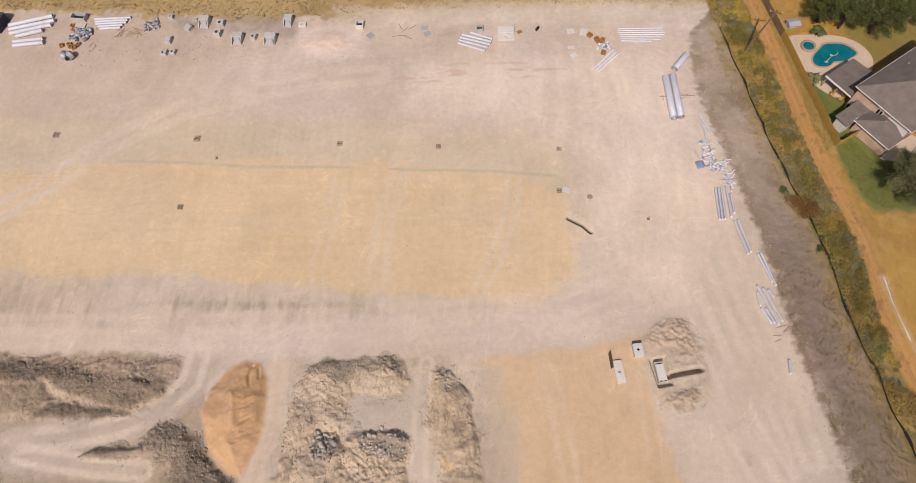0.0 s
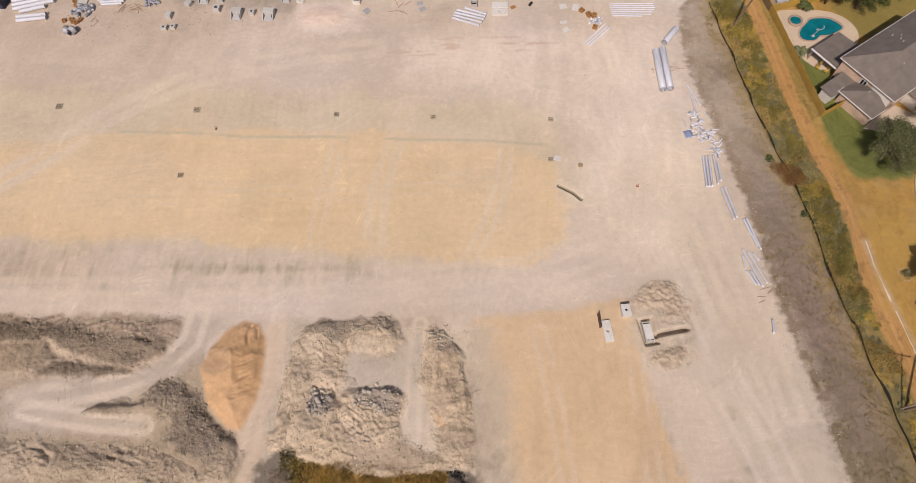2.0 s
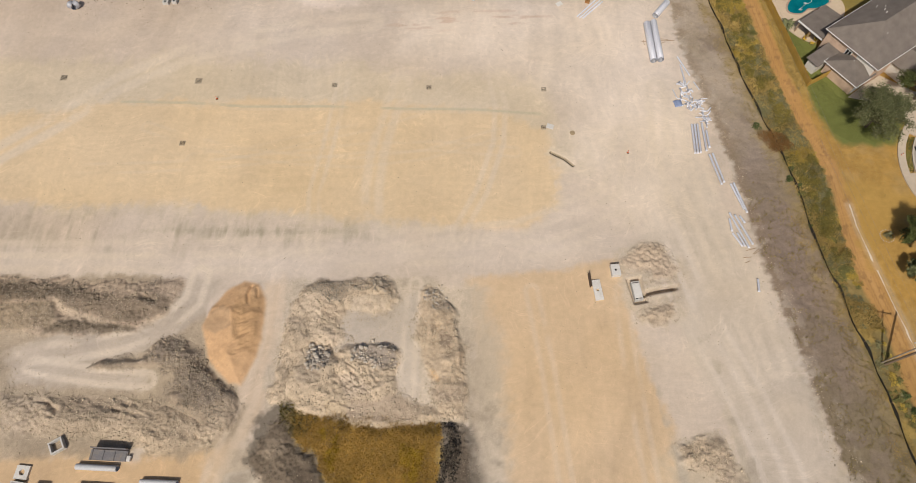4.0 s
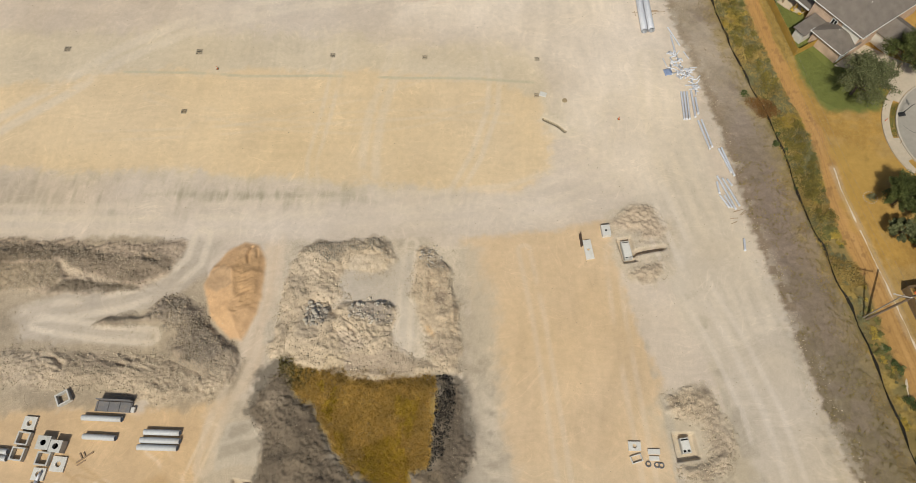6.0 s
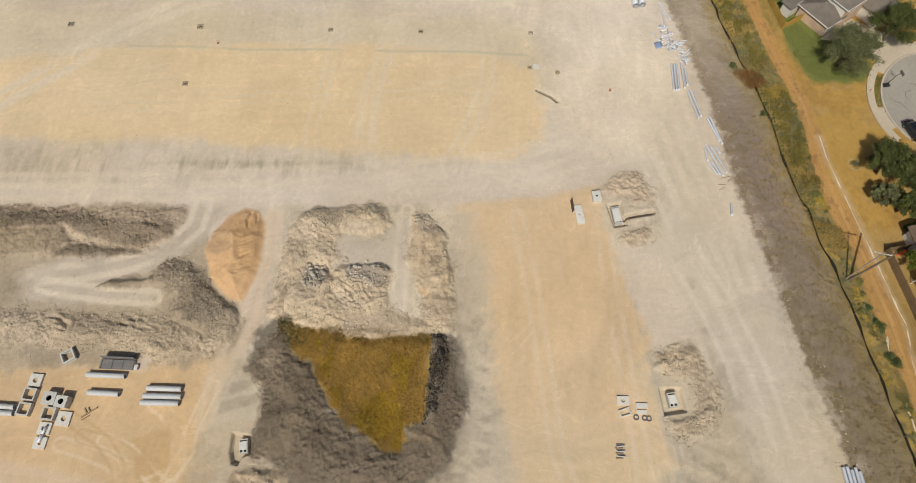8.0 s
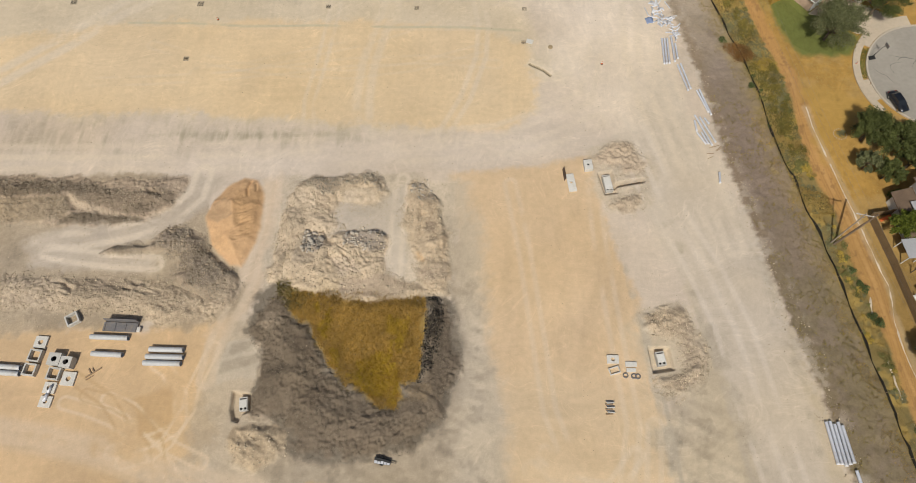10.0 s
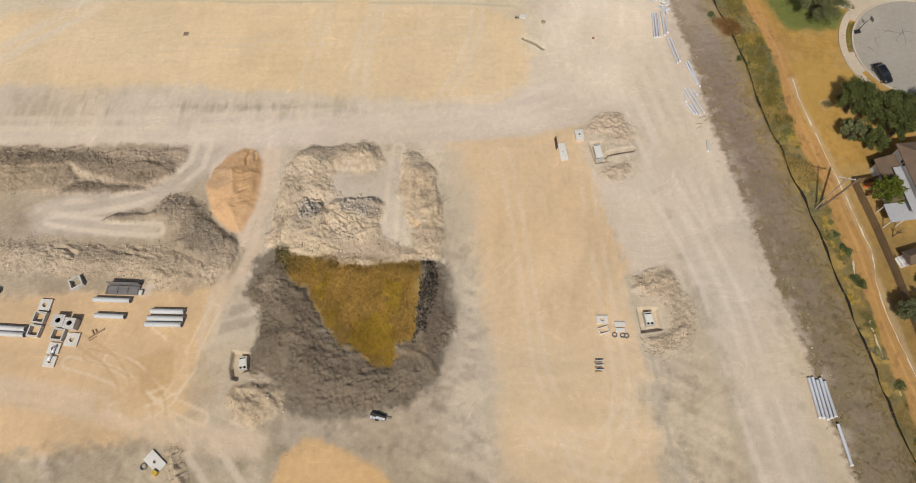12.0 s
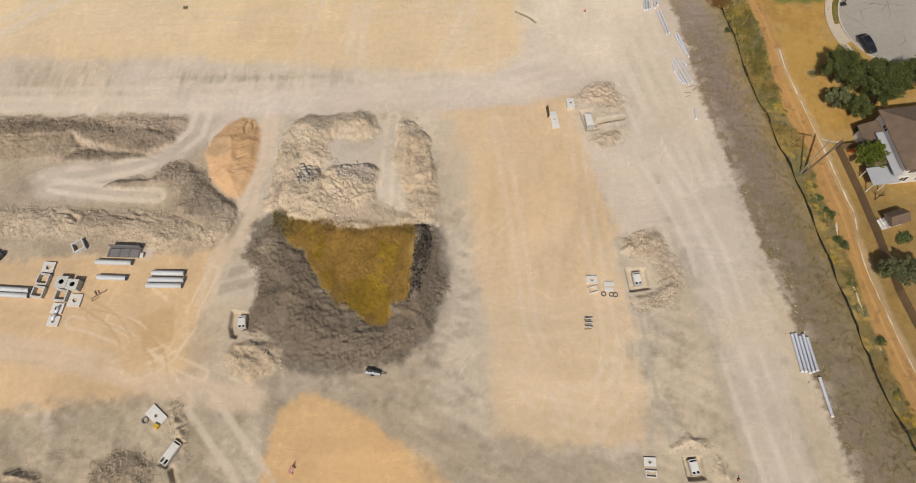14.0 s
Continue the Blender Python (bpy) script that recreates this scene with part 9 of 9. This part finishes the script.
part("window", cabin(-1.75, -1.15, 0.35, 1.15, 0.93, 1.4, 0.8, 0.62), GLASS, root, "dark windows")
part("roof", cabin(-1.2, -1.1, 0.25, 0.38, 1.4, 1.45, 0.63, 0.58), CAR_PAINT, root, "black roof")
for x in (-1.4, 1.4):
    for s in (-1, 1):
        bm = ringed(bmesh.new(), [(-0.11, 0.2), (-0.11, 0.32), (0.11, 0.32), (0.11, 0.2)], 18)
        bmesh.ops.rotate(bm, verts=bm.verts, cent=(0, 0, 0), matrix=Matrix.Rotation(radians(90), 3, "Z"))
        bmesh.ops.translate(bm, verts=bm.verts, vec=(x, s * 0.82, 0.32))
        wheel = part("wheel", bm, BLACK, root, "black tyre")
        bm = bmesh.new()
        rod(bm, (x, s * 0.8, 0.32), (x, s * 0.9, 0.32), 0.2, 0.18, 14)
        part("rim", bm, CHROME, wheel, "silver rim")
for s in (-1, 1):
    part("headlight", boxed(2.05, s * 0.62 - 0.17, 0.6, 2.22, s * 0.62 + 0.17, 0.76, bevel=0.03), CHROME, root, "bright headlight")
    part("tail_light", boxed(-2.2, s * 0.62 - 0.15, 0.68, -2.1, s * 0.62 + 0.15, 0.84), RED, root, "red tail light")
    part("mirror", boxed(0.72, s * 0.92 - 0.1, 0.95, 0.86, s * 0.92 + 0.1, 1.08, bevel=0.02), CAR_PAINT, root)
tagged(root, "black saloon car parked in the turning circle", "car")

# basketball hoop at the kerb
root = empty("basketball_hoop", 77.0, 46.2, 0.1, 10)
part("base", boxed(-0.6, -0.4, 0, 0.6, 0.4, 0.22, bevel=0.05), BLACK, root, "black weighted base")
bm = bmesh.new()
rod(bm, (0, 0, 0.2), (0.35, 0, 2.6), 0.06, 0.05, 10)
rod(bm, (0.35, 0, 2.6), (1.1, 0, 3.1), 0.05, 0.04, 8)
rod(bm, (-0.4, 0, 0.2), (0.25, 0, 1.7), 0.03, 0.03, 8)
part("post", bm, BLACK, root)
part("backboard", boxed(1.1, -0.55, 2.75, 1.15, 0.55, 3.4, bevel=0.01), STEEL_DARK, root, "dark grey backboard")
part("rim", ringed(bmesh.new(), [(2.9, 0.22), (2.92, 0.24), (2.94, 0.22), (2.92, 0.2)], 18, "z"), ORANGE, root, "orange rim").location = (1.4, 0, 0)
tagged(root, "portable basketball hoop standing at the kerb", "basketball hoop")
marker(73.9, 44.9, "orange warning cone on the lawn's edge")
for x, y in ((75.0, 41.6), (75.3, 40.4)):
    ob = mesh_object("timber_offcut", boxed(-0.35, -0.06, 0, 0.35, 0.06, 0.08, bevel=0.01), TIMBER)
    ob.matrix_world = pose(x, y, 0.2, 0, 0, 60)
    tagged(ob, "brown timber offcut on the footpath", "timber")

# ---- the brown-roofed house ----
root = empty("brown_roof_house", 74.75, 6.1, 0, 6.5)
part("wall", boxed(0.5, 0.45, -0.2, 12, 11.2, 5.4), SIDING, root, "pale siding wall")
part("roof", hip_roof(0, 0, 13, 11.7, 5.5, 2.9, 4.4, 0.4), SHINGLE_BROWN, root, "brown shingle roof")
part("gutter", frame_mesh(bmesh.new(), 13.1, 11.8, 5.36, 5.48, 0.05), SHINGLE_BROWN, root, "brown gutter").location = (6.5, 5.85, 0)
part("wall", boxed(-1.8, 3.2, -0.2, 0.5, 10.4, 2.5), SIDING, root, "pale siding of the low wing")
part("roof", shed_roof(-2.3, 2.8, 0.5, 10.9, (2.6, 3.7, 3.7, 2.6)), SHINGLE_BROWN, root, "brown shingle roof of the low wing")
part("roof", shed_roof(-3.8, -0.6, 0.45, 2.65, (2.45, 2.7, 2.7, 2.45), 0.08), METAL_ROOF, root, "pale blue-grey patio roof")
for px, py in ((-3.6, -0.4), (-3.6, 2.4), (-1.6, -0.4)):
    part("post", boxed(px - 0.06, py - 0.06, -0.1, px + 0.06, py + 0.06, 2.36), TRIM, root)
part("roof", shed_roof(-0.8, 0.1, 0.5, 8.4, (3.75, 3.9, 3.9, 3.75), 0.1), METAL_ROOF, root, "narrow pale metal roof strip")
part("dormer", boxed(3.4, 3.4, 6.0, 6.6, 4.8, 7.6), SIDING, root, "white dormer")
part("roof", shed_roof(3.1, 3.2, 6.9, 5.4, (7.65, 7.65, 7.9, 7.9)), SHINGLE_BROWN, root, "brown dormer roof")
for wx in (2.0, 4.8, 8.0):
    window(root, wx, 0.41, 0.9, 1.3, 1.3, "s")
    window(root, wx, 0.41, 3.6, 1.2, 1.2, "s")
window(root, 0.46, 8.6, 4.2, 1.1, 0.9, "w")
roof_vents(root, [(5.0, 9.0, 7.2), (7.5, 8.2, 7.5)])
tagged(root, "two-storey pale house with a brown shingle roof", "house")
root = empty("ladder", 74.4, 9.6, 0, 8)
for s in (-0.22, 0.22):
    bm = bmesh.new()
    rod(bm, (-0.6, s, 2.9), (4.0, s, 6.6), 0.035, 0.035, 6)
    part("rail", bm, GALVANISED, root)
for k in range(12):
    bm = bmesh.new()
    t = (k + 0.5) / 12
    rod(bm, (-0.6 + 4.6 * t, -0.22, 2.9 + 3.7 * t), (-0.6 + 4.6 * t, 0.22, 2.9 + 3.7 * t), 0.022, 0.022, 6)
    part("rung", bm, GALVANISED, root)
tagged(root, "silver ladder leaning over the low roof", "ladder")
root = empty("playhouse", 73.9, -0.3, 0, 17)
part("wall", boxed(-1.4, -0.9, 0, 1.3, 0.9, 1.6), plain("pale_pink_siding", (0.60, 0.50, 0.50), 0.7, 0.05, 2, 0.006), root, "pale pink siding")
part("roof", hip_roof(-1.8, -1.2, 1.6, 1.2, 1.7, 1.0, 0.05, 0.05), SHINGLE_BROWN, root, "brown shingle roof")
part("door", boxed(-1.45, -0.3, 0.05, -1.4, 0.3, 1.2), WHITE, root, "white door")
part("porch", boxed(-2.2, -0.9, 0, -1.45, 0.9, 0.12), TRIM, root, "white porch")
for s in (-0.8, 0.8):
    part("porch_post", boxed(-2.15, s - 0.05, 0.12, -2.05, s + 0.05, 1.0), TRIM, root)
part("porch_rail", boxed(-2.14, -0.75, 0.7, -2.06, 0.75, 0.78), TRIM, root)
tagged(root, "small pink playhouse with a brown roof", "playhouse")
root = empty("toy_slide", 70.6, 13.0, gz(70.6, 13.0), 20)
part("ramp", shed_roof(-0.7, -0.25, 0.6, 0.25, (0.15, 0.9, 0.9, 0.15), 0.06), ORANGE, root)
part("step", boxed(0.6, -0.25, 0, 0.9, 0.25, 0.9, bevel=0.04), RED, root)
tagged(root, "red and orange toy slide beside the fence", "toy slide")

# ---- trees of the gardens ----
tree("oak_tree", "broad grey-green oak on the lawn", 69.4, 50.8, 5.2, 7.5, OLIVE_LEAF, 81, 6400)
tree("oak_tree", "dark oak before the brick house", 79.2, 56.6, 4.4, 7.0, OAK, 82, 5200)
tree("oak_tree", "dark oak behind the pool garden", 64.2, 88.4, 3.6, 6.5, OAK, 83, 4200)
tree("oak_tree", "dark spreading oak behind the pool garden", 68.0, 86.6, 4.2, 7.5, OAK, 84, 5200)
tree("oak_tree", "tall dark oak behind the pool garden", 73.4, 85.2, 4.6, 8.0, OAK, 85, 5600)
tree("oak_tree", "tall dark oak behind the brick house", 79.0, 88.0, 4.6, 8.0, OAK, 86, 4800)
tree("oak_tree", "dark oak near the street's end", 70.6, 28.4, 3.3, 5.6, OAK, 87, 5200)
tree("oak_tree", "dark oak in a clump by the street", 74.4, 26.2, 3.4, 6.0, OAK, 88, 5200)
tree("oak_tree", "dark oak in a clump by the street", 78.2, 25.4, 3.6, 6.0, OAK, 89, 5200)
tree("oak_tree", "dark oak in a clump beside the house", 76.4, 22.6, 2.8, 5.4, OAK, 90, 3800)
tree("oak_tree", "dark oak in a clump by the street", 82.6, 26.0, 3.7, 6.2, OAK, 95, 4200)
tree("shade_tree", "small olive-green tree on the dry lawn", 69.4, 22.6, 1.9, 3.8, OLIVE_LEAF, 91, 2200, 0.145, trunk=0.12)
tree("shade_tree", "small dark green tree on the dry lawn", 72.2, 20.7, 2.2, 4.0, OAK, 92, 2600, 0.145, trunk=0.12)
tree("shade_tree", "bright green tree in the fenced yard", 71.9, 10.6, 2.5, 4.6, BRIGHT_LEAF, 93, 3400, 0.145, trunk=0.14)
tree("shade_tree", "olive-green tree over the brown fence", 69.9, -10.0, 2.2, 4.0, OLIVE_LEAF, 94, 3000, 0.145, trunk=0.13)
tree("shade_tree", "olive-green tree inside the brown fence", 72.8, -9.8, 2.2, 4.2, OLIVE_LEAF, 96, 2800, 0.145, trunk=0.13)
shrubs("garden_bush", "round bright green bush by the house", [(73.6, 17.3, 1.0, 1.4)], BRIGHT_LEAF, 97, 0.14, 600)
shrubs("garden_bush", "spiky green bush by the playhouse", [(74.6, -3.4, 0.9, 0.8), (75.6, -3.0, 0.7, 0.6)], GREEN_LEAF, 98, 0.16, 200)
shrubs("garden_bush", "pale thin bush in a ring of stones", [(67.6, 29.6, 0.8, 0.9)], SAGE, 99, 0.13, 160)
bm = bmesh.new()
for k in range(16):
    a = k * math.pi / 8
    bmesh.ops.create_icosphere(bm, subdivisions=1, radius=0.1, matrix=pose(1.1 * math.cos(a), 1.1 * math.sin(a), 0.06))
ob = mesh_object("stone_edging", bm, KERB)
ob.matrix_world = pose(67.5, 29.6, gz(67.5, 29.6))
tagged(ob, "ring of pale stones round a bush", "edging stones", kind="stuff")
root = empty("bare_tree", 72.3, 3.7, gz(72.3, 3.7))
bm = bmesh.new()
rod(bm, (0, 0, -0.1), (0.1, 0.1, 1.2), 0.09, 0.07, 8)
rs = random.Random(9)
for k in range(12):
    a = k * 2.4
    tip = Vector((0.1 + math.cos(a) * rs.uniform(0.4, 1.0), 0.1 + math.sin(a) * rs.uniform(0.4, 1.0), rs.uniform(1.9, 3.0)))
    rod(bm, (0.1, 0.1, 1.1), tip, 0.04, 0.012, 5)
part("branch", bm, BARK, root)
tagged(root, "small bare leafless tree in the yard", "tree")
tufts("grass", "dry golden grass between track and cedar fence", [(55.2, 91), (57.0, 83.6), (59.2, 71), (61.0, 60), (59.6, 59), (58.6, 64), (57.9, 71), (56.6, 81.5)], 1500, 0.2, 0.05, STRAW, 75, ragged=0.4)
tufts("grass", "dry golden garden grass", [(62, 44), (64.5, 30), (66, 20), (69, 14), (75, 15), (76, 20), (70, 27), (67, 33), (73, 39), (73, 46), (66, 47)], 4200, 0.05, 0.04, STRAW, 72, clump=4)
tufts("grass", "dry golden yard grass behind the fence", [(70.2, 5), (72, -20), (76, -30), (90, -30), (90, 5), (76, 5.5)], 4200, 0.05, 0.04, STRAW, 73, clump=4)
tufts("grass", "short green lawn grass beside the house", [(57.8, 83), (59.8, 70), (61.8, 57), (63.4, 50.4), (66, 47.8), (73, 48), (74.6, 51), (71.4, 56), (66.5, 57), (64, 62), (62, 70)], 5200, 0.06, 0.05, LAWN_LEAF, 74)

# chalk stones washed out along the track
CHALK_LINES = [[(63.0, 35.4), (63.1, 31.4), (63.8, 27.4), (64.3, 24.6)], [(64.5, 23.6), (65.0, 20.3), (66.3, 13.8), (67.1, 8.4), (67.8, 4.3), (68.4, 1.4), (68.2, -1), (67.7, -4.4), (67.9, -8.6), (68.3, -11.8), (69.1, -15.6), (69.6, -18.9), (70.0, -21.3), (71.4, -27)],
               [(60.1, 33), (60.2, 29.4), (60.8, 25.2)], [(65.2, -0.4), (64.8, -2.8), (64.5, -3.6)], [(65.1, -10.2), (65.4, -13.8), (65.8, -16.4)], [(66.4, -19.4), (66.9, -22)]]
CHALK_STONE = plain("chalk_gravel", (0.56, 0.46, 0.34), 0.95, 0.15, 3, 0.02)
for line in CHALK_LINES:
    bm = bmesh.new()
    row = None
    for (ax, ay), (bx, by) in zip(line, line[1:]):
        n = max(2, int((ay - by) / 0.35))
        for k in range(n):
            x, y = ax + (bx - ax) * k / n, ay + (by - ay) * k / n
            x += 0.25 * (float(fbm(x, y, 1.8, 3, 5)) - 0.5)
            w = max(0.012, 0.55 * float(fbm(x, y, 1.3, 4, 4)) - 0.16)
            z = gz(x, y)
            fresh = [bm.verts.new((x - w, y, z - 0.02)), bm.verts.new((x, y, z + 0.06)), bm.verts.new((x + w, y, z - 0.02))]
            if row:
                bm.faces.new((row[0], row[1], fresh[1], fresh[0]))
                bm.faces.new((row[1], row[2], fresh[2], fresh[1]))
            row = fresh
    tagged(mesh_object("gravel_edge", bm, CHALK_STONE), "pale broken line of chalk gravel along the track", "gravel edge", kind="structure")
